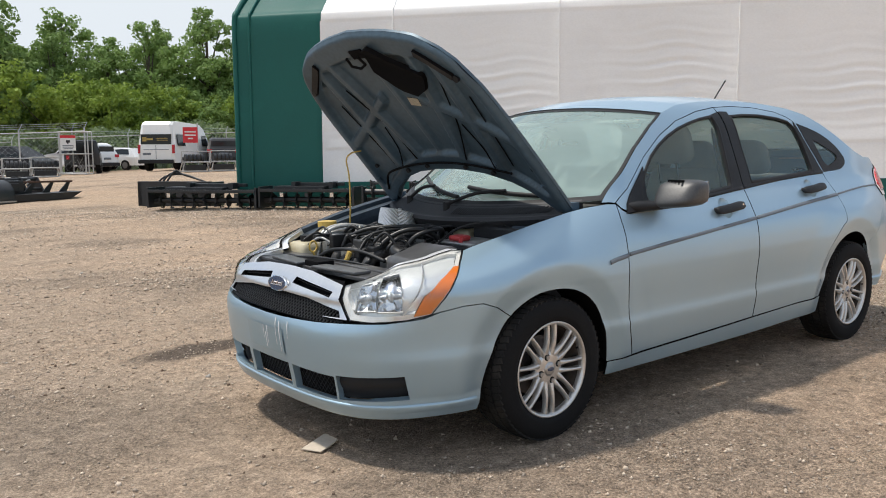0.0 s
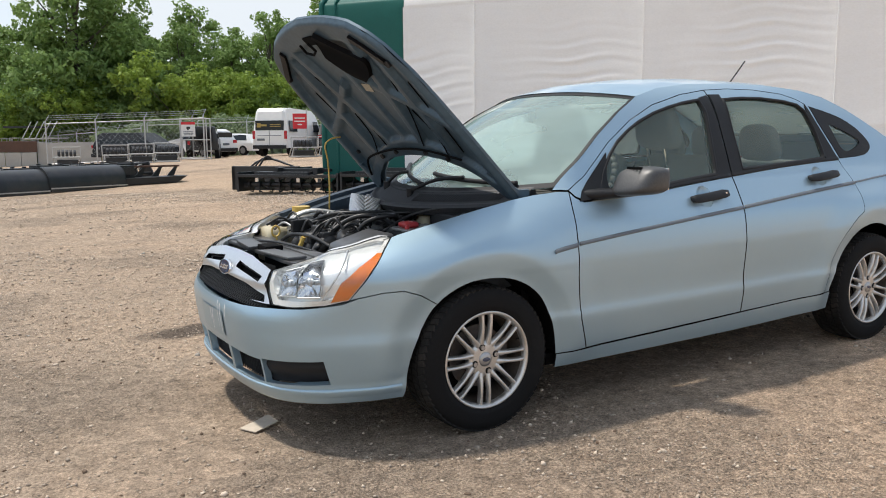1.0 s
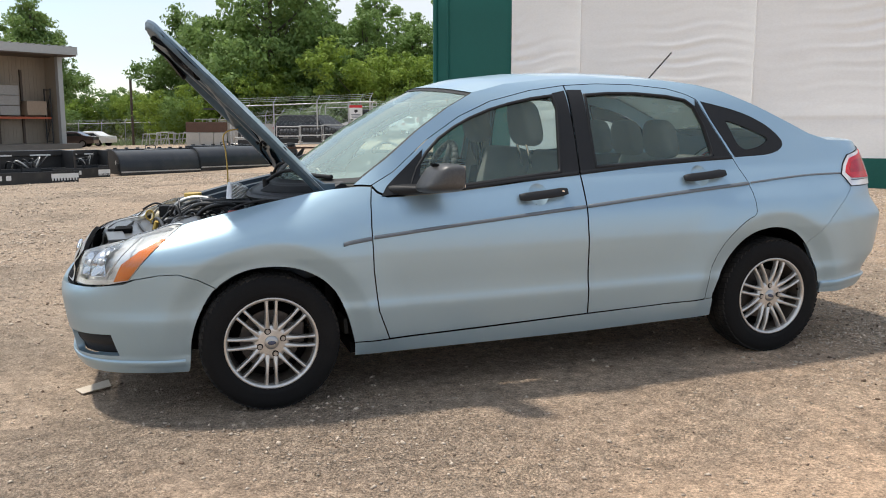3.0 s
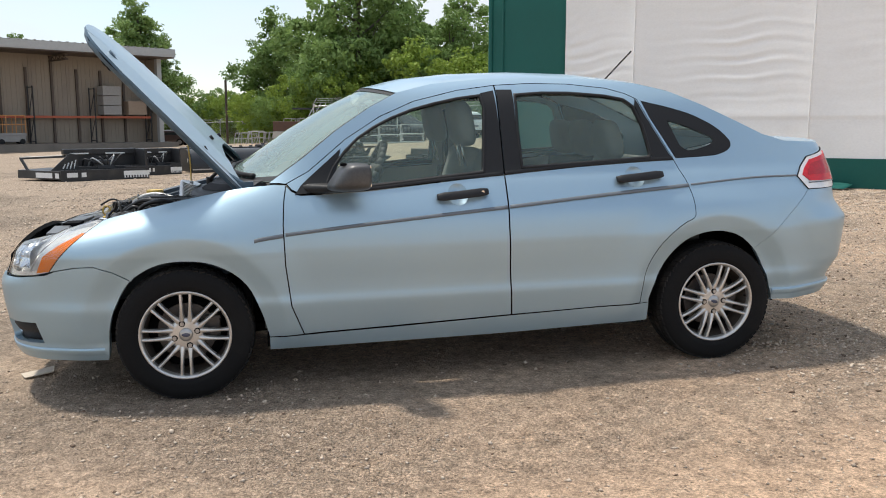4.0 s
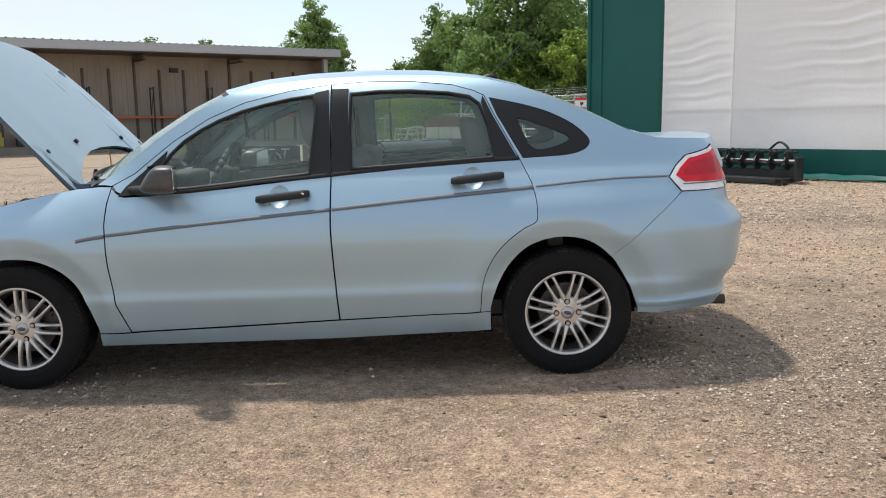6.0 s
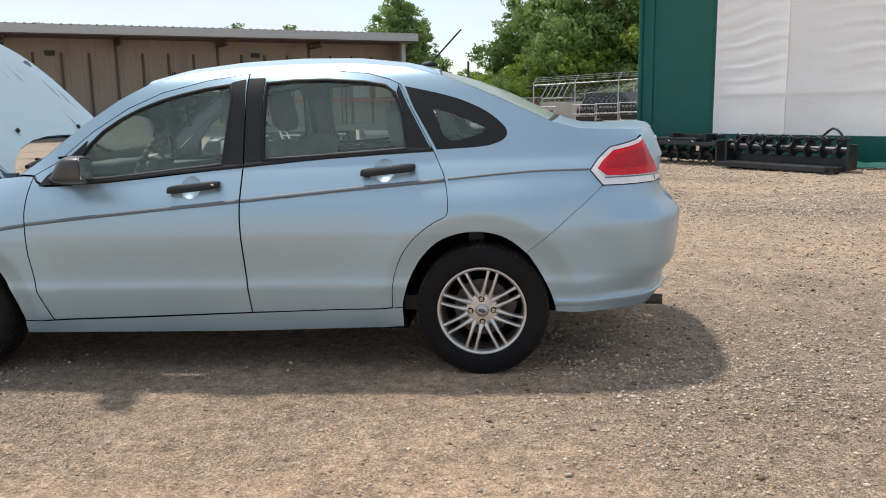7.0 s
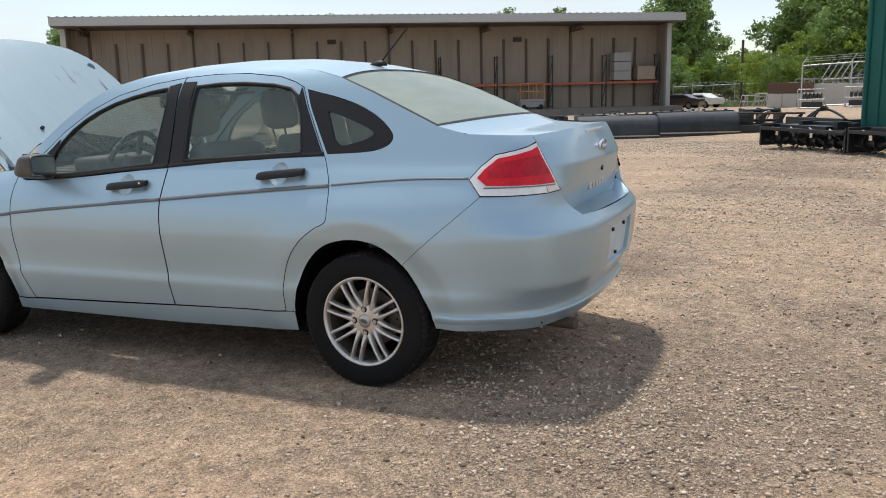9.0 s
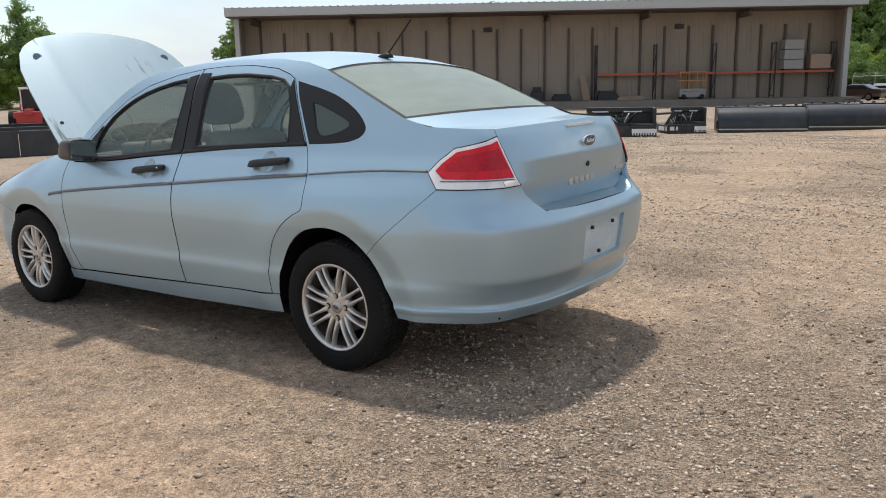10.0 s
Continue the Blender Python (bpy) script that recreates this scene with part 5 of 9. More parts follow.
    part("valve_stem", rods(((0.150, -0.080, 0.070), (0.158, -0.088, 0.074), 0.004), seg=8), GAP, rm)
    part("brake_disc", lathe("brake_disc", [(0.05, -0.005), (0.132, -0.005), (0.132, 0.012), (0.05, 0.012)], STEEL, 40, smooth=False), None, w, "rusty brake disc")
    part("brake_caliper", boxes((0.075, 0.15, -0.022, 0.05, -0.02, 0.075), bevel=0.008), STEEL, w)
    # Near-black disc puts the dark depth of the wheel into colour.
    part("wheel_back", lathe("wheel_back", [(0.0, 0.020), (0.172, 0.020), (0.185, 0.08)], GAP, 40), None, w)
    return w


wheel0 = build_wheel()
spots = [(0.0, -0.728, 0.04), (2.615, -0.728, 0.30), (0.0, 0.728, 0.3), (2.615, 0.728, 1.7)]
wheels = [wheel0] + [copy_thing(wheel0, Matrix()) for _ in range(3)]
for wo_, (x, y, turn) in zip(wheels, spots):
    wo_.name = "wheel"
    wo_.parent = car
    wo_.matrix_basis = Matrix.Translation((x, y, 0.3005)) @ Matrix.Rotation(math.pi if y > 0 else 0, 4, "Z") @ Matrix.Rotation(turn, 4, "Y")
    wo_["label"] = "silver eight-double-spoke alloy wheel with a dusty tyre"

# wheel housings and underside
for cx, x0, x1 in ((0.0, -0.36, 0.375), (2.605, 2.24, 2.97)):
    for sd in (1, -1):
        v0, f0 = [], []
        for i in range(25):
            a = math.pi * i / 24
            for yy in (-0.822, -0.50):
                x = cx + 0.370 * math.cos(a)
                v0.append((x, sd * (yy if yy > -0.6 else 0.030 - float(np.interp(x, PLAN[:, 0], PLAN[:, 1])) + 0.022 * math.cos(a) ** 2), 0.275 + (0.392 if cx < 1 else 0.412) * math.sin(a)))
        for i in range(24):
            f0.append((2 * i, 2 * i + 1, 2 * i + 3, 2 * i + 2))
        f0.append(tuple(2 * i + 1 for i in range(25)))
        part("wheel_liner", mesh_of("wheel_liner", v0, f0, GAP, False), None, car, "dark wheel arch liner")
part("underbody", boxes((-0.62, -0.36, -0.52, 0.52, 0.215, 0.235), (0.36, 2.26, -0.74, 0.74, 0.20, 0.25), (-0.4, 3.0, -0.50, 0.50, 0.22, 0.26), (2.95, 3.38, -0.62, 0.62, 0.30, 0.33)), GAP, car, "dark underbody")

# aerial
bm = bmesh.new()
base = roof_fn(0.945, 0.5)
ab = bmesh.ops.create_uvsphere(bm, u_segments=16, v_segments=8, radius=1)
for v in ab["verts"]:
    v.co = base + Vector((v.co.x * 0.055, v.co.y * 0.026, max(0, v.co.z) * 0.028 * (1 + v.co.x * 0.3)))
aer = part("aerial_foot", bm, BLACK_PL, car, "black roof aerial", True)
part("aerial_rod", rods((base + Vector((0.02, 0, 0.02)), base + Vector((0.185, 0, 0.185)), 0.0045), seg=6), BLACK_PL, aer)

# ---- hood, drawn shut and then swung open about its hinges ----
HINGE = Vector((0.30, 0, 0.952))
OPEN = Matrix.Translation(HINGE) @ Matrix.Rotation(radians(57.5), 4, "Y") @ Matrix.Translation(-HINGE)
HALF_W = lut((-0.80, 0.05), (-0.755, 0.16), (-0.735, 0.29), (-0.70, 0.42), (-0.64, 0.525), (-0.55, 0.598), (-0.42, 0.645), (-0.25, 0.668), (0.0, 0.682), (0.2, 0.692), (0.33, 0.695))


def hood_z(x, y):
    t = max(0.0, (x + 0.80) / 1.10)
    mid = 0.735 + 0.262 * t ** 0.80 - 0.02 * t
    v = min(1.0, abs(y) / 0.685)
    ridge = 0.004 * math.exp(-((abs(y) - 0.40 - 0.08 * t) / 0.06) ** 2)
    return mid - 0.046 * v ** 2.4 + ridge


def front_x(y):
    return float(np.interp(abs(y), [0.0, 0.16, 0.29, 0.42, 0.525, 0.598, 0.645], [-0.768, -0.755, -0.735, -0.70, -0.64, -0.55, -0.42]))


HOOD = [(y, front_x(y)) for y in np.linspace(-0.645, 0.645, 25)] + [(0.668, -0.25), (0.684, 0.0), (0.692, 0.2), (0.690, 0.33), (0.62, 0.295), (0.52, 0.205), (0.40, 0.135), (0.25, 0.092), (0.1, 0.075)]
HOOD += [(-y, x) for y, x in HOOD[25:][::-1]]


def on_hood(y, x, off=0.0):
    return Vector((x, y, hood_z(x, y) + off))


def swung(bm):
    bmesh.ops.transform(bm, matrix=OPEN, verts=bm.verts)
    return bm


def hood_sheet(poly, off, step, holes=(), depth=0.0, below=True):
    bm = sheet(poly, lambda y, x: on_hood(y, x, off(y, x) if callable(off) else off), step, holes)
    rim(bm, depth, Vector((0, 0, -5)) if below else Vector((0, 0, 5)))
    return swung(bm)


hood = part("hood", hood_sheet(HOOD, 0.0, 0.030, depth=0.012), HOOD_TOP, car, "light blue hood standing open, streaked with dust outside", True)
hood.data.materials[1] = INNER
HOOD_IN = inset(HOOD, 0.004)


def rib(y, x):
    """The pressed frame of the hood's inner side: deep pockets between a rim and slanting ribs."""
    hw = float(HALF_W(x))
    d_edge = min(hw - abs(y), 1.0)
    xr = 0.075 + 0.22 * min(1, abs(y) / 0.6) ** 2
    d_back = xr - x
    d_front = x - front_x(min(abs(y), 0.64))
    pocket = smoothstep(0.058, 0.074, d_edge) * smoothstep(0.10, 0.118, d_back) * smoothstep(0.12, 0.138, d_front)
    t = (x + 0.76) / 0.9
    ribs = 0.0
    for c, w in ((0.13 + 0.22 * (1 - t), 0.032), (0.44 - 0.05 * t, 0.03)):
        ribs = max(ribs, 1 - smoothstep(w * 0.75, w * 1.15, abs(abs(y) - c)))
    ribs = max(ribs, (1 - smoothstep(0.018, 0.034, abs(y))) * 0.5)
    ribs = max(ribs, 1 - smoothstep(0.018, 0.036, abs((x + 0.34) - 0.55 * (abs(y) - 0.2))) if abs(y) > 0.12 else 0)
    pocket *= 1 - 0.9 * ribs
    lip = smoothstep(0.0, 0.032, min(d_edge, d_front, d_back + 0.02))
    return -0.011 - 0.027 * lip + 0.031 * pocket


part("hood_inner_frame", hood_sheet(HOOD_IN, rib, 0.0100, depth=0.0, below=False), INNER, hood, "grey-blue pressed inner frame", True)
# sealant lines, rubber pads and latch
for sg in (1, -1):
    for run in ([(sg * 0.50, -0.36), (sg * 0.47, -0.1), (sg * 0.455, 0.05)], [(sg * 0.37, -0.45), (sg * 0.27, -0.2), (sg * 0.19, 0.0)], [(sg * 0.30, -0.20), (sg * 0.33, -0.05), (sg * 0.36, 0.06)]):
        part("sealant_line", tube_mesh("sealant_line", [OPEN @ on_hood(y, x, rib(y, x) - 0.004) for y, x in run], 0.0032, GAP, 6), None, hood)
    q = [(sg * 0.40, -0.635), (sg * 0.555, -0.50), (sg * 0.535, -0.475), (sg * 0.385, -0.605)]
    part("hood_seal", hood_sheet(q, -0.052, 0.03, depth=0.016, below=False), BLACK_PL, hood, "black foam seal", True)
    for y, x, r in ((0.56, -0.48, 0.016), (0.60, 0.05, 0.012), (0.33, 0.075, 0.013), (0.15, 0.045, 0.012), (0.49, -0.52, 0.030)):
        c = on_hood(sg * y, x, rib(sg * y, x))
        part("hood_bump_stop" if r < 0.02 else "pressed_dimple", rods((OPEN @ (c + Vector((0, 0, 0.01))), OPEN @ (c - Vector((0, 0, 0.012 if r < 0.02 else 0.003))), r), seg=14), BLACK_PL if r < 0.02 else INNER, hood)
part("cable_run", tube_mesh("cable_run", [OPEN @ on_hood(y, x, -0.045) for y, x in ((0.60, 0.20), (0.52, 0.10), (0.40, 0.06), (0.2, 0.03), (0.0, 0.02), (-0.2, 0.03), (-0.4, 0.06), (-0.46, 0.07))], 0.006, GAP, 6), None, hood, "thin black washer hose")
bm = bmesh.new()
for pts, r in (([(0.045, -0.655), (0.055, -0.61), (0.0, -0.592), (-0.055, -0.61), (-0.045, -0.655)], 0.006),):
    for a, b in zip(pts, pts[1:]):
        rod(bm, OPEN @ on_hood(*a, -0.075), OPEN @ on_hood(*b, -0.075), r, 8)
part("hood_striker", bm, GAP, hood, "dark striker loop")
part("striker_plate", hood_sheet([(-0.05, -0.675), (0.05, -0.675), (0.05, -0.63), (-0.05, -0.63)], -0.045, 0.02, depth=0.012, below=False), GAP, hood)
# torn insulation hanging from the inner side
pad = [(-0.03, -0.66), (-0.12, -0.68), (-0.18, -0.60), (-0.24, -0.56), (-0.33, -0.50), (-0.30, -0.43), (-0.22, -0.40), (-0.13, -0.43), (-0.10, -0.50), (-0.045, -0.56)]
part("insulation_pad", hood_sheet(pad, lambda y, x: -0.055 - 0.012 * math.sin(31 * x + 17 * y), 0.02, depth=0.02, below=False), GAP, hood, "torn black insulation", True)
part("hood_label", hood_sheet([(-0.15, -0.33), (-0.08, -0.34), (-0.09, -0.385), (-0.16, -0.375)], lambda y, x: -0.036, 0.03, depth=0.002, below=False), mat("paper_label", (0.45, 0.40, 0.30), rough=0.7, vary=0.3, fine=90), hood, "small faded paper label", True)
for sg in (1, -1):
    part("hood_hinge", boxes((0.25, 0.33, sg * 0.655 - 0.012, sg * 0.655 + 0.012, 0.90, 0.975)), INNER, car, "dark steel hood hinge")
    part("hinge_arm", rods(((0.31, sg * 0.655, 0.945), OPEN @ on_hood(sg * 0.63, 0.12, -0.035), 0.013), seg=6), INNER, car)
    for y, x in ((0.30, 0.02),):
        c = on_hood(sg * y, x, 0.003)
        part("washer_jet", rods((OPEN @ (c - Vector((0, 0, 0.006))), OPEN @ (c + Vector((0, 0, 0.010))), 0.012), seg=8), BLACK_PL, hood)


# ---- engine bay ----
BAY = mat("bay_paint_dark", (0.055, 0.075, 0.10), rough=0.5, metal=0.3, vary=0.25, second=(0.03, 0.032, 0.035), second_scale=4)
CREAM = mat("aged_cream_plastic", (0.52, 0.46, 0.32), rough=0.45, vary=0.12, scale=12)
YELLOW = mat("yellow_cap", (0.62, 0.42, 0.10), rough=0.5, vary=0.1)
SHIELD = mat("dimpled_aluminium", (0.60, 0.59, 0.57), rough=0.35, metal=0.85, vary=0.2, scale=20)
REDC = mat("red_plastic", (0.42, 0.03, 0.03), rough=0.5, vary=0.15)
CAST = mat("cast_aluminium", (0.42, 0.42, 0.41), rough=0.45, metal=0.7, vary=0.3, scale=18, second=(0.22, 0.20, 0.18), second_scale=12)
HOSE = mat("rubber_hose", (0.012, 0.012, 0.0125), rough=0.42, vary=0.3, scale=20, second=(0.030, 0.028, 0.027), second_at=(0.60, 0.85), second_scale=9)
ENG = mat("engine_black", (0.035, 0.035, 0.036), rough=0.5, vary=0.3, scale=12, second=(0.10, 0.095, 0.09), second_at=(0.55, 0.8), second_scale=6)
PANEL_G = mat("dusty_grey_plastic", (0.075, 0.075, 0.077), rough=0.33, vary=0.2, scale=6, second=(0.17, 0.165, 0.155), second_at=(0.5, 0.8), second_scale=3)

for sd in (1, -1):
    # fender gutter: from the crest inward, down the inner wing
    xs = np.linspace(-0.40, 0.40, 25)
    v0, f0 = [], []
    for x in xs:
        c = P(sd * X(x), float(CREST(x)) - 0.002)
        s = -1 if sd > 0 else 1
        for dy, dz in ((0.0, 0.0), (0.022, -0.008), (0.026, -0.030), (0.075, -0.034), (0.085, -0.07), (0.10, -0.40)):
            v0.append((c.x, c.y - s * dy, c.z + dz))
    for i in range(24):
        for j in range(5):
            f0.append((i * 6 + j, i * 6 + j + 1, (i + 1) * 6 + j + 1, (i + 1) * 6 + j))
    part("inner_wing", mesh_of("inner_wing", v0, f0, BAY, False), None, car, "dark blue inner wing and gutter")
    for x in np.linspace(-0.25, 0.30, 6):
        c = P(sd * X(x), float(CREST(x)) - 0.034)
        yy = c.y + (0.05 if sd > 0 else -0.05)
        part("gutter_bolt", rods(((c.x, yy, c.z - 0.002), (c.x, yy, c.z + 0.009), 0.008), seg=6), CHROME, car)
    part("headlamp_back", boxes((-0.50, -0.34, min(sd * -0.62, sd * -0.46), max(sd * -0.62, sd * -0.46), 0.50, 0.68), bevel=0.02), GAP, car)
    bm = bmesh.new()
    rod(bm, (0.16, sd * -0.52, 0.80), (0.16, sd * -0.52, 0.87), 0.095, 20, 0.075)
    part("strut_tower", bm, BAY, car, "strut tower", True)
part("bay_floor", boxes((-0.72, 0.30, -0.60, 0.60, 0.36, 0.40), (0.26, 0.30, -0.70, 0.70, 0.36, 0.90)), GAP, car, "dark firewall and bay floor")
# slam panel behind the grille
bm = boxes((-0.735, -0.60, -0.50, 0.50, 0.703, 0.720), (-0.70, -0.62, -0.36, -0.06, 0.722, 0.734), (-0.70, -0.62, 0.06, 0.36, 0.722, 0.734), (-0.62, -0.555, -0.53, 0.53, 0.70, 0.728), bevel=0.004)
for v in bm.verts:
    v.co.x += 0.26 * v.co.y ** 2
slam = part("slam_panel", bm, PANEL_G, car, "dusty grey plastic panel above the radiator")
part("hood_latch", boxes((-0.66, -0.58, -0.06, 0.06, 0.715, 0.745), bevel=0.005), GAP, car, "dark hood latch")
part("radiator_fan_shroud", boxes((-0.53, -0.44, -0.40, 0.36, 0.42, 0.70), bevel=0.01), BLACK_PL, car)
# engine
eng = part("engine_block", boxes((-0.36, 0.06, -0.16, 0.36, 0.42, 0.70), bevel=0.02), ENG, car, "dark engine with silver and black fittings")
bm = boxes((-0.30, -0.06, -0.14, 0.34, 0.70, 0.775), (-0.27, -0.10, -0.11, 0.31, 0.775, 0.80), bevel=0.015)
for k in range(6):
    rod(bm, (-0.285, -0.12 + k * 0.088, 0.77), (-0.285, -0.12 + k * 0.088, 0.787), 0.009, 6)
    rod(bm, (-0.075, -0.12 + k * 0.088, 0.77), (-0.075, -0.12 + k * 0.088, 0.787), 0.009, 6)
part("valve_cover", bm, CAST, eng, "dull silver valve cover")
part("coil_pack", boxes((-0.22, -0.15, -0.09, 0.0, 0.80, 0.83), bevel=0.006), BLACK_PL, eng)
part("oil_cap", rods(((-0.20, 0.20, 0.80), (-0.20, 0.20, 0.835), 0.032), seg=14), BLACK_PL, eng)
for k in range(4):
    y = -0.10 + k * 0.088
    part("intake_runner", tube_mesh("intake_runner", [(-0.22, y, 0.72), (-0.36, y, 0.755), (-0.44, y, 0.70), (-0.43, y, 0.56)], 0.027, ENG, 12), None, eng, "black intake runner")
part("throttle_body", rods(((-0.40, -0.20, 0.70), (-0.30, -0.20, 0.74), 0.045), seg=14), CAST, eng)
bm = bmesh.new()
rod(bm, (-0.34, 0.40, 0.74), (-0.22, 0.40, 0.76), 0.075, 20)
rod(bm, (-0.37, 0.40, 0.735), (-0.34, 0.40, 0.74), 0.055, 20)
part("alternator", bm, CAST, eng, "silver alternator", True)
for k in range(2):
    part("silver_pipe", tube_mesh("silver_pipe", [(-0.42, 0.36 + 0.03 * k, 0.70), (-0.36, 0.38 + 0.03 * k, 0.81), (-0.26, 0.36 + 0.03 * k, 0.845), (-0.15, 0.30, 0.83), (-0.06, 0.26, 0.80)], 0.010, CAST, 10), None, eng, "bright metal pipe")
# heat shield with a dimpled face
v0, f0 = [], []
for i in range(33):
    a = -2.0 + 4.0 * i / 32
    for j in range(19):
        z = 0.755 + 0.155 * j / 18
        r = 0.108 - 0.018 * (j / 18) ** 3 + 0.0035 * math.cos(i * math.pi) * math.cos(j * math.pi)
        v0.append((-0.02 - r * math.cos(a) * 0.75, 0.24 + r * 1.15 * math.sin(a), z + 0.02 * math.cos(a)))
for i in range(32):
    for j in range(18):
        f0.append((i * 19 + j, i * 19 + j + 1, (i + 1) * 19 + j + 1, (i + 1) * 19 + j))
f0.append(tuple(i * 19 + 18 for i in range(33)))
part("heat_shield", mesh_of("heat_shield", v0, f0, SHIELD, False), None, eng, "dimpled aluminium heat shield")
part("lifting_eye", rods(((-0.03, 0.20, 0.86), (-0.03, 0.20, 0.925), 0.010), seg=8), CAST, eng)
# coolant bottle
bm = boxes((-0.52, -0.35, 0.36, 0.53, 0.60, 0.775), bevel=0.035)
for v in bm.verts:
    if v.co.z > 0.70:
        v.co.x = -0.435 + (v.co.x + 0.435) * 0.75
bottle = part("coolant_bottle", bm, CREAM, car, "aged cream coolant bottle", True)
part("bottle_cap", rods(((-0.43, 0.44, 0.775), (-0.43, 0.44, 0.805), 0.032), seg=18), BLACK_PL, bottle)
neck = part("washer_neck", rods(((-0.27, 0.51, 0.72), (-0.27, 0.51, 0.83), 0.045), seg=18), CREAM, car, "cream filler neck with a yellow cap", True)
part("washer_cap", rods(((-0.27, 0.51, 0.83), (-0.27, 0.51, 0.858), 0.048), seg=18), YELLOW, neck, "yellow cap")
# air box, battery, brake fluid
bm = boxes((-0.47, -0.24, -0.52, -0.27, 0.60, 0.775), bevel=0.03)
for v in bm.verts:
    if v.co.z > 0.7:
        v.co.z += 0.045 * smoothstep(-0.47, -0.24, v.co.x)
        v.co.x = -0.35 + (v.co.x + 0.35) * 0.9
part("air_box", bm, PANEL_G, car, "dark grey air filter box", True)
part("air_duct", tube_mesh("air_duct", [(-0.36, -0.30, 0.755), (-0.36, -0.22, 0.775), (-0.30, -0.16, 0.78), (-0.25, -0.12, 0.78)], 0.030, HOSE, 14), None, car, "ribbed black air duct")
for k in range(7):
    t = k / 6
    part("duct_rib", rods(((-0.362 + 0.08 * t, -0.285 + 0.16 * t, 0.762 + 0.02 * t), (-0.358 + 0.08 * t, -0.272 + 0.16 * t, 0.764 + 0.02 * t), 0.034), seg=16), HOSE, car)
batt = part("battery", boxes((-0.16, 0.06, -0.50, -0.24, 0.66, 0.80), bevel=0.012), BLACK_PL, car, "black battery with a red terminal cover")
part("battery_top", boxes((-0.15, 0.05, -0.49, -0.25, 0.80, 0.812), bevel=0.004), CAST, batt)
part("terminal_cover", boxes((-0.13, -0.06, -0.38, -0.30, 0.812, 0.838), bevel=0.012), REDC, batt, "red terminal cover", True)
part("red_cable", tube_mesh("red_cable", [(-0.10, -0.36, 0.825), (-0.13, -0.39, 0.815), (-0.14, -0.40, 0.77), (-0.14, -0.40, 0.70)], 0.010, REDC, 8), None, batt)
fuse = part("fuse_box", boxes((0.07, 0.22, -0.56, -0.24, 0.72, 0.865), bevel=0.012), BLACK_PL, car, "black fuse box")
res = part("brake_reservoir", boxes((0.09, 0.19, -0.18, -0.06, 0.76, 0.835), bevel=0.018), CREAM, car, "pale brake fluid reservoir", True)
part("reservoir_cap", rods(((0.14, -0.12, 0.835), (0.14, -0.12, 0.865), 0.032), seg=16), BLACK_PL, res)
rnd = random.Random(5)
for pts, r in (([(-0.45, 0.10, 0.72), (-0.30, 0.05, 0.83), (-0.10, -0.05, 0.85), (0.10, -0.20, 0.86), (0.20, -0.30, 0.88)], 0.013),
               ([(-0.40, 0.30, 0.74), (-0.28, 0.15, 0.84), (-0.12, 0.0, 0.855), (0.05, 0.02, 0.84)], 0.019),
               ([(-0.45, -0.12, 0.72), (-0.32, -0.10, 0.82), (-0.22, -0.16, 0.86), (-0.12, -0.20, 0.82), (-0.10, -0.20, 0.70)], 0.022),
               ([(-0.30, -0.16, 0.74), (-0.24, -0.20, 0.83), (-0.15, -0.24, 0.86), (-0.08, -0.20, 0.84), (-0.06, -0.14, 0.76)], 0.021),
               ([(-0.20, -0.30, 0.80), (-0.05, -0.28, 0.86), (0.08, -0.36, 0.885), (0.12, -0.44, 0.86)], 0.011),
               ([(-0.42, 0.22, 0.70), (-0.34, 0.20, 0.80), (-0.20, 0.10, 0.83), (-0.05, 0.12, 0.82), (0.10, 0.16, 0.80)], 0.015),
               ([(-0.50, 0.30, 0.68), (-0.47, 0.15, 0.76), (-0.44, -0.05, 0.77), (-0.42, -0.22, 0.74)], 0.017),
               ([(-0.10, 0.42, 0.76), (0.02, 0.34, 0.86), (0.12, 0.10, 0.87), (0.18, -0.02, 0.86)], 0.010),
               ([(-0.40, -0.02, 0.75), (-0.25, 0.02, 0.81), (-0.10, 0.10, 0.815), (0.02, 0.08, 0.79)], 0.024),
               ([(-0.52, 0.50, 0.70), (-0.56, 0.35, 0.72), (-0.55, 0.15, 0.735), (-0.52, -0.10, 0.735), (-0.48, -0.28, 0.72)], 0.010)):
    part("engine_hose", tube_mesh("engine_hose", pts, r * 0.52, HOSE, 10), None, car, "black rubber hose")
for k in range(84):
    a = Vector((rnd.uniform(-0.42, 0.10), rnd.uniform(-0.18, 0.40), rnd.uniform(0.76, 0.81)))
    b = a + Vector((rnd.uniform(-0.16, 0.16), rnd.uniform(-0.20, 0.20), rnd.uniform(-0.03, 0.02)))
    m_ = (a + b) / 2 + Vector((0, 0, rnd.uniform(0.02, 0.06)))
    part("engine_cable", tube_mesh("engine_cable", [a, m_, b], rnd.uniform(0.0035, 0.009), HOSE if k % 6 else CAST, 7), None, car)
for k in range(58):
    c = Vector((rnd.uniform(-0.42, 0.12), rnd.uniform(-0.16, 0.44), rnd.uniform(0.74, 0.80)))
    w = Vector((rnd.uniform(0.015, 0.045), rnd.uniform(0.015, 0.045), rnd.uniform(0.012, 0.03)))
    part("engine_fitting", boxes((c.x - w.x, c.x + w.x, c.y - w.y, c.y + w.y, c.z - w.z, c.z + w.z), bevel=0.006), rnd.choice((ENG, BLACK_PL, CAST, HOSE, BLACK_PL)), car)
bm = bmesh.new()
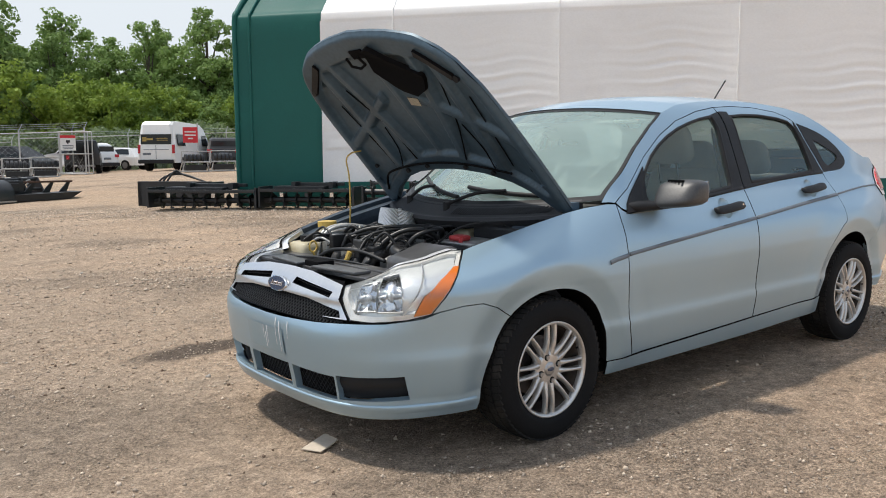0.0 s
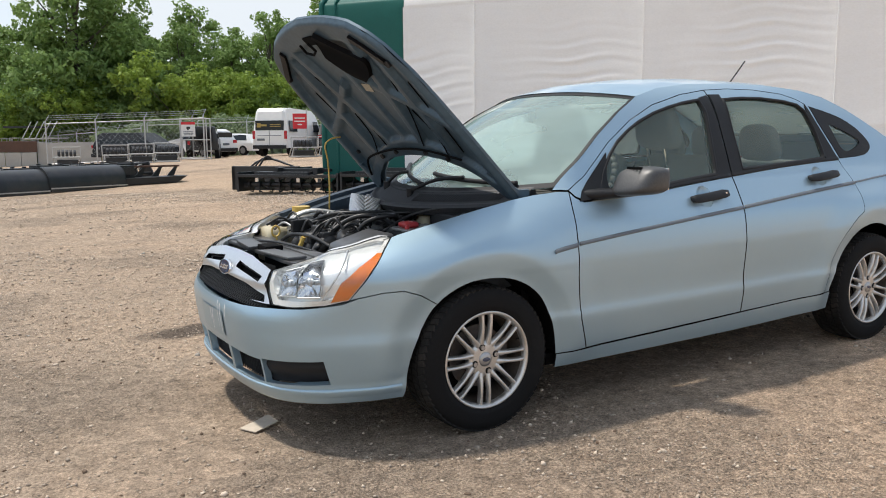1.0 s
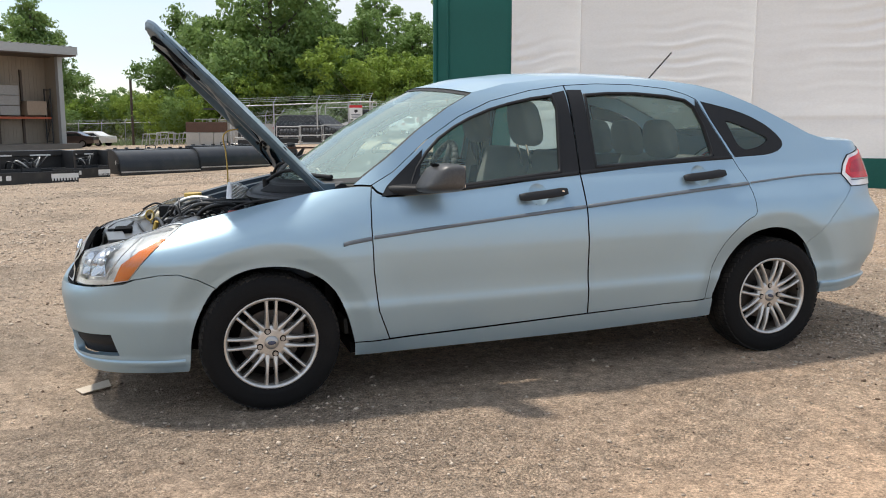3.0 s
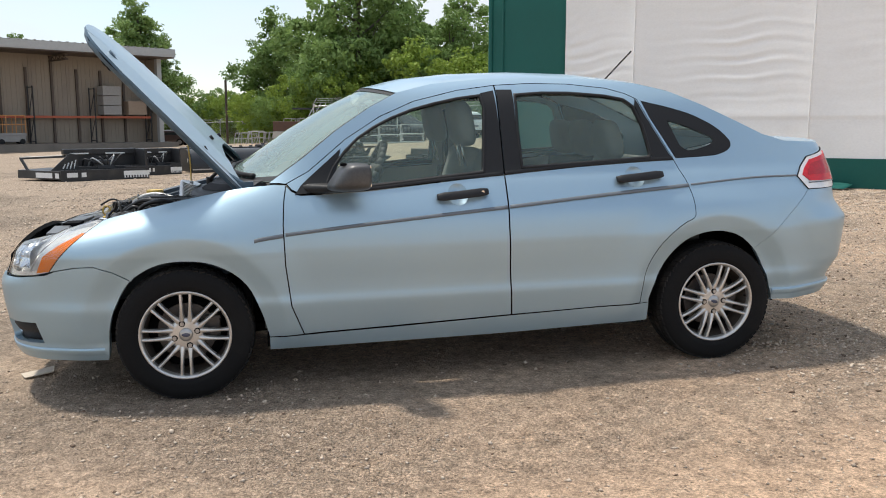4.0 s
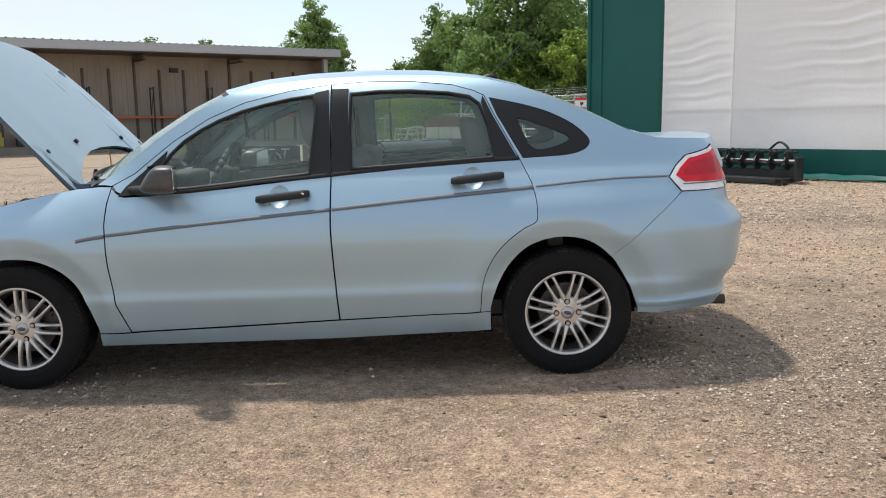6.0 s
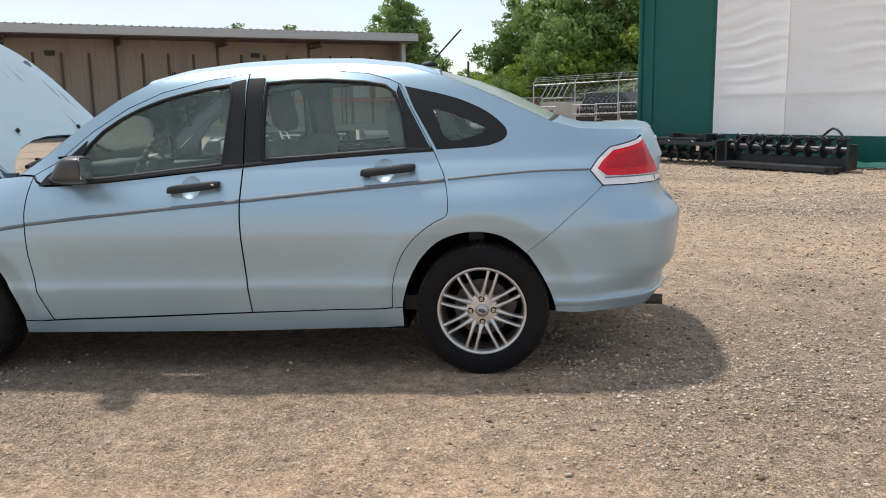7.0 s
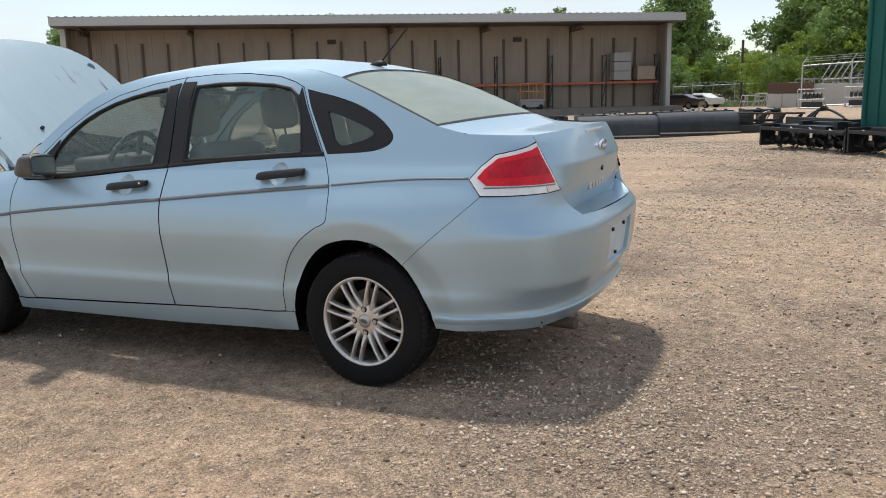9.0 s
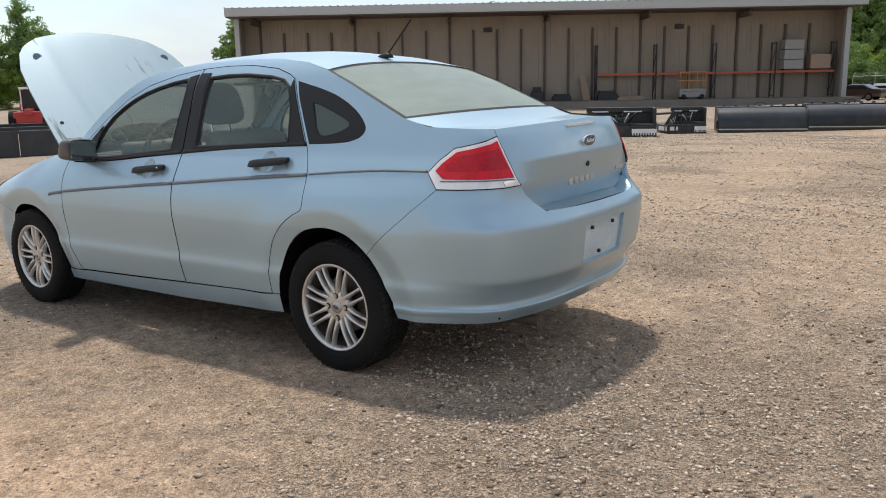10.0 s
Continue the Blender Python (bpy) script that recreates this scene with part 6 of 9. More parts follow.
for k in range(16):
    a, b = 2 * math.pi * k / 16, 2 * math.pi * (k + 1) / 16
    rod(bm, (-0.50 + 0.02 * math.cos(a), 0.26, 0.77 + 0.026 * math.sin(a)), (-0.50 + 0.02 * math.cos(b), 0.26, 0.77 + 0.026 * math.sin(b)), 0.005, 6)
rod(bm, (-0.50, 0.26, 0.744), (-0.46, 0.25, 0.62), 0.005, 6)
part("dipstick", bm, YELLOW, eng, "yellow dipstick loop")
part("dipstick_clip", rods(((-0.48, 0.02, 0.70), (-0.46, 0.0, 0.765), 0.012), seg=8), YELLOW, eng)
# prop rod
rp_ = OPEN @ on_hood(0.595, -0.075, -0.035)
part("prop_rod", tube_mesh("prop_rod", [(-0.075, 0.60, 0.82), (-0.068, 0.60, 0.95), (-0.072, 0.60, 1.08), (-0.082, 0.605, 1.165), (-0.050, 0.60, 1.20), rp_], 0.0042, YELLOW, 8), None, car, "thin bent yellow hood prop rod")

# cowl, wipers
COWL_F = lambda y: -0.015 + 0.26 * (abs(y) / 0.68) ** 2


def cowl_fn(a, b):
    b = 0.05 + 0.90 * b
    v = b * 2 - 1
    back = screen_fn(0.02, b)
    y = back.y
    x0 = COWL_F(y)
    x = x0 + (back.x - x0) * a
    z0 = 0.880 + 0.035 * v * v
    return Vector((x, y, z0 + (back.z + 0.004 - z0) * a ** 1.4 + 0.012 * math.sin(math.pi * min(1, a * 4)) * (a < 0.25)))


cowl = loft(cowl_fn, 10, 28, "cowl", GREY_PL, car, "black plastic cowl", 0.05)
for k in range(34):
    b = 0.06 + 0.36 * k / 33
    p0, p1 = cowl_fn(0.45, b), cowl_fn(0.8, b)
    part("cowl_slat", rods((p0 + Vector((0, 0, 0.004)), p1 + Vector((0, 0, 0.004)), 0.003), seg=4), GREY_PL, cowl)


def on_screen(a, b, off):
    p, q, r = screen_fn(a, b), screen_fn(min(1, a + 0.02), b), screen_fn(a, b + 0.02)
    n = (q - p).cross(r - p).normalized()
    if n.z < 0:
        n = -n
    return p + n * off


for b0, b1, a0, a1, pv in ((0.10, 0.47, 0.05, 0.15, 0.42), (0.47, 0.84, 0.06, 0.18, 0.74)):
    w = part("wiper", tube_mesh("wiper", [on_screen(a0 + (a1 - a0) * k / 6, b0 + (b1 - b0) * k / 6, 0.014) for k in range(7)], 0.011, BLACK_PL, 8), None, car, "black wiper with arm")
    piv = cowl_fn(0.75, pv + 0.06) + Vector((0, 0, 0.02))
    mid = on_screen((a0 + a1) / 2, (b0 + b1) / 2, 0.03)
    part("wiper_arm", tube_mesh("wiper_arm", [piv, piv.lerp(mid, 0.5) + Vector((0, 0, 0.02)), mid], 0.009, BLACK_PL, 8), None, w)
    part("wiper_pivot", rods((piv - Vector((0, 0, 0.03)), piv + Vector((0, 0, 0.012)), 0.018), seg=12), BLACK_PL, w)

# ---- cabin ----
part("cabin_floor", boxes((0.35, 2.75, -0.66, 0.66, 0.27, 0.34), (2.55, 2.62, -0.62, 0.62, 0.3, 0.95), (2.60, 3.0, -0.60, 0.60, 0.92, 0.98)), DASH, car, "dark carpet and parcel shelf")


def seat_block(bm, x, y, w, z0, h, lean, deep, thick):
    m = Matrix.Translation((x, y, z0)) @ Matrix.Rotation(lean, 4, "Y")
    box(bm, -thick / 2, thick / 2, -w / 2, w / 2, 0, h, 0.05, m)


def cushion(x, y, z, dx, dy, dz):
    """A rounded headrest, broader below than on top."""
    bm = bmesh.new()
    q = bmesh.ops.create_uvsphere(bm, u_segments=24, v_segments=14, radius=1.0)
    for v in q["verts"]:
        a, b, c = (math.copysign(abs(k) ** 0.6, k) for k in v.co)
        v.co = Vector((x + dx * a - 0.02 * c, y + dy * b * (0.92 - 0.12 * c), z + dz * c))
    return bm


for yy in (-0.37, 0.37):
    st = part("front_seat", boxes((0.98, 1.46, yy - 0.25, yy + 0.25, 0.40, 0.56), bevel=0.05), CLOTH, car, "grey cloth front seat", True)
    bm = bmesh.new()
    seat_block(bm, 1.42, yy, 0.48, 0.48, 0.62, 0.30, 0.1, 0.15)
    part("seat_back", bm, CLOTH, st, "", True)
    part("headrest", cushion(1.385, yy, 1.225, 0.058, 0.150, 0.118), CLOTH, st, "", True)
    part("headrest_post", rods(((1.40, yy - 0.06, 1.0), (1.37, yy - 0.06, 1.12), 0.007), ((1.40, yy + 0.06, 1.0), (1.37, yy + 0.06, 1.12), 0.007)), CHROME, st)
bench = part("rear_bench", boxes((1.95, 2.45, -0.47, 0.47, 0.40, 0.58), bevel=0.05), CLOTH, car, "grey cloth rear bench", True)
bm = bmesh.new()
seat_block(bm, 2.38, 0, 0.94, 0.52, 0.26, 0.38, 0.1, 0.14)
seat_block(bm, 2.477, 0, 1.24, 0.755, 0.27, 0.38, 0.1, 0.13)
part("bench_back", bm, CLOTH, bench, "", True)
for yy in (-0.36, 0.0, 0.36):
    part("headrest", cushion(2.20, yy, 1.125, 0.055, 0.140, 0.105), CLOTH, bench, "", True)
bm = bmesh.new()
for k in range(12):
    box(bm, 0.34, 0.78, -0.66 + k * 0.11, -0.55 + k * 0.11, 0.72, 0.955 - 0.02 * abs(k - 5.5) / 5.5)
bmesh.ops.remove_doubles(bm, verts=bm.verts, dist=0.001)
for v in bm.verts:
    if v.co.z > 0.9:
        v.co.x += -0.05 if v.co.x < 0.5 else 0.02
dash = part("dashboard", bm, DASH, car, "dark grey dashboard")
part("instrument_hood", boxes((0.62, 0.80, -0.54, -0.22, 0.93, 1.01), bevel=0.03), DASH, dash, "", True)
part("centre_console", boxes((0.7, 1.5, -0.10, 0.10, 0.34, 0.62), (0.66, 0.80, -0.14, 0.14, 0.6, 0.92), bevel=0.02), DASH, car)
bm = bmesh.new()
mw = Matrix.Translation((0.905, -0.37, 0.965)) @ Matrix.Rotation(radians(-65), 4, "Y")
for k in range(32):
    a, b = 2 * math.pi * k / 32, 2 * math.pi * (k + 1) / 32
    rod(bm, mw @ Vector((0.185 * math.cos(a), 0.185 * math.sin(a), 0)), mw @ Vector((0.185 * math.cos(b), 0.185 * math.sin(b), 0)), 0.016, 8)
for a in (0.0, 2.2, -2.2):
    rod(bm, mw @ Vector((0.04 * math.cos(a), 0.04 * math.sin(a), -0.02)), mw @ Vector((0.18 * math.cos(a), 0.18 * math.sin(a), 0)), 0.016, 8)
box(bm, -0.07, 0.07, -0.08, 0.08, -0.05, 0.01, 0.015, mw)
part("steering_wheel", bm, DASH, car, "dark steering wheel", True)
bm = boxes((0.90, 0.94, -0.12, 0.12, 1.262, 1.328), bevel=0.015)
part("rear_view_mirror", bm, BLACK_PL, car, "black rear-view mirror", True)
part("hanging_ribbon", tube_mesh("hanging_ribbon", [(0.94, 0.02, 1.30), (0.945, 0.03, 1.22), (0.95, 0.02, 1.16)], 0.010, BLACK_PL, 6), None, car)
for sd in (1, -1):
    for lo, hi, nm in ((0.56, 1.47, "door_card"), (1.58, 2.22, "door_card")):
        q = S((lo, 0.32), (hi, 0.32), (hi, 0.955 + (hi - 1.5) * 0.06), (lo + 0.08, 0.915))
        part(nm, rim(sheet(q, lambda u, v: P(sd * u, v, -0.07), 0.08), 0.0, Vector((1.3, -sd * 5, 0.7))), INTERIOR, car, "grey door trim", True)
    pil = S((1.44, 0.94), (1.60, 0.95), (1.56, 1.40), (1.46, 1.39))
    part("pillar_trim", rim(sheet(pil, lambda u, v: P(sd * u, v, -0.03), 0.06), 0.0, Vector((1.3, -sd * 5, 0.7))), INTERIOR, car, "grey pillar trim", True)
    part("seat_belt", rods((P(sd * X(1.5), 1.30, -0.06), P(sd * X(1.52), 0.5, -0.10), 0.018), seg=4), GAP, car)


def lining_fn(a, b):
    return roof_fn(0.02 + 0.96 * a, 0.03 + 0.94 * b) - Vector((0, 0, 0.03))


loft(lining_fn, 12, 10, "roof_lining", INTERIOR, car, "pale grey roof lining")
for b in (0.22, 0.78):
    p = screen_fn(0.93, b)
    part("sun_visor", boxes((p.x + 0.02, p.x + 0.20, p.y - 0.20, p.y + 0.20, p.z - 0.05, p.z - 0.03), bevel=0.006), INTERIOR, car, "grey sun visor")


# ---- tent hall ----
TENT_AT, TENT_U, TENT_IN = Vector((4.88, 12.57, 0)), Vector((0.638, -0.770, 0)), Vector((0.770, 0.638, 0))
FABRIC = mat("white_tent_fabric", (0.92, 0.915, 0.90), rough=0.55, vary=0.05, scale=0.7, fine=25, bump=0.004, bump_scale=3.0, second=(0.88, 0.87, 0.855), second_scale=0.8, stretch=(1, 1, 1.5))

# the cover lets part of the daylight through
fn_, fl_ = FABRIC.node_tree.nodes, FABRIC.node_tree.links
ft_, fx_ = fn_.new("ShaderNodeBsdfTranslucent"), fn_.new("ShaderNodeMixShader")
ft_.inputs["Color"].default_value, fx_.inputs[0].default_value = (0.9, 0.89, 0.87, 1), 0.12
fl_.new(fn_["Principled BSDF"].outputs["BSDF"], fx_.inputs[1])
fl_.new(ft_.outputs["BSDF"], fx_.inputs[2])
fl_.new(fx_.outputs["Shader"], fn_["Material Output"].inputs["Surface"])
FABRIC_G = mat("green_tent_fabric", (0.009, 0.098, 0.082), rough=0.55, spec=0.3, vary=0.1, scale=1.0, fine=40, bump=0.003, bump_scale=4.0, second=(0.011, 0.112, 0.092), second_scale=1.2)
TP = spline([(0.05, 0.0), (0.0, 0.5), (0.0, 1.5), (0.0, 2.8), (0.0, 3.68), (0.12, 3.86), (0.52, 4.2), (1.3, 4.8), (2.6, 5.5), (4.4, 6.1), (6.5, 6.4), (8.6, 6.1), (10.4, 5.5), (11.7, 4.8), (12.45, 4.15), (12.84, 3.6), (12.97, 3.2), (13.0, 2.6), (13.0, 1.5), (13.0, 0.5), (12.95, 0.0)], 10)


SEAM0, BAY = 3.27, 3.14


def fold(p, z):
    """How far the cover is pulled in or pushed out: sag between the arches, gathered creases, welded seams."""
    bay = ((p - SEAM0) / BAY) % 1.0
    near_seam = min(bay, 1 - bay) * BAY
    sag = 0.045 * math.sin(math.pi * bay) * math.sin(math.pi * min(1, z / 4.0))
    k = math.floor((p - SEAM0) / BAY)
    drift = z + 0.05 * math.sin(1.9 * p + k) + 0.035 * math.sin(4.3 * p + 2.0 * z) + 0.10 * (bay - 0.6) * math.sin(2.1 * k + 0.7)
    lines = math.sin(2 * math.pi * drift / 0.21) + 0.6 * math.sin(2 * math.pi * drift / 0.125 + 1.3 * p)
    crease = 0.0060 * lines * math.exp(-((bay - 0.62) / 0.26) ** 2) * math.exp(-((z - 2.25 - 0.35 * math.sin(1.7 * k)) / 0.62) ** 2)
    crease += 0.0007 * lines * math.exp(-((z - 2.0) / 1.2) ** 2)
    # pleats that fan out from the green edge
    edge = max(0.0, p - 1.82)
    fan = (z - 2.25) / (0.55 + 0.5 * edge)
    crease += 0.009 * math.sin(2 * math.pi * fan / 0.36) * math.exp(-edge / 0.34) * math.exp(-((z - 2.25) / 0.75) ** 2)
    ridge = 0.022 * math.exp(-(near_seam / 0.035) ** 2) + 0.010 * math.exp(-near_seam / 0.12)
    hem = 0.010 * smoothstep(1.15, 1.17, z) * (1 - smoothstep(1.17, 1.45, z)) + 0.012 * smoothstep(3.60, 3.63, z) * (1 - smoothstep(3.63, 3.9, z))
    return sag + crease - ridge - hem


def tent_shell(name, p0, p1, z_low, material, label, parent, out=0.0, z_high=99.0):
    n = max(4, int((p1 - p0) / 0.075))
    low = [(float(np.interp(z, TP[:60, 1], TP[:60, 0])), float(z)) for z in np.arange(z_low, min(z_high, 3.9) + 1e-6, 0.03)]
    pr = low + ([(d, z) for d, z in TP if (z > 3.91 and d < 6.5) or d >= 6.5] if z_high > 90 else [])
    verts, faces = [], []
    for i in range(n + 1):
        p = p0 + (p1 - p0) * i / n
        base = TENT_AT + TENT_U * p
        gz = lie(base.x, base.y) - 0.03
        for d, z in pr:
            w = fold(p, z) * (1 if p > 1.8 else 0.0) if d < 1.5 else 0.0
            q = base + TENT_IN * (d - out + w)
            verts.append((q.x, q.y, gz + z))
    m = len(pr)
    for i in range(n):
        for j in range(m - 1):
            faces.append((i * m + j, i * m + j + 1, (i + 1) * m + j + 1, (i + 1) * m + j))
    return part(name, mesh_of(name, verts, faces, material), None, parent, label)


tent = thing("tent_hall", "white fabric storage tent with a green end bay and skirt", "tent")
tent_shell("white_cover", 1.80, 24.0, 0.30, FABRIC, "white taut cover with seams and creases", tent)
tent_shell("green_bay", 0.0, 1.82, 0.0, FABRIC_G, "dark green end bay", tent, 0.004)
tent_shell("green_skirt", 1.82, 24.0, 0.0, FABRIC_G, "dark green skirt along the ground", tent, 0.012, 0.53)
# welded seams between the bays
for k in range(7):
    pts = []
    for d, z in TP[4:75:3]:
        b = TENT_AT + TENT_U * (SEAM0 + BAY * k) + TENT_IN * (d - 0.027)
        pts.append((b.x, b.y, lie(b.x, b.y) - 0.03 + max(z, 0.45)))
    part("seam", tube_mesh("seam", pts, 0.011, FABRIC, 6, 2), None, tent)
# edge rib and end wall
for pp, r in ((0.02, 0.05), (0.33, 0.025)):
    pts = []
    for d, z in TP[:110:5]:
        b = TENT_AT + TENT_U * pp + TENT_IN * (d - 0.01)
        pts.append((b.x, b.y, lie(b.x, b.y) + z))
    part("end_rib", tube_mesh("end_rib", pts, r, FABRIC_G, 8, 2), None, tent)
v0 = []
for d, z in TP:
    b = TENT_AT + TENT_U * 0.05 + TENT_IN * d
    v0.append((b.x, b.y, lie(TENT_AT.x, TENT_AT.y) - 0.05 + z))
part("end_wall", mesh_of("end_wall", v0, [tuple(range(len(v0)))], FABRIC_G, False), None, tent)

# loose green sheeting at the foot of the skirt
g_ = np.random.default_rng(8)
v0, f0 = [], []
for i in range(33):
    p = 4.1 + 3.0 * i / 32
    wide = 0.30 + 0.16 * math.sin(1.9 * p) + 0.08 * math.sin(6.1 * p)
    for j in range(7):
        t = j / 6
        q = TENT_AT + TENT_U * (p + 0.05 * math.sin(3 * t + p)) - TENT_IN * (0.03 + wide * t)
        v0.append((q.x, q.y, lie(q.x, q.y) + 0.022 + 0.05 * (1 - t) ** 2 + (0.022 * abs(math.sin(5.3 * p + 4 * t)) + 0.012 * g_.uniform()) * (1 - 0.6 * t)))
for i in range(32):
    for j in range(6):
        f0.append((i * 7 + j, i * 7 + j + 1, (i + 1) * 7 + j + 1, (i + 1) * 7 + j))
me = mesh_of("tarpaulin", v0, f0, FABRIC_G)
sh_ = new("tarpaulin", me)
sh_.modifiers.new("thickness", "SOLIDIFY").thickness = 0.004
tagged(sh_, "crumpled dark green tarpaulin lying along the tent skirt", "tarpaulin")

# ---- open-sided warehouse ----
BU, BN = Vector((-0.8214, -0.5704, 0)), Vector((0.5704, -0.8214, 0))
BLD = Vector((-9.04, 71.14, -0.60))
bld_m = Matrix(((BU.x, BN.x, 0, BLD.x), (BU.y, BN.y, 0, BLD.y), (0, 0, 1, BLD.z), (0, 0, 0, 1)))
SIDING = mat("tan_metal_siding", (0.29, 0.24, 0.185), rough=0.6, vary=0.08, scale=0.6, fine=12, second=(0.245, 0.20, 0.16), second_scale=0.7, stretch=(1, 1, 0.3))
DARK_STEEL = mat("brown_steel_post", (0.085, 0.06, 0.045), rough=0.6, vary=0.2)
ROOFING = mat("grey_roof_sheet", (0.42, 0.42, 0.41), rough=0.5, metal=0.3, vary=0.1)
CONCRETE = mat("pale_concrete", (0.42, 0.40, 0.36), rough=0.9, vary=0.15, scale=1.5, fine=20, bump=0.003)
RED_BEAM = mat("orange_rack_beam", (0.42, 0.10, 0.045), rough=0.6, vary=0.2)
BLUE_STEEL = mat("dark_rack_upright", (0.028, 0.027, 0.029), rough=0.6, vary=0.2)
barn = thing("warehouse", "long tan metal warehouse with an open-fronted shed roof", "warehouse", bld_m)
LEN, DEP, HGT = 49.1, 2.4, 7.46


def roof_at(dep):
    return HGT + 0.28 + 0.06 * dep


part("slab", boxes((-1.0, LEN + 1, -DEP - 12, 1.0, -0.6, 0.12)), mat("stained_concrete", (0.21, 0.18, 0.15), rough=0.9, vary=0.25, scale=1.2, fine=20), barn, "stained concrete slab")
bm = bmesh.new()
k = 0.0
while k < LEN:
    part("wall_panel", boxes((k + 0.006, min(k + 0.977, LEN) - 0.006, -DEP - 0.10, -DEP, 0.1, roof_at(-DEP) - 0.1), (k + 0.35, k + 0.39, -DEP, -DEP + 0.02, 0.1, roof_at(-DEP) - 0.1), (k + 0.70, k + 0.74, -DEP, -DEP + 0.02, 0.1, roof_at(-DEP) - 0.1)), SIDING, barn)
    k += 0.977
for x in (-0.2, LEN):
    part("end_wall", boxes((x, x + 0.2, -DEP - 12, -0.1, 0.1, roof_at(-DEP) - 0.1)), SIDING, barn, "tan end wall")
part("rear_block", boxes((0.1, LEN - 0.1, -DEP - 12, -DEP - 0.2, 0.1, 6.3)), SIDING, barn)
for i in range(int((LEN + 1.3) / 0.6)):
    bm = bmesh.new()
    x0 = -0.76 + i * 0.6
    for a, b, dz in ((0, 0.45, 0.0), (0.45, 0.6, 0.05)):
        vs = []
        for y in (1.55, -DEP - 12.0):
            for z in (-0.03, 0.03):
                for x in (x0 + a, x0 + b):
                    vs.append(bm.verts.new((x, y, roof_at(y) + dz + z)))
        for f in ((0, 1, 3, 2), (4, 6, 7, 5), (0, 2, 6, 4), (1, 5, 7, 3), (2, 3, 7, 6), (0, 4, 5, 1)):
            bm.faces.new([vs[q] for q in f])
    part("roof_sheet", bm, ROOFING, barn)
part("fascia", boxes((-0.76, LEN + 0.5, 1.47, 1.56, roof_at(1.5) - 0.62, roof_at(1.5) - 0.02)), ROOFING, barn, "grey eaves trim")
# The soffit's dark brown carries the shade under the eaves.
part("soffit", boxes((-0.7, LEN + 0.45, -DEP, 1.45, roof_at(0) - 0.62, roof_at(0) - 0.52)), DARK_STEEL, barn, "brown soffit, eaves shade put into its colour")
for i in range(6):
    x = 2.09 + 1.984 * (3 + 4 * i)
    bm = boxes((x - 0.12, x + 0.12, -DEP, 0.9, roof_at(0) - 1.15, roof_at(0) - 1.05), (x - 0.12, x + 0.12, -DEP, 0.9, roof_at(0) - 0.8, roof_at(0) - 0.7))
    for j in range(4):
        y = -DEP + 0.2 + j * 0.75
        rod(bm, (x, y, roof_at(0) - 1.1), (x, y + 0.38, roof_at(0) - 0.75), 0.04, 5)
        rod(bm, (x, y + 0.38, roof_at(0) - 0.75), (x, y + 0.75, roof_at(0) - 1.1), 0.04, 5)
    part("truss", bm, DARK_STEEL, barn, "steel roof truss")
for x in (-0.05, LEN):
    part("corner_post", boxes((x - 0.2, x + 0.2, -0.45, 0.0, 0, roof_at(-1) - 0.55), bevel=0.02), ROOFING, barn, "pale corner post")
k = 0
x = 2.09
while x < LEN - 0.5:
    part("wall_post", boxes((x - 0.09, x + 0.09, -DEP, -DEP + 0.16, 0.1, 7.0 if k % 4 == 3 else 6.06)), DARK_STEEL, barn, "brown steel wall post")
    x += 1.984
    k += 1
for x in (2.09 + 1.984 * 5.4, 2.09 + 1.984 * 13.4):
    part("wall_lamp", boxes((x - 0.35, x + 0.35, -DEP + 0.02, -DEP + 0.25, 5.85, 6.2), bevel=0.02), BLUE_STEEL, barn, "small dark wall lamp")

rack = thing("pallet_rack", "long pallet rack with orange beams along the warehouse wall", "rack", bld_m)
for x in (0.35, 5.2, 10.05, 14.9, 19.75):
    bm = rods(((x, -DEP + 0.35, 0.12), (x, -DEP + 0.35, 4.6), 0.06), ((x, -DEP + 1.35, 0.12), (x, -DEP + 1.35, 4.6), 0.06), seg=4)
    for z0, z1 in ((0.3, 0.3), (0.4, 2.2), (2.4, 4.2), (4.5, 4.5)):
        rod(bm, (x, -DEP + 0.35, z0), (x, -DEP + 1.35, z1), 0.035, 4)
    part("rack_upright", bm, BLUE_STEEL, rack)
for i in range(4):
    for y in (0.35, 1.35):
        part("rack_beam", boxes((0.35 + 4.85 * i + 0.06, 5.2 + 4.85 * i - 0.06, -DEP + y - 0.05, -DEP + y + 0.05, 2.12, 2.30)), RED_BEAM, rack, "orange steel beam")
CARDB = mat("cardboard", (0.34, 0.25, 0.18), rough=0.8, vary=0.15)
GREYBOX = mat("grey_crate", (0.33, 0.31, 0.29), rough=0.8, vary=0.15)


def on_barn(name, label, cat, specs, material, bevel=0.01):
    t = thing(name, label, cat, bld_m)
    for s in specs:
        part(name + "_body" if len(specs) == 1 else "box", boxes(s, bevel=bevel), material, t)
    return t


on_barn("crate_stack", "stack of grey wrapped crates on the rack", "crate", [(2.95, 4.5, -DEP + 0.3, -DEP + 1.4, 2.42, 3.15), (2.95, 4.5, -DEP + 0.3, -DEP + 1.4, 3.2, 3.95), (2.95, 4.5, -DEP + 0.3, -DEP + 1.4, 4.0, 4.75)], GREYBOX)
on_barn("carton", "brown carton on the rack", "carton", [(0.75, 2.35, -DEP + 0.3, -DEP + 1.4, 2.42, 3.55)], CARDB)
lift = thing("scissor_lift", "small lowered scissor lift with an orange guard rail", "lift", bld_m)
ORANGE = mat("lift_orange", (0.55, 0.26, 0.09), rough=0.5, vary=0.15)
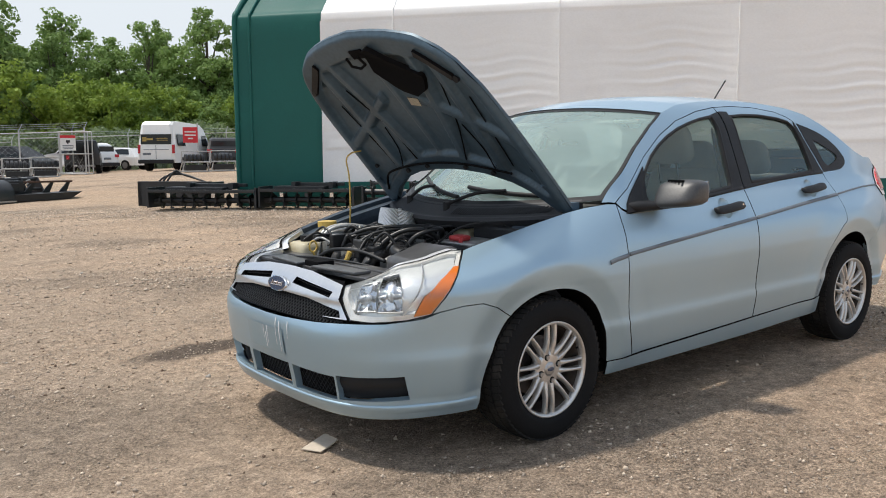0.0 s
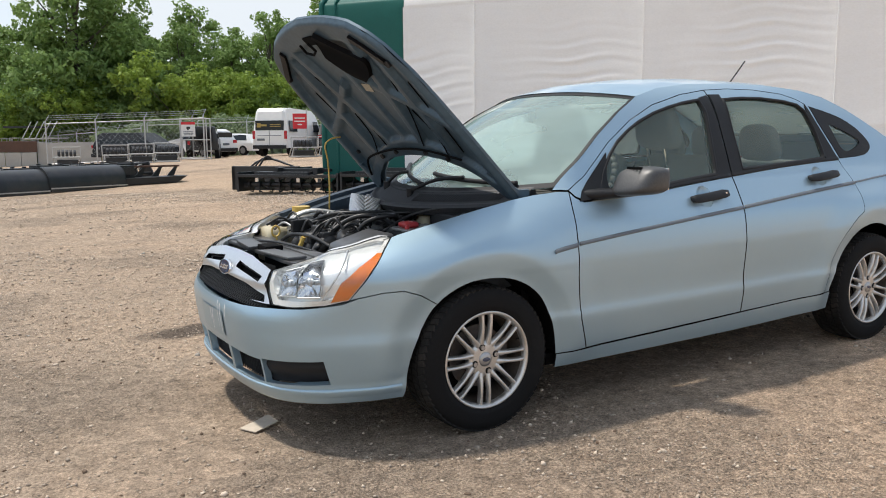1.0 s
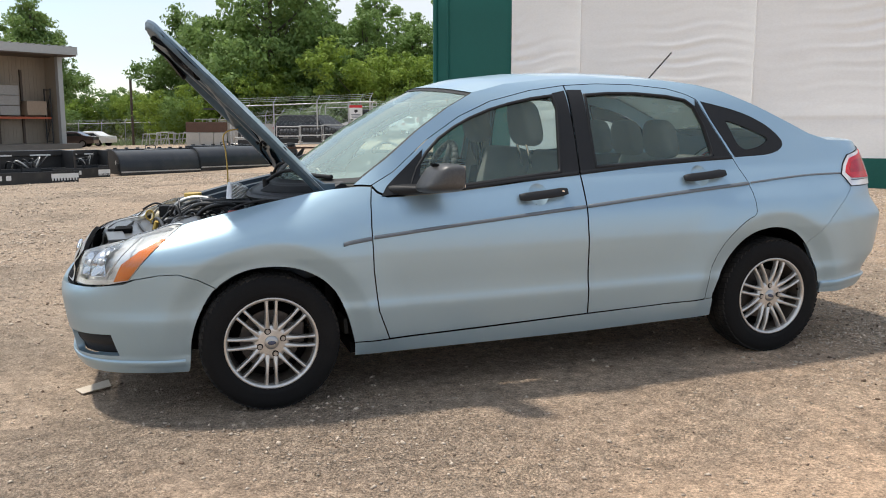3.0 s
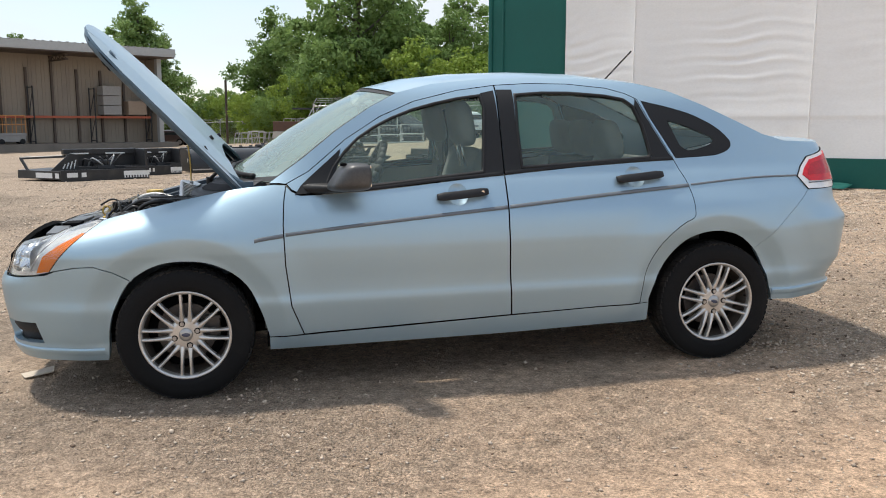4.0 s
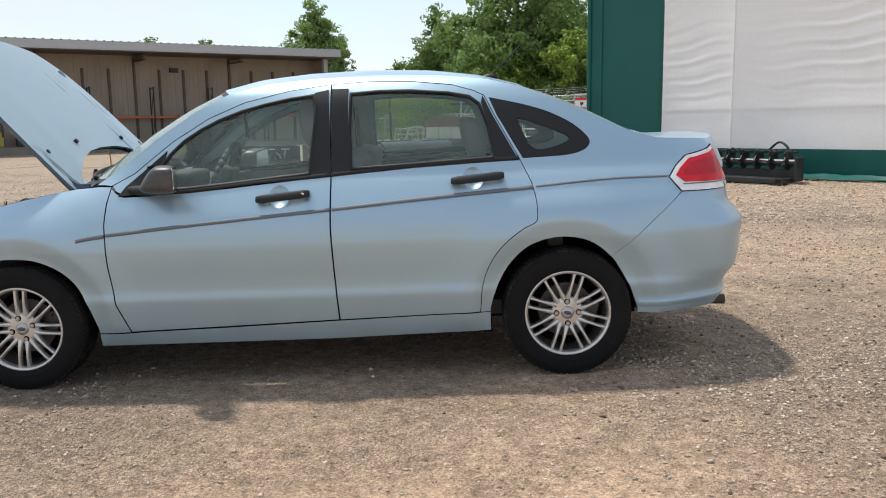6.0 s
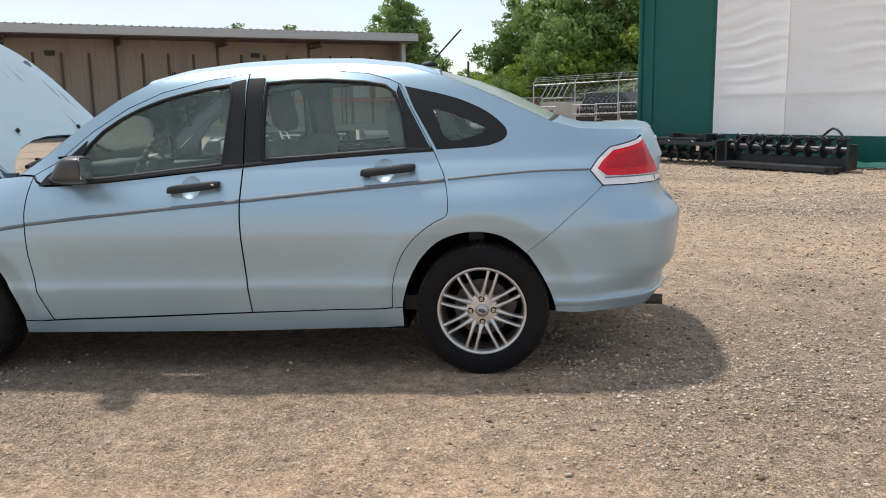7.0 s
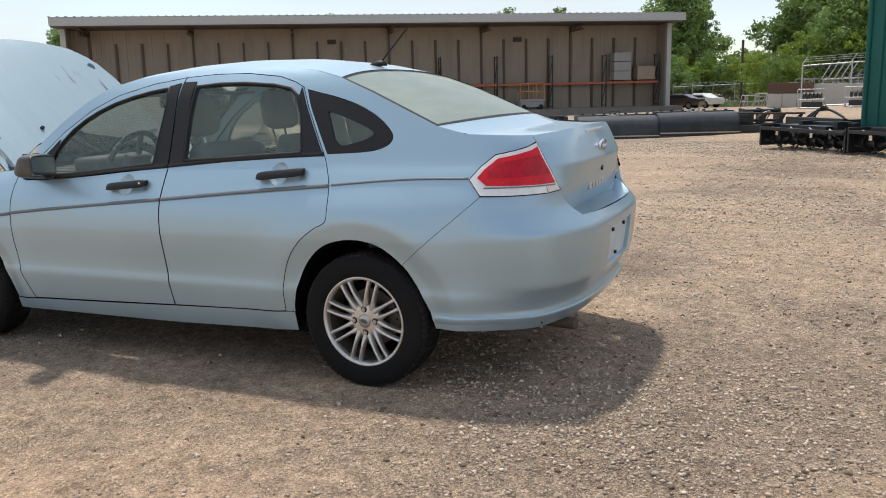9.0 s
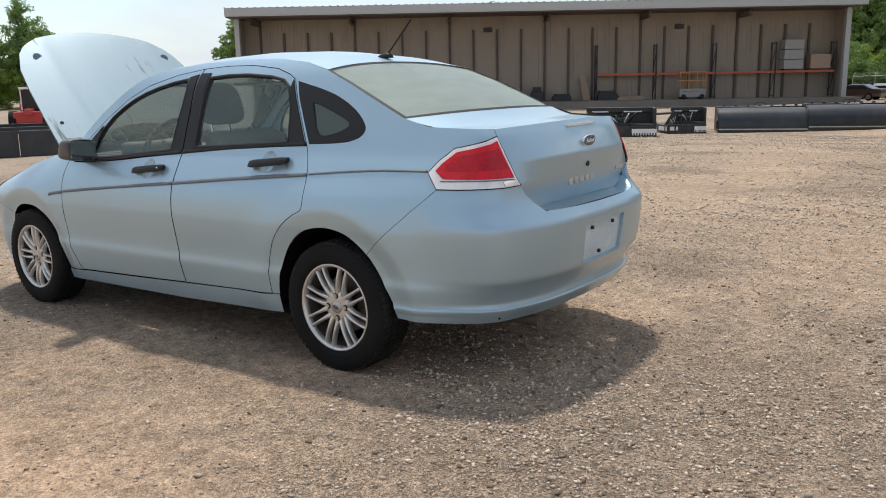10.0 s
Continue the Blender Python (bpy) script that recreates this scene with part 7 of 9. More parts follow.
part("lift_base", boxes((10.9, 13.0, -1.4, -0.6, 0.3, 0.75), (10.85, 13.05, -1.45, -0.55, 0.75, 0.95), bevel=0.03), GREYBOX, lift)
bm = bmesh.new()
for x in (10.9, 11.6, 12.3, 13.0):
    for y in (-1.4, -0.6):
        rod(bm, (x, y, 0.9), (x, y, 2.3), 0.035, 6)
for z in (1.6, 2.3):
    for y in (-1.4, -0.6):
        rod(bm, (10.9, y, z), (13.0, y, z), 0.035, 6)
    for x in (10.9, 13.0):
        rod(bm, (x, -1.4, z), (x, -0.6, z), 0.035, 6)
part("guard_rail", bm, ORANGE, lift, "orange tube guard rail")
for x in (11.2, 12.7):
    for y in (-1.4, -0.6):
        part("lift_wheel", rods(((x, y - 0.08, 0.32), (x, y + 0.08, 0.32), 0.2), seg=16), BLACK_PL, lift)
for name, label, x, w, h, d, mt in (("waste_bin", "dark waste bin by the warehouse wall", 24.2, 0.9, 1.3, 0.8, BLUE_STEEL), ("tool_chest", "dark tool chest by the wall", 21.8, 1.5, 0.7, 0.8, BLUE_STEEL), ("tool_chest", "dark chest by the wall", 18.0, 1.6, 0.9, 0.8, BLUE_STEEL), ("yellow_machine", "small yellow machine by the wall", 26.0, 1.1, 1.2, 0.9, mat("machine_yellow", (0.42, 0.31, 0.06), rough=0.6, vary=0.2)), ("timber_pile", "low pile of timber by the wall", 15.8, 2.2, 0.45, 0.9, CARDB)):
    on_barn(name, label, name.split("_")[-1], [(x, x + w, -DEP + 0.5, -DEP + 0.5 + d, 0.12, h * 0.72), (x + 0.1, x + w - 0.12, -DEP + 0.55, -DEP + 0.45 + d, h * 0.725, h)], mt, 0.03)
bm = bmesh.new()
for i in range(5):
    rod(bm, (20.2 + i * 0.12, -DEP + 0.8, 0.12), (20.6 + i * 0.1, -DEP + 0.25, 2.2), 0.06, 4)
t = thing("leaning_planks", "few planks leaning on the wall", "planks", bld_m)
part("plank", bm, CARDB, t)


# ---- attachments lying in the yard ----
BLACK_ST = mat("black_painted_steel", (0.018, 0.019, 0.021), rough=0.42, vary=0.3, scale=4, fine=60, second=(0.05, 0.047, 0.043), second_at=(0.55, 0.85), second_scale=3)
GUNMETAL = mat("grey_black_steel", (0.040, 0.043, 0.048), rough=0.38, metal=0.3, vary=0.25, scale=3, second=(0.075, 0.072, 0.066), second_at=(0.5, 0.8), second_scale=2)
GALV = mat("galvanised_tube", (0.47, 0.47, 0.46), rough=0.45, metal=0.5, vary=0.15)
STICKER = mat("white_sticker", (0.75, 0.75, 0.73), rough=0.6, vary=0.08)
RUST = mat("rusty_steel", (0.10, 0.055, 0.038), rough=0.8, vary=0.3, scale=4)


def frame_at(x, y, ux, uy, z=None):
    u = Vector((ux, uy, 0)).normalized()
    n = Vector((-u.y, u.x, 0))
    return Matrix(((u.x, n.x, 0, x), (u.y, n.y, 0, y), (0, 0, 1, lie(x, y) if z is None else z), (0, 0, 0, 1)))


def tiller(m, length, up=False):
    """A skid-steer tiller: deck, end plates, rotor with hooked tines."""
    t = thing("tiller_attachment", "black steel tiller attachment with hooked tines upturned on a base plate" if up else "black steel tiller attachment with a row of hooked tines", "tiller", m, "tillers along the tent")
    L = length / 2
    if not up:
        part("deck", boxes((-L, L, -0.25, 0.45, 0.34, 0.38), (-L, L, -0.28, -0.25, 0.345, 0.40), (-L * 0.8, L * 0.3, 0.0, 0.40, 0.38, 0.44), bevel=0.006), BLACK_ST, t, "flat black deck")
        part("hitch_frame", boxes((-L * 0.5, L * 0.6, 0.30, 0.42, 0.44, 0.50), (-L * 0.45, -L * 0.36, 0.1, 0.4, 0.40, 0.52), (L * 0.36, L * 0.45, 0.1, 0.4, 0.40, 0.52), bevel=0.006), BLACK_ST, t)
    else:
        part("base_plate", boxes((-L * 0.95, L * 0.95, -0.42, 0.05, 0.03, 0.10), (L * 0.85, L * 0.98, -0.42, -0.38, 0.0, 0.12), bevel=0.006), BLACK_ST, t, "flat steel plate")
        part("back_plate", boxes((-L, L, 0.10, 0.15, 0.08, 0.22), bevel=0.006), BLACK_ST, t)
    for x in (-L, L):
        part("end_plate", boxes((x - 0.02, x + 0.02, -0.26 if not up else -0.12, 0.36 if not up else 0.10, 0.05, 0.44 if not up else 0.42), bevel=0.006), BLACK_ST, t)
    zc = 0.19 if not up else 0.33
    part("rotor", rods(((-L, -0.02, zc), (L, -0.02, zc), 0.055), seg=12), BLACK_ST, t)
    n = int(length / 0.24)
    for i in range(n):
        x = -L + 0.18 + (length - 0.36) * i / (n - 1)
        part("tine_flange", rods(((x - 0.012, -0.02, zc), (x + 0.012, -0.02, zc), 0.12), seg=10), BLACK_ST, t)
        for a in (0.3, 1.9, 3.4, 5.0) if not up else (0.5, 1.4, 2.6):
            a += i * 0.7 if not up else 0.1 * i
            d = Vector((0, math.cos(a), math.sin(a)))
            if d.z * 0.2 + zc < 0.02:
                d.z = (0.02 - zc) / 0.2
            c = Vector((x, -0.02, zc))
            bm = rods((c + d * 0.08, c + d * 0.18, 0.016), (c + d * 0.18, c + d * 0.19 + Vector((0.07 if i % 2 else -0.07, 0, 0.02)), 0.013), seg=5)
            part("tine", bm, BLACK_ST, t)
        if up:
            bm = boxes((x - 0.05, x + 0.05, -0.02, 0.20, 0.46, 0.50), (x - 0.06, x - 0.04, -0.05, 0.22, 0.34, 0.52), bevel=0.004)
            part("tooth_holder", bm, BLACK_ST, t)
        elif i % 2:
            part("bolt_plate", boxes((x - 0.035, x + 0.035, -0.205, -0.195, 0.25, 0.33)), CHROME if i % 4 == 1 else GUNMETAL, t)
    return t


TL = TENT_AT - TENT_IN * 0.80
for p0, p1, up in ((-1.41, 0.82, False), (0.90, 2.74, False), (2.92, 5.02, True)):
    c = TL + TENT_U * ((p0 + p1) / 2) - TENT_IN * (0.12 if up else 0.0)
    tiller(frame_at(c.x, c.y, TENT_U.x, TENT_U.y), p1 - p0, up)
c = TL + TENT_U * 3.6 + TENT_IN * 0.3
t = thing("hydraulic_hose", "loop of black hydraulic hose", "hose", frame_at(c.x + 0.5, c.y - 0.5, TENT_U.x, TENT_U.y))
part("hose", tube_mesh("hose", [(0, -0.1, 0.5), (0.2, -0.15, 0.62), (0.38, -0.2, 0.5), (0.36, -0.25, 0.3)], 0.018, HOSE, 8), None, t)
hm = frame_at(4.35, 14.0, TENT_U.x, TENT_U.y)
fr = thing("hitch_plate", "flat black hitch frame with hoses behind the tillers", "frame", hm)
part("hitch_bar_frame", boxes((-0.95, 0.7, -0.3, -0.2, 0, 0.52), (-0.95, 0.7, 0.25, 0.35, 0.35, 0.47), (-0.95, -0.85, -0.3, 0.35, 0.0, 0.50), (0.6, 0.7, -0.3, 0.35, 0.0, 0.50), bevel=0.01), BLACK_ST, fr)
for k in range(3):
    part("hose", tube_mesh("hose", [(-0.6 + 0.1 * k, -0.1, 0.48), (-0.45 + 0.1 * k, 0.0, 0.62 + 0.05 * k), (-0.1, 0.05, 0.66), (0.3, 0.0, 0.55), (0.5, -0.1, 0.5)], 0.022, HOSE, 8), None, fr)


def bucket(m, length):
    """A long rolled-steel bucket lying with its back to the viewer."""
    b = thing("loader_bucket", "long dark grey steel loader bucket lying on the dirt", "bucket", m, "loader buckets")
    prof = [(-0.42, 0.02), (-0.42, 0.08), (-0.41, 0.22), (-0.36, 0.38), (-0.26, 0.50), (-0.10, 0.58), (0.08, 0.605), (0.45, 0.605)]
    verts, faces = [], []
    cur = spline(prof, 6)
    for x in (-length / 2, length / 2):
        for y, z in cur:
            verts.append((x, y, z))
    n = len(cur)
    for j in range(n - 1):
        faces.append((j, j + 1, n + j + 1, n + j))
    me = mesh_of("bucket_shell", verts, faces, GUNMETAL)
    part("bucket_shell", me, None, b, "rolled grey steel back")
    part("cutting_edge", boxes((-length / 2, length / 2, -0.46, -0.38, 0.0, 0.07), bevel=0.008), GUNMETAL, b, "worn lower edge")
    part("wear_strip", boxes((-length / 2, length / 2, -0.475, -0.455, 0.07, 0.10)), GALV, b)
    for s in (-1, 1):
        vs = [(s * length / 2 - 0.015, y, z) for y, z in cur] + [(s * length / 2 - 0.015, 0.45, 0.02)]
        vs2 = [(s * length / 2 + 0.015, y, z) for y, z in cur] + [(s * length / 2 + 0.015, 0.45, 0.02)]
        k = len(vs)
        me = mesh_of("bucket_cheek", vs + vs2, [tuple(range(k)), tuple(range(2 * k - 1, k - 1, -1))] + [(i, (i + 1) % k, k + (i + 1) % k, k + i) for i in range(k)], BLACK_ST, False)
        part("bucket_cheek", me, None, b, "flat side plate")
    part("top_lip", boxes((-length / 2, length / 2, 0.10, 0.46, 0.605, 0.63)), BLACK_ST, b)
    for k in range(7):
        part("rear_tooth", boxes((-length * 0.42 + k * length * 0.14, -length * 0.42 + k * length * 0.14 + 0.07, 0.36, 0.44, 0.63, 0.665), bevel=0.006), BLACK_ST, b)
    part("end_latch", boxes((-length / 2 - 0.05, -length / 2 - 0.012, -0.36, -0.26, 0.10, 0.30), bevel=0.01), BLACK_ST, b, "bolted latch plate")
    part("end_sticker", boxes((-length / 2 - 0.021, -length / 2 - 0.016, -0.20, -0.14, 0.26, 0.36)), STICKER, b)
    part("lift_handle", tube_mesh("lift_handle", [(-0.12, 0.2, 0.62), (-0.12, 0.2, 0.71), (0.12, 0.2, 0.71), (0.12, 0.2, 0.62)], 0.011, BLACK_ST, 6), None, b)
    part("sticker", boxes((-0.22, 0.22, 0.02, 0.11, 0.612, 0.617)), STICKER, b, "pale label strip")
    return b


bu = Vector((3.85, 1.75, 0)).normalized()
for cx, cy in ((-0.89, 18.49), (1.04, 19.36)):
    bucket(frame_at(cx, cy, bu.x, bu.y), 2.09)


def skid_frame(m, length, name, label):
    """A quick-attach frame: uprights, sloping cheeks, cross tubes and hoses."""
    t = thing(name, label, "frame", m)
    L = length / 2
    part("skid_base", boxes((-L, L, -0.4, -0.34, 0.0, 0.16), (-L, L, 0.3, 0.36, 0.0, 0.16), (-L, -L + 0.06, -0.4, 0.36, 0.0, 0.14), (L - 0.06, L, -0.4, 0.36, 0.0, 0.14), bevel=0.008), BLACK_ST, t)
    for x in (-L * 0.75, 0.0, L * 0.75):
        bm = bmesh.new()
        vs = [bm.verts.new((x + dx, y, z)) for dx in (-0.02, 0.02) for y, z in ((-0.36, 0.14), (-0.1, 0.56), (0.28, 0.58), (0.32, 0.14))]
        for f in ((0, 1, 2, 3), (7, 6, 5, 4), (0, 4, 5, 1), (1, 5, 6, 2), (2, 6, 7, 3), (3, 7, 4, 0)):
            bm.faces.new([vs[i] for i in f])
        part("cheek", bm, BLACK_ST, t)
    part("cross_tube", rods(((-L * 0.75, 0.0, 0.50), (L * 0.75, 0.0, 0.50), 0.05), ((-L * 0.75, -0.2, 0.25), (L * 0.75, -0.2, 0.25), 0.04), seg=10), BLACK_ST, t)
    for k in range(4):
        part("hose", tube_mesh("hose", [(-0.2 + 0.1 * k, -0.2, 0.3), (-0.1 + 0.08 * k, -0.3, 0.42), (0.1, -0.28, 0.5 - 0.03 * k), (0.25, -0.1, 0.45)], 0.016, HOSE if k % 2 else GALV, 6), None, t)
    for k in range(3):
        part("label_plate", boxes((-L + 0.15 + 0.3 * k, -L + 0.30 + 0.3 * k, -0.408, -0.402, 0.04, 0.12)), STICKER, t)
    return t


skid_frame(frame_at(2.55, 20.75, 0.90, 0.42), 1.3, "skid_frame", "low black attachment frame beside the buckets")
rp = frame_at(2.95, 19.95, 0.985, 0.10)
ramp = thing("loading_forks", "low black fork carriage with slanting arms", "forks", rp)
bm = bmesh.new()
vs = [bm.verts.new((x, y, z)) for y in (-0.45, 0.30) for x, z in ((-0.85, 0.0), (0.50, 0.02), (0.80, 0.20), (0.52, 0.19), (-0.85, 0.16))]
for f in ((0, 1, 2, 3, 4), (9, 8, 7, 6, 5), (0, 5, 6, 1), (1, 6, 7, 2), (2, 7, 8, 3), (3, 8, 9, 4), (4, 9, 5, 0)):
    bm.faces.new([vs[i] for i in f])
bmesh.ops.recalc_face_normals(bm, faces=bm.faces)
part("blade", bm, BLACK_ST, ramp, "wedge-shaped black blade")
for x in (-0.25, 0.20, 0.62):
    bm = bmesh.new()
    vs = [bm.verts.new((x + dx, y, z)) for y in (0.10, 0.14) for dx, z in ((-0.22, 0.17), (-0.02, 0.17), (0.10, 0.44), (0.02, 0.44))]
    for f in ((0, 1, 2, 3), (7, 6, 5, 4), (0, 4, 5, 1), (1, 5, 6, 2), (2, 6, 7, 3), (3, 7, 4, 0)):
        bm.faces.new([vs[i] for i in f])
    part("arm", bm, BLACK_ST, ramp, "slanting flat gusset")
part("top_bar", boxes((-0.55, 0.76, 0.06, 0.18, 0.43, 0.48), bevel=0.008), RUST, ramp, "rusty top bar")
part("hitch_block", boxes((-0.95, -0.50, -0.10, 0.30, 0.14, 0.50), (-0.90, -0.62, -0.16, -0.10, 0.22, 0.44), bevel=0.02), BLACK_ST, ramp, "black hitch block")


def brush_cutter(m):
    """A skid-steer brush cutter: a flat five-sided deck, hitch wall, slotted cheek, hoses and a toothed end plate."""
    t = thing("brush_cutter", "black skid-steer brush cutter with white warning stickers", "brush cutter", m, "brush cutters in a row")
    plan = [(0.0, 0.0), (1.85, 0.0), (1.85, 1.75), (0.15, 1.95), (-0.62, 1.35)]
    bm = bmesh.new()
    lo = [bm.verts.new((x, y, 0.04)) for x, y in plan]
    hi = [bm.verts.new((x, y, 0.22)) for x, y in plan]
    bm.faces.new(hi)
    bm.faces.new(lo[::-1])
    for i in range(5):
        bm.faces.new((lo[i], lo[(i + 1) % 5], hi[(i + 1) % 5], hi[i]))
    part("cutter_deck", bm, BLACK_ST, t, "flat black deck")
    part("front_lip", boxes((-0.02, 1.87, -0.03, 0.02, 0.0, 0.25), bevel=0.008), BLACK_ST, t)
    wall = part("hitch_wall", boxes((0.30, 1.85, 0.78, 0.84, 0.22, 0.56), (0.22, 1.86, 0.70, 0.92, 0.56, 0.68), (0.30, 1.85, 0.45, 0.55, 0.22, 0.30), bevel=0.01), BLACK_ST, t, "upright hitch wall with a top rail")
    for x0, x1 in ((0.36, 0.75), (1.12, 1.55)):
        part("wall_sticker", boxes((x0, x1, 0.690, 0.696, 0.565, 0.595)), STICKER, wall)
    bm = bmesh.new()
    vs = [bm.verts.new((x, y, z)) for y in (0.46, 0.50) for x, z in ((-0.12, 0.22), (0.46, 0.22), (0.46, 0.56), (0.30, 0.60))]
    for f in ((0, 1, 2, 3), (7, 6, 5, 4), (0, 4, 5, 1), (1, 5, 6, 2), (2, 6, 7, 3), (3, 7, 4, 0)):
        bm.faces.new([vs[i] for i in f])
    cheek = part("slotted_cheek", bm, BLACK_ST, t, "slanting cheek with pale slots")
    for k in range(4):
        part("slot", rods(((0.14 + 0.075 * k, 0.455, 0.26), (0.19 + 0.075 * k, 0.455, 0.36 + 0.03 * k), 0.013), seg=4), STICKER, cheek)
    end = part("end_plate", boxes((1.80, 1.86, 0.02, 1.05, 0.08, 0.68), (1.35, 1.86, 0.0, 0.04, 0.10, 0.30), bevel=0.01), BLACK_ST, t, "black end plate")
    bm = boxes((1.30, 1.87, -0.040, -0.034, 0.10, 0.20))
    for k in range(9):
        box(bm, 1.31 + 0.062 * k, 1.34 + 0.062 * k, -0.040, -0.034, 0.05, 0.10)
    for k in range(12):
        box(bm, 1.872, 1.878, 0.02 + 0.08 * k, 0.07 + 0.08 * k, 0.06, 0.12)
    box(bm, 1.872, 1.878, 0.0, 1.0, 0.12, 0.22)
    part("tooth_guard", bm, STICKER, end, "white toothed guard strip")
    part("plate_print", boxes((1.872, 1.878, 0.30, 0.80, 0.38, 0.46), (1.872, 1.878, 0.86, 0.96, 0.38, 0.46)), STICKER, end, "pale print as plain bars")
    for x0, x1 in ((0.10, 0.32), (0.40, 0.50)):
        part("deck_sticker", boxes((x0, x1, -0.040, -0.034, 0.09, 0.19)), STICKER, t)
    u = Vector((-0.62, 1.35, 0)).normalized()
    mm = Matrix(((u.x, -u.y, 0, 0), (u.y, u.x, 0, 0), (0, 0, 1, 0), (0, 0, 0, 1)))
    bm = bmesh.new()
    box(bm, 0.30, 0.85, 0.006, 0.014, 0.07, 0.18, 0, mm)
    box(bm, 0.08, 0.2, 0.006, 0.014, 0.07, 0.18, 0, mm)
    part("deck_sticker", bm, STICKER, t, "long white warning strip")
    part("motor", boxes((0.85, 1.25, 0.40, 0.74, 0.22, 0.44), bevel=0.03), GUNMETAL, t)
    for k in range(6):
        part("hose", tube_mesh("hose", [(0.62 + 0.12 * k, 0.72, 0.30), (0.60 + 0.16 * k, 0.45, 0.46 + 0.02 * k), (0.90 + 0.06 * k, 0.40, 0.34), (1.0 + 0.05 * k, 0.55, 0.28)], 0.018, GALV if k in (1, 4) else HOSE, 6), None, t)
    part("push_bar", rods(((-0.55, 1.30, 0.48), (0.30, 0.85, 0.52), 0.03), ((-0.55, 1.30, 0.48), (-0.45, 1.10, 0.20), 0.035), ((-0.30, 1.70, 0.48), (-0.55, 1.30, 0.48), 0.03), seg=6), BLACK_ST, t)
    return t


cutter = brush_cutter(frame_at(-4.11, 14.69, 0.90, 0.43))
copy_thing(cutter, frame_at(-2.75, 17.05, 0.90, 0.43) @ Matrix.Diagonal((0.5, 0.8, 0.95, 1)))

# grey bucket west of the car
lb = frame_at(-14.5, 6.55, 0.92, 1.73)
gb = thing("grey_bucket", "dark grey steel bucket with a black top rail", "bucket", lb)
part("bucket_face", boxes((-2.2, 0.0, -0.10, 0.5, 0.0, 0.62), (0.02, 0.95, -0.08, 0.5, 0.0, 0.60), bevel=0.02), GUNMETAL, gb, "flat grey faces")
part("top_rail", boxes((-2.2, 0.95, -0.05, 0.06, 0.62, 0.70), (-2.2, 0.95, 0.40, 0.5, 0.66, 0.76), bevel=0.01), BLACK_ST, gb)
part("hook", rods(((0.9, 0.2, 0.6), (1.1, 0.2, 0.82), 0.03), ((-0.6, 0.4, 0.7), (-0.4, 0.4, 0.82), 0.03), seg=6), BLACK_ST, gb)


# ---- parked vehicles ----
def far_car(name, label, m, prof, width, paint, windows, wheels, wheel_r=0.34, rear_glass=None, lights=None, group="vehicles in the yard"):
    """A parked vehicle seen from afar: profile points (x forward from its tail, z), a waist that narrows to the roof."""
    c = thing(name, label, "car" if "van" not in name else "van", m, group)
    zs = [z for x, z in prof]
    top = max(zs)
    cur = prof

    def half(z):
        return width / 2 * (1 - 0.16 * smoothstep(top * 0.55, top, z)) * (1 - 0.06 * (1 - smoothstep(0.2, 0.5, z)))
    n = len(cur)
    bm = bmesh.new()
    rows = []
    for f in (-1.0, -0.82, 0.82, 1.0):
        k = 0.03 if abs(f) == 1 else 0.0
        cx = sum(x for x, z in cur) / n
        rows.append([bm.verts.new((cx + (x - cx) * (1 - k), f * half(z), z - (k * 1.2 if z > top * 0.9 else 0))) for x, z in cur])
    for a, b in zip(rows, rows[1:]):
        for i in range(n):
            bm.faces.new((a[i], a[(i + 1) % n], b[(i + 1) % n], b[i]))
    bm.faces.new(rows[0][::-1])
    bm.faces.new(rows[-1])
    bmesh.ops.recalc_face_normals(bm, faces=bm.faces)
    part("body", bm, paint, c, "", False)
    for s in (-1, 1):
        for poly in windows:
            bm = bmesh.new()
            bm.faces.new([bm.verts.new((x, s * (half(z) + 0.012) * (0.985 if z > top * 0.9 else 1), z)) for x, z in poly])
            r = bmesh.ops.extrude_face_region(bm, geom=list(bm.faces))
            for v in [g for g in r["geom"] if isinstance(g, bmesh.types.BMVert)]:
                v.co.y -= s * 0.03
            bmesh.ops.recalc_face_normals(bm, faces=bm.faces)
            part("window", bm, DARK_GLASS, c, "dark glass")
    for x in wheels:
        for s in (-1, 1):
            w = part("wheel", rods(((x, s * (width / 2 - 0.22), wheel_r), (x, s * (width / 2 + 0.01), wheel_r), wheel_r), seg=20), RUBBER, c)
            part("wheel_disc", rods(((x, s * (width / 2), wheel_r), (x, s * (width / 2 + 0.025), wheel_r), wheel_r * 0.62), seg=16), DISC_GREY, w)
    for nm, lo, hi, mt in rear_glass or ():
        part(nm, boxes((lo[0], hi[0], lo[1], hi[1], lo[2], hi[2]), bevel=0.01), mt, c)
    return c


DISC_GREY = mat("dull_wheel_disc", (0.16, 0.16, 0.16), rough=0.5, metal=0.4, vary=0.2)
DARK_GLASS = mat("dark_vehicle_glass", (0.018, 0.022, 0.024), rough=0.12, spec=0.3, vary=0.1)
WHITE_P = mat("white_vehicle_paint", (0.78, 0.78, 0.76), rough=0.3, vary=0.04, coat=0.5)
BLACK_P = mat("black_vehicle_paint", (0.012, 0.0125, 0.014), rough=0.35, vary=0.1, coat=0.25)
CHAR_P = mat("charcoal_vehicle_paint", (0.02, 0.022, 0.025), rough=0.45, spec=0.25, vary=0.1)
BROWN_P = mat("dark_brown_paint", (0.05, 0.032, 0.03), rough=0.3, vary=0.1, coat=0.6)
DARK_RED = mat("tail_red", (0.45, 0.02, 0.03), rough=0.2, vary=0.1)
GOLD = mat("ochre_print", (0.42, 0.30, 0.08), rough=0.5, vary=0.15)


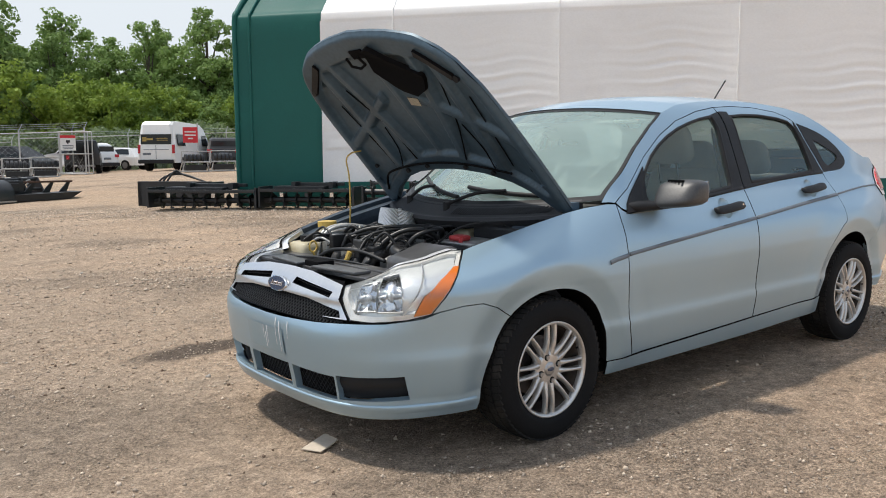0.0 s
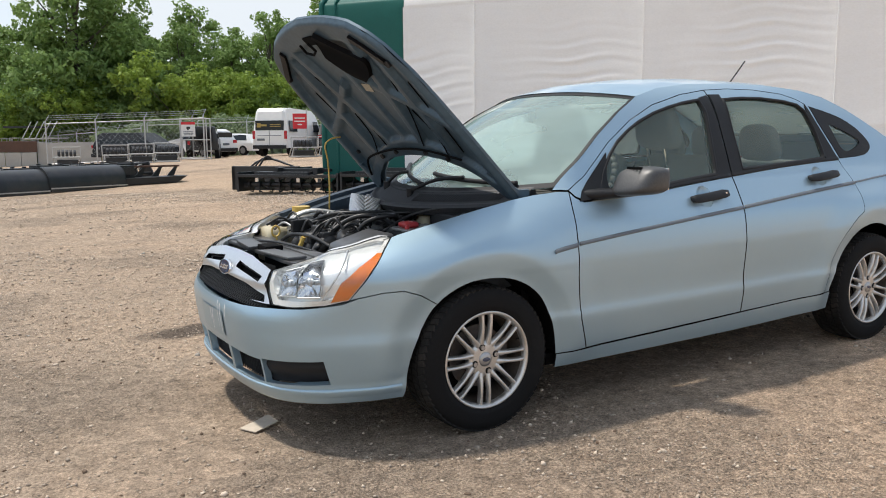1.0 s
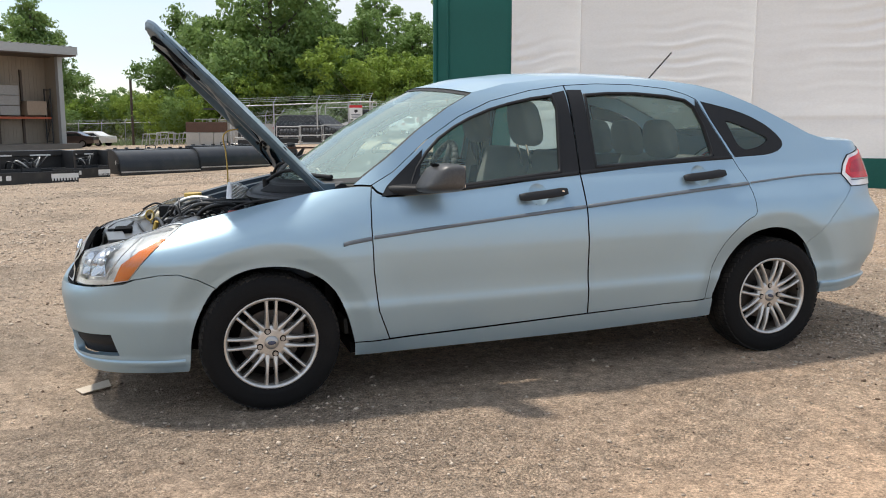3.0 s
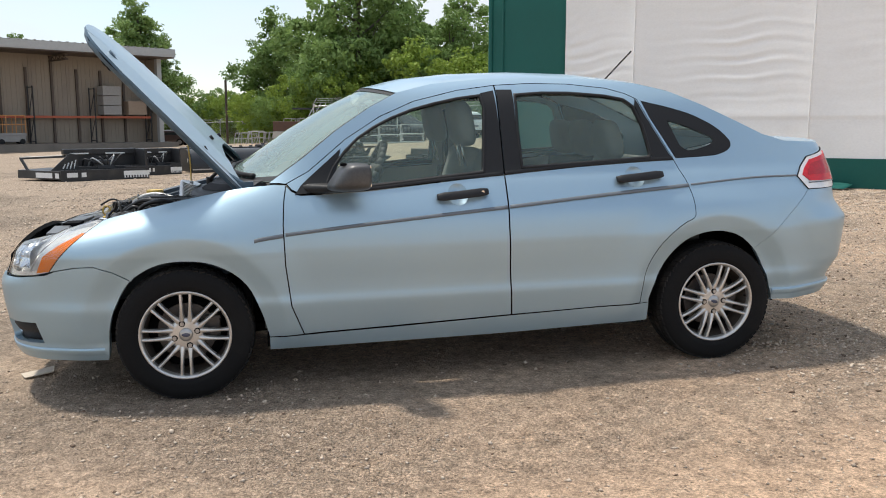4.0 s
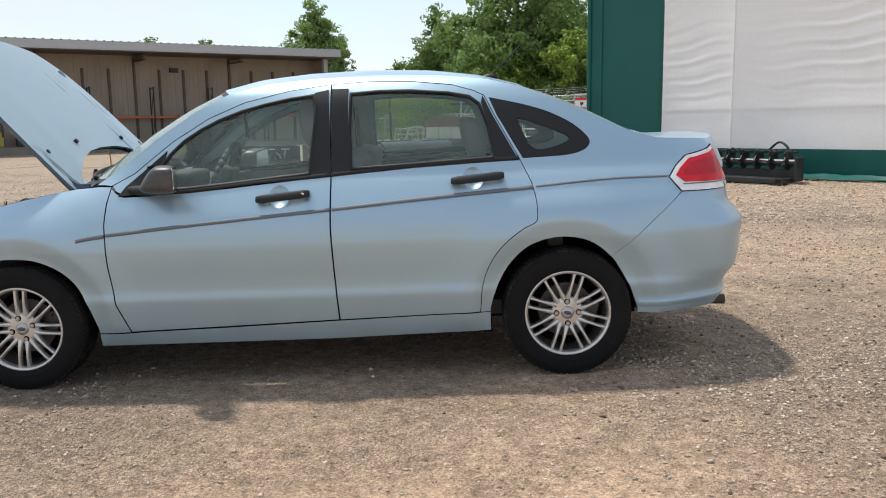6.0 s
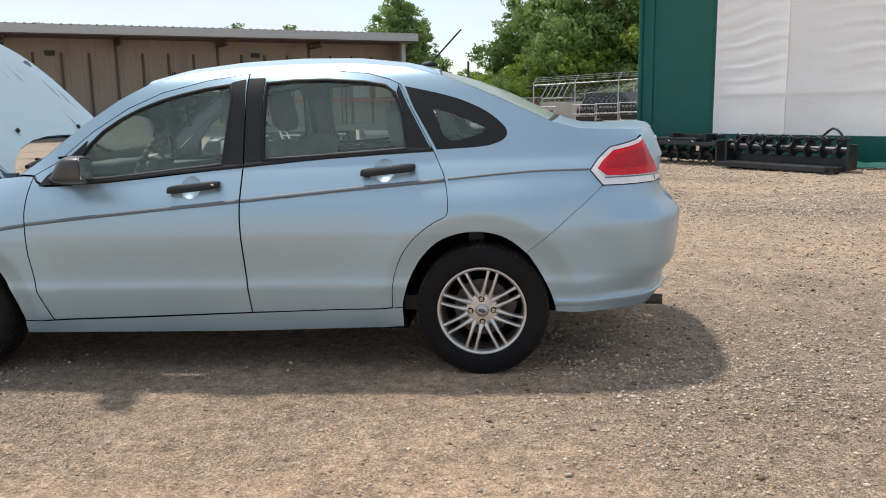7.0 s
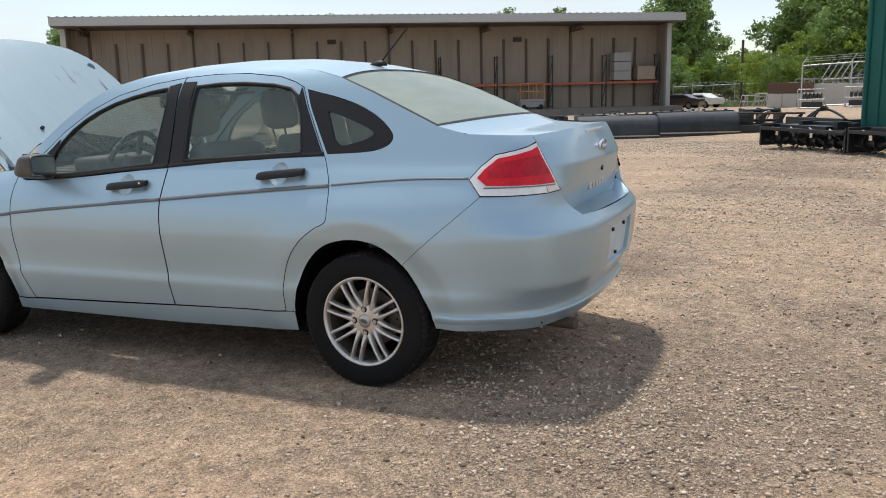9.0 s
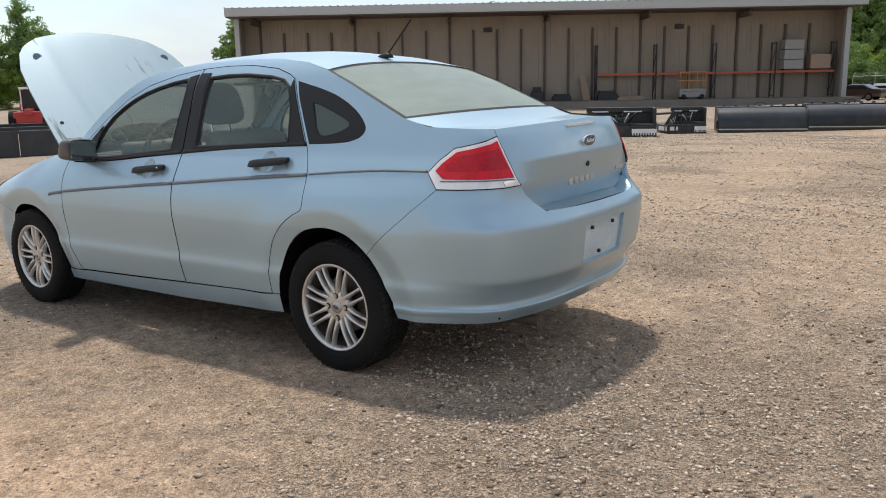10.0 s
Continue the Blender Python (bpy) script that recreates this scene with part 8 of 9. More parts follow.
def headed(x, y, deg, z=None):
    a = radians(deg)
    return frame_at(x, y, math.cos(a), math.sin(a), z)


# white high-roof van, tail to the viewer; forward is away from the camera
van = far_car("cargo_van", "white high-roof cargo van with a dark rear window", headed(13.45, 40.7, 47), [(0.0, 0.45), (-0.05, 0.6), (-0.05, 1.15), (0.12, 2.45), (0.3, 2.62), (1.2, 2.66), (4.1, 2.60), (4.7, 2.3), (5.0, 1.75), (5.9, 1.2), (6.05, 0.9), (6.05, 0.45)], 2.0, WHITE_P,
              [[(4.0, 1.35), (4.95, 1.35), (4.75, 1.95), (4.0, 1.95)], [(0.5, 1.35), (1.5, 1.35), (1.5, 1.95), (0.5, 1.95)]], (1.1, 5.0), 0.37,
              [("rear_window", (-0.03, -0.82, 1.42), (0.06, 0.82, 1.95), DARK_GLASS), ("bumper", (-0.15, -0.95, 0.42), (0.0, 0.95, 0.62), BLACK_PL), ("tail_light", (-0.06, 0.86, 0.95), (0.05, 0.99, 1.40), DARK_RED), ("tail_light", (-0.06, -0.99, 0.95), (0.05, -0.86, 1.40), DARK_RED),
               ("door_seam", (-0.066, -0.012, 0.65), (-0.05, 0.012, 1.40), TRIM), ("number_plate", (-0.07, 0.28, 0.86), (-0.05, 0.72, 0.98), TRIM), ("step", (-0.07, -0.7, 1.13), (-0.05, 0.7, 1.16), TRIM)])
# gold brush-like mark on its rear glass, as plain shapes
part("window_print", boxes((-0.045, -0.033, 0.15, 0.72, 1.64, 1.74), (-0.045, -0.033, 0.5, 0.72, 1.58, 1.80)), GOLD, van, "plain ochre print")
part("window_print", boxes((-0.045, -0.033, -0.65, -0.05, 1.72, 1.75), (-0.045, -0.033, -0.65, -0.05, 1.62, 1.65)), GOLD, van)
suv = [(0.0, 0.35), (-0.05, 0.6), (0.0, 1.05), (0.35, 1.62), (0.6, 1.72), (2.4, 1.72), (3.1, 1.15), (4.3, 1.0), (4.65, 0.75), (4.65, 0.35)]
suv_win = [[(0.55, 1.12), (2.95, 1.12), (2.35, 1.60), (0.75, 1.60)]]


def rear_bits(w):
    return [("rear_window", (0.10, -w * 0.36, 1.16), (0.24, w * 0.36, 1.52), DARK_GLASS), ("tail_light", (-0.06, w * 0.33, 0.88), (0.08, w * 0.48, 1.05), DARK_RED), ("tail_light", (-0.06, -w * 0.48, 0.88), (0.08, -w * 0.33, 1.05), DARK_RED), ("bumper", (-0.12, -w * 0.48, 0.36), (0.0, w * 0.48, 0.56), BLACK_PL), ("number_plate", (-0.075, -0.26, 0.74), (-0.045, 0.26, 0.86), TRIM)]


far_car("white_suv", "white parked sport utility car", headed(13.0, 47.6, 118), suv, 1.9, WHITE_P, suv_win, (0.95, 3.7), 0.38, rear_bits(1.9))
far_car("black_suv", "black parked sport utility car", headed(17.7, 41.8, 62), suv, 1.9, BLACK_P, suv_win, (0.95, 3.7), 0.38, rear_bits(1.9))
far_car("white_hatchback", "white parked hatchback between larger cars", headed(15.9, 49.5, 120), [(0.0, 0.3), (-0.03, 0.8), (0.4, 1.35), (2.0, 1.42), (2.9, 0.98), (4.0, 0.85), (4.1, 0.3)], 1.75, WHITE_P, [[(0.5, 0.98), (2.7, 0.98), (1.95, 1.34), (0.6, 1.30)]], (0.8, 3.3), 0.32)
jeep = far_car("off_roader", "black boxy off-roader with a spare wheel", headed(10.5, 43.6, 72), [(0.0, 0.5), (0.0, 1.10), (0.03, 1.78), (0.15, 1.83), (2.1, 1.83), (2.3, 1.7), (2.5, 1.2), (3.9, 1.1), (4.0, 0.7), (4.0, 0.5)], 1.75, BLACK_P, [[(0.2, 1.15), (2.3, 1.15), (2.15, 1.68), (0.25, 1.68)]], (0.8, 3.2), 0.42, [("rear_window", (-0.02, -0.6, 1.15), (0.05, 0.6, 1.65), DARK_GLASS), ("tail_light", (-0.05, 0.62, 0.8), (0.03, 0.76, 1.0), DARK_RED)])
part("spare_wheel", rods(((-0.24, -0.2, 1.1), (-0.02, -0.2, 1.1), 0.4), seg=20), RUBBER, jeep, "spare wheel on the tail")
far_car("minivan", "charcoal minivan behind a wire fence", headed(6.35, 50.4, -48), [(0.0, 0.35), (-0.05, 0.7), (0.05, 1.1), (0.3, 1.7), (0.6, 1.80), (3.2, 1.78), (4.2, 1.15), (5.0, 0.95), (5.15, 0.6), (5.1, 0.35)], 1.95, CHAR_P, [[(0.5, 1.12), (2.1, 1.12), (2.1, 1.65), (0.6, 1.65)], [(2.2, 1.12), (3.9, 1.12), (3.2, 1.65), (2.2, 1.65)]], (1.0, 4.1), 0.34, rear_bits(1.95))
sed = [(0.0, 0.35), (-0.05, 0.65), (0.0, 0.95), (0.7, 1.02), (1.5, 1.40), (2.6, 1.42), (3.5, 0.98), (4.6, 0.82), (4.7, 0.55), (4.7, 0.3)]
sed_win = [[(1.0, 1.0), (3.25, 1.0), (2.55, 1.34), (1.55, 1.33)]]
far_car("white_sedan", "white parked sedan beside the warehouse", headed(-6.1, 82.6, 150), sed, 1.8, WHITE_P, sed_win, (0.95, 3.75), 0.33)
far_car("brown_sedan", "dark brown parked sedan beside the warehouse", headed(-7.2, 78.8, 168), sed, 1.8, BROWN_P, sed_win, (0.95, 3.75), 0.33)

tm = headed(-38.8, 19.9, -35)
trac = thing("telehandler", "red farm loader with a glazed cab", "loader", tm)
RED_P = mat("red_machine_paint", (0.42, 0.035, 0.03), rough=0.4, vary=0.12)
part("chassis", boxes((-1.4, 1.6, -0.75, 0.75, 0.55, 1.15), (-1.5, -0.6, -0.7, 0.7, 1.1, 1.55), bevel=0.08), RED_P, trac, "red bonnet and frame")
part("cab_frame", boxes((-0.45, -0.39, -0.48, -0.42, 1.1, 2.3), (-0.45, -0.39, 0.42, 0.48, 1.1, 2.3), (0.39, 0.45, -0.48, -0.42, 1.1, 2.3), (0.39, 0.45, 0.42, 0.48, 1.1, 2.3), (-0.5, 0.5, -0.52, 0.52, 2.28, 2.40), bevel=0.02), STICKER, trac, "pale cab frame and roof")
part("cab_glass", boxes((-0.38, 0.38, -0.41, 0.41, 1.15, 2.27)), DARK_GLASS, trac)
for x, r in ((-0.95, 0.5), (1.05, 0.6)):
    for s in (-1, 1):
        part("wheel", rods(((x, s * 0.62, r), (x, s * 0.98, r), r), seg=20), RUBBER, trac)
part("boom", boxes((0.4, 2.2, -0.15, 0.15, 1.0, 1.3), bevel=0.03), RED_P, trac)

# ---- fences, racks, signs ----


def wire_fence(name, label, pts, h, spacing, rails, wires, posts_r=0.04):
    f = thing(name, label, "fence")
    P0 = [Vector((x, y, lie(x, y))) for x, y in pts]
    for a, b in zip(P0, P0[1:]):
        n = max(1, round((b - a).length / spacing))
        for i in range(n + 1):
            p = a.lerp(b, i / n)
            part("post", rods(((p.x, p.y, p.z - 0.1), (p.x, p.y, p.z + h + 0.15), posts_r), seg=6), GALV, f)
            if wires:
                part("wire_arm", rods(((p.x, p.y, p.z + h + 0.1), (p.x + 0.2, p.y + 0.15, p.z + h + 0.45), 0.02), seg=4), GALV, f)
        for z in rails:
            part("rail", rods((a + Vector((0, 0, z * h)), b + Vector((0, 0, z * h)), 0.028), seg=5), GALV, f)
        bm = bmesh.new()
        ln = (b - a).length
        k = 0.0
        step = 0.28
        while k < ln:
            for d in (1, -1):
                e = k + d * h
                t0, t1 = k / ln, max(0.0, min(1.0, e / ln))
                hh = abs(t1 * ln - k) / h * h
                rod(bm, a.lerp(b, t0), a.lerp(b, t1) + Vector((0, 0, hh)), 0.0035, 3)
            k += step
        part("mesh_wire", bm, GALV, f, "thin chain-link wire")
        for w in range(wires):
            rise = Vector((0.06 * w + 0.05, 0.05 * w, h + 0.2 + 0.11 * w))
            part("barbed_wire", rods((a + rise, b + rise, 0.008), seg=3), GALV, f)
    return f


wire_fence("chain_link_fence", "chain-link fence with barbed wire along the yard", [(2.68, 44.15), (9.6, 41.9), (9.9, 40.8)], 2.2, 2.4, (1.0, 0.06), 3)
wire_fence("chain_link_fence", "chain-link fence behind the parked cars", [(9.9, 55.0), (26.0, 52.0)], 2.3, 3.0, (1.0,), 2)
wire_fence("chain_link_fence", "long chain-link fence at the yard's edge", [(-12.0, 91.0), (2.0, 80.0), (9.5, 55.0)], 2.1, 3.2, (1.0,), 2)
gate = thing("gate_frame", "galvanised gate frame standing open", "gate")
for (x0, y0), (x1, y1) in (((8.9, 41.6), (9.95, 40.5)), ((9.1, 42.2), (10.3, 41.0))):
    z0 = lie(x0, y0)
    part("gate_leaf", rods(((x0, y0, z0 + 0.1), (x0, y0, z0 + 2.2), 0.03), ((x1, y1, z0 + 0.1), (x1, y1, z0 + 2.2), 0.03), ((x0, y0, z0 + 0.1), (x1, y1, z0 + 0.1), 0.03), ((x0, y0, z0 + 2.2), (x1, y1, z0 + 2.2), 0.03), ((x0, y0, z0 + 1.1), (x1, y1, z0 + 1.1), 0.025), seg=6), GALV, gate)


def sign(name, label, x, y, z, w, h, field, band, toward=(-0.30, -0.95)):
    m = frame_at(x, y, -toward[1], toward[0], z)
    s = thing(name, label, "sign", m)
    part("board", boxes((-w / 2, w / 2, -0.015, 0.015, 0, h)), field, s)
    for k, (a, b, c, d, mt) in enumerate(band):
        part("print_bar", boxes((a * w, b * w, -0.021, -0.017, c * h, d * h)), mt, s)
    part("sign_post", rods(((w / 2 if "red" in name else -w / 2 - 0.06, 0.04, -(z - lie(x, y))), (w / 2 if "red" in name else -w / 2 - 0.06, 0.04, h + 0.2), 0.035), seg=6), GALV, s)
    return s


RED_S = mat("red_sign_paint", (0.62, 0.03, 0.04), rough=0.5, vary=0.06)
sign("notice_sign", "white notice sign with a red head on the fence", 9.15, 41.0, lie(9.15, 41.0) + 1.25, 0.70, 0.75, STICKER, [(-0.5, 0.5, 0.82, 1.0, RED_S), (-0.12, 0.14, 0.52, 0.68, BLACK_ST), (-0.06, 0.04, 0.44, 0.52, BLACK_ST), (-0.36, 0.36, 0.30, 0.35, TRIM), (-0.36, 0.36, 0.20, 0.25, TRIM), (-0.3, 0.3, 0.10, 0.14, TRIM)])
sign("red_notice_sign", "red sign with three white text bars on a pole", 12.85, 34.6, lie(12.85, 34.6) + 1.35, 0.66, 0.72, RED_S, [(-0.38, 0.38, 0.66, 0.74, STICKER), (-0.38, 0.38, 0.45, 0.53, STICKER), (-0.16, 0.16, 0.24, 0.32, STICKER)])


def tube_rack(m):
    r = thing("tube_rack", "galvanised tube rack holding black attachment parts", "rack", m, "tube racks by the fence")
    part("rack_frame", rods(((-0.62, -0.3, 0.04), (0.62, -0.3, 0.04), 0.028), ((-0.62, 0.3, 0.04), (0.62, 0.3, 0.04), 0.028), ((-0.62, -0.3, 0.46), (0.62, -0.3, 0.46), 0.032), ((-0.62, -0.3, 0.0), (-0.5, -0.3, 0.46), 0.025), ((0.62, -0.3, 0.0), (0.5, -0.3, 0.46), 0.025),
                            ((-0.6, -0.28, 0.46), (-0.6, 0.3, 0.04), 0.025), ((0.6, -0.28, 0.46), (0.6, 0.3, 0.04), 0.025), ((-0.62, -0.32, 0.4), (-0.62, -0.32, 0.95), 0.022), ((0.62, -0.32, 0.4), (0.62, -0.32, 0.95), 0.022), ((-0.62, -0.32, 0.95), (0.62, -0.32, 0.95), 0.022), seg=6), GALV, r)
    for k in range(5):
        x = -0.36 + 0.18 * k
        part("rack_load", rods(((x - 0.06, 0, 0.62), (x + 0.06, 0, 0.62), 0.20), seg=12), BLACK_ST, r)
    part("load_base", boxes((-0.45, 0.5, -0.2, 0.25, 0.08, 0.34), bevel=0.02), BLACK_ST, r)
    return r


r0 = tube_rack(frame_at(5.37, 40.3, 1, -0.1))
for x, y in ((6.5, 39.8), (7.6, 39.3), (3.3, 41.4), (12.7, 33.9), (13.9, 33.5)):
    copy_thing(r0, frame_at(x, y, 1, -0.15))

blk = frame_at(1.7, 53.9, 1, -0.05)
cb = thing("concrete_block", "pale concrete block wall with a rusty steel trough on top", "wall", blk)
for k in range(3):
    part("block", boxes((-1.3 + 0.87 * k, -0.45 + 0.87 * k, -0.4, 0.6, 0.0, 0.86), bevel=0.03), CONCRETE, cb)
part("trough", boxes((-1.3, 1.35, -0.38, 0.5, 0.88, 1.55), bevel=0.04), RUST, cb, "rusty brown trough")
part("long_wall", boxes((1.35, 5.0, -0.1, 0.15, 0.0, 1.45), bevel=0.02), CONCRETE, cb, "thin concrete wall")

stack = thing("tube_gates", "rows of stacked galvanised tube gates", "gates")
rn = random.Random(11)
for i in range(26):
    t = i / 25
    x, y = -3.0 + 8.0 * t, 70.5 - 2.8 * t
    z = lie(x, y)
    lean = rn.uniform(-0.1, 0.5)
    hgt = (1.9 if t > 0.42 else 1.0) * rn.uniform(0.85, 1.1)
    w = rn.uniform(0.5, 1.1)
    bm = rods(((x, y, z), (x + lean, y, z + hgt), 0.035), ((x + w, y + 0.2, z), (x + w + lean, y + 0.2, z + hgt), 0.035), ((x + lean, y, z + hgt), (x + w + lean, y + 0.2, z + hgt), 0.035), ((x + lean * 0.5, y, z + hgt * 0.5), (x + w + lean * 0.5, y + 0.2, z + hgt * 0.5), 0.03), seg=5)
    part("tube_gate", bm, GALV, stack)
for k in range(5):
    x = 3.2 + 0.45 * k
    z = lie(x, 67)
    part("tube_gate", rods(((x, 67.0, z + 1.9), (x + 0.7, 67, z + 3.2), 0.04), ((x, 67.0, z + 1.9), (x + 1.4, 67, z + 1.9), 0.04), seg=5), GALV, stack)
part("long_beam", boxes((2.0, 5.6, 67.4, 67.6, lie(4, 67) + 2.7, lie(4, 67) + 2.85)), BLACK_ST, stack)
pp = thing("utility_pole", "slim dark wooden pole among the trees", "pole")
part("pole", rods(((-4.2, 83.5, -1.0), (-4.2, 83.5, 5.4), 0.12), seg=8), DARK_STEEL, pp)

# paper on the dirt by the front wheel
pm = frame_at(-0.79, -0.25, 0.9, 0.5)
paper = thing("paper_scrap", "scrap of pale cardboard on the dirt", "paper", pm)
bm = bmesh.new()
vs = [bm.verts.new(v) for v in ((-0.075, -0.045, 0.012), (0.06, -0.05, 0.020), (0.085, 0.03, 0.028), (0.02, 0.045, 0.016), (-0.07, 0.05, 0.010))]
bm.faces.new(vs)
r = bmesh.ops.extrude_face_region(bm, geom=list(bm.faces))
for g in r["geom"]:
    if isinstance(g, bmesh.types.BMVert):
        g.co.z -= 0.004
bmesh.ops.recalc_face_normals(bm, faces=bm.faces)
part("sheet", bm, mat("card_paper", (0.58, 0.50, 0.40), rough=0.9, vary=0.1), paper)


# ---- trees ----
def leaf_material(name, c1, c2):
    m = bpy.data.materials.new(name)
    m.use_nodes = True
    n, l = m.node_tree.nodes, m.node_tree.links
    b = n["Principled BSDF"]
    b.inputs["Roughness"].default_value, b.inputs["Specular IOR Level"].default_value = 0.6, 0.25
    isl = n.new("ShaderNodeNewGeometry").outputs["Random Per Island"]
    rnd_ = n.new("ShaderNodeObjectInfo").outputs["Random"]
    co = n.new("ShaderNodeTexCoord").outputs["Object"]
    nz = n.new("ShaderNodeTexNoise")
    nz.inputs["Scale"].default_value, nz.inputs["Detail"].default_value = 0.45, 3.0
    l.new(co, nz.inputs["Vector"])
    a = n.new("ShaderNodeMath")
    a.operation, a.inputs[1].default_value = "MULTIPLY_ADD", 0.45
    l.new(isl, a.inputs[0])
    l.new(nz.outputs["Fac"], a.inputs[2])
    a2 = n.new("ShaderNodeMath")
    a2.operation, a2.inputs[1].default_value = "MULTIPLY_ADD", 0.35
    l.new(rnd_, a2.inputs[0])
    l.new(a.outputs[0], a2.inputs[2])
    mr = n.new("ShaderNodeMapRange")
    mr.inputs["From Min"].default_value, mr.inputs["From Max"].default_value = 0.4, 1.2
    l.new(a2.outputs[0], mr.inputs["Value"])
    mx = n.new("ShaderNodeMixRGB")
    mx.inputs[1].default_value, mx.inputs[2].default_value = (*c1, 1), (*c2, 1)
    l.new(mr.outputs["Result"], mx.inputs[0])
    l.new(mx.outputs["Color"], b.inputs["Base Color"])
    tr, ms = n.new("ShaderNodeBsdfTranslucent"), n.new("ShaderNodeMixShader")
    ms.inputs[0].default_value = 0.38
    l.new(mx.outputs["Color"], tr.inputs["Color"])
    l.new(b.outputs["BSDF"], ms.inputs[1])
    l.new(tr.outputs["BSDF"], ms.inputs[2])
    l.new(ms.outputs["Shader"], n["Material Output"].inputs["Surface"])
    return m


LEAF_A = leaf_material("leaves_deep_green", (0.12, 0.195, 0.058), (0.255, 0.37, 0.115))
LEAF_B = leaf_material("leaves_bright_green", (0.13, 0.205, 0.028), (0.30, 0.40, 0.075))
LEAF_C = leaf_material("leaves_grey_green", (0.13, 0.18, 0.085), (0.25, 0.32, 0.16))
BARK = mat("bark", (0.10, 0.085, 0.065), rough=0.9, vary=0.3, scale=3, fine=20, bump=0.02, bump_scale=8)


def crown_mesh(name, seed, lobes, clumps, per, leaf, clump_r, material):
    """Leaves in many small clumps spread through uneven lobes (x, y, z, rx, rz)."""
    g = np.random.default_rng(seed)
    L = np.array(lobes)
    vol = L[:, 3] ** 2 * L[:, 4]
    pick = g.choice(len(L), clumps, p=vol / vol.sum())
    d = g.normal(size=(clumps, 3))
    d /= np.linalg.norm(d, axis=1, keepdims=True)
    rad = g.uniform(0.45, 1.0, clumps) ** 0.6
    cen = L[pick, :3] + d * rad[:, None] * np.stack([L[pick, 3], L[pick, 3], L[pick, 4]], 1)
    cr = clump_r * g.uniform(0.55, 1.35, clumps)
    n = clumps * per
    ci = np.repeat(np.arange(clumps), per)
    e = g.normal(size=(n, 3))
    e /= np.linalg.norm(e, axis=1, keepdims=True)
    e[:, 2] *= 0.7
    c = cen[ci] + e * (cr[ci] * g.uniform(0.3, 1.0, n) ** 0.5)[:, None]
    nr = e + g.normal(size=(n, 3)) * 0.7 + np.array([0, 0, 0.5])
    nr /= np.linalg.norm(nr, axis=1, keepdims=True)
    t = np.cross(nr, g.normal(size=(n, 3)))
    t /= np.linalg.norm(t, axis=1, keepdims=True)
    b = np.cross(nr, t)
    s = (leaf * g.uniform(0.6, 1.4, n))[:, None]
    v = np.stack([c - t * s, c + b * s * 0.55, c + t * s, c - b * s * 0.55], 1).reshape(-1, 3)
    f = np.arange(4 * n)
    me = bpy.data.meshes.new(name)
    me.vertices.add(4 * n)
    me.vertices.foreach_set("co", v.ravel())
    me.loops.add(4 * n)
    me.loops.foreach_set("vertex_index", f)
    me.polygons.add(n)
    me.polygons.foreach_set("loop_start", np.arange(0, 4 * n, 4))
    me.update(calc_edges=True)
    me.materials.append(material)
    return me


def trunk_mesh(name, seed, h, r, lobes):
    rn = random.Random(seed)
    verts, faces = [], []

    def limb(a, b, r0, r1, bend):
        seg, rings = 7, 6
        base = len(verts)
        for i in range(rings + 1):
            t = i / rings
            p = a.lerp(b, t) + bend * math.sin(math.pi * t)
            d = (b - a).normalized()
            u = d.cross(Vector((0.3, 0.9, 0.1))).normalized()
            w = d.cross(u)
            rr = r0 + (r1 - r0) * t
            for k in range(seg):
                q = 2 * math.pi * k / seg
                verts.append(p + (u * math.cos(q) + w * math.sin(q)) * rr)
        for i in range(rings):
            for k in range(seg):
                k2 = (k + 1) % seg
                faces.append((base + i * seg + k, base + i * seg + k2, base + (i + 1) * seg + k2, base + (i + 1) * seg + k))
    limb(Vector((0, 0, -0.5)), Vector((rn.uniform(-0.3, 0.3), rn.uniform(-0.3, 0.3), h * 0.8)), r, r * 0.3, Vector((rn.uniform(-0.2, 0.2), rn.uniform(-0.2, 0.2), 0)))
    for x, y, z, rx, rz in lobes:
        z0 = max(h * 0.18, z - rz - rn.uniform(0.3, 1.2))
        limb(Vector((0, 0, min(z0, h * 0.6))), Vector((x, y, z)), r * 0.4, r * 0.1, Vector((0, 0, -0.3)))
    return mesh_of(name, verts, faces, BARK)


def tall_tree(seed, h, spread, low, material, clumps, label):
    """A broadleaf tree: a wide crown of many lobes, fullest at half its height, ragged at the rim."""
    rn = random.Random(seed)
    lobes = []
    for i in range(17):
        f = (i + 0.5) / 17
        z = h * (low + (0.90 - low) * f)
        wide = spread * (0.55 + 0.45 * math.sin(math.pi * min(1.0, 0.25 + f * 0.72)))
        wide *= 1.0 - 0.55 * max(0.0, f - 0.55) / 0.45
        a = i * 2.4 + rn.uniform(-0.5, 0.5)
        k = wide * rn.uniform(0.25, 0.72)
        lobes.append((k * math.cos(a), k * math.sin(a), z, wide * rn.uniform(0.34, 0.50), h * rn.uniform(0.075, 0.12)))
    lobes.append((0, 0, h * 0.91, spread * 0.28, h * 0.085))
    t = thing("tree", label, "tree", None, "trees round the yard")
    part("trunk", trunk_mesh("trunk", seed, h, 0.020 * h, lobes), None, t, "grey-brown trunk and limbs")
    part("crown", crown_mesh("crown", seed, lobes, int(clumps * 1.35), 46, 0.16, 0.66, material), None, t, "uneven leafy crown")
    return t


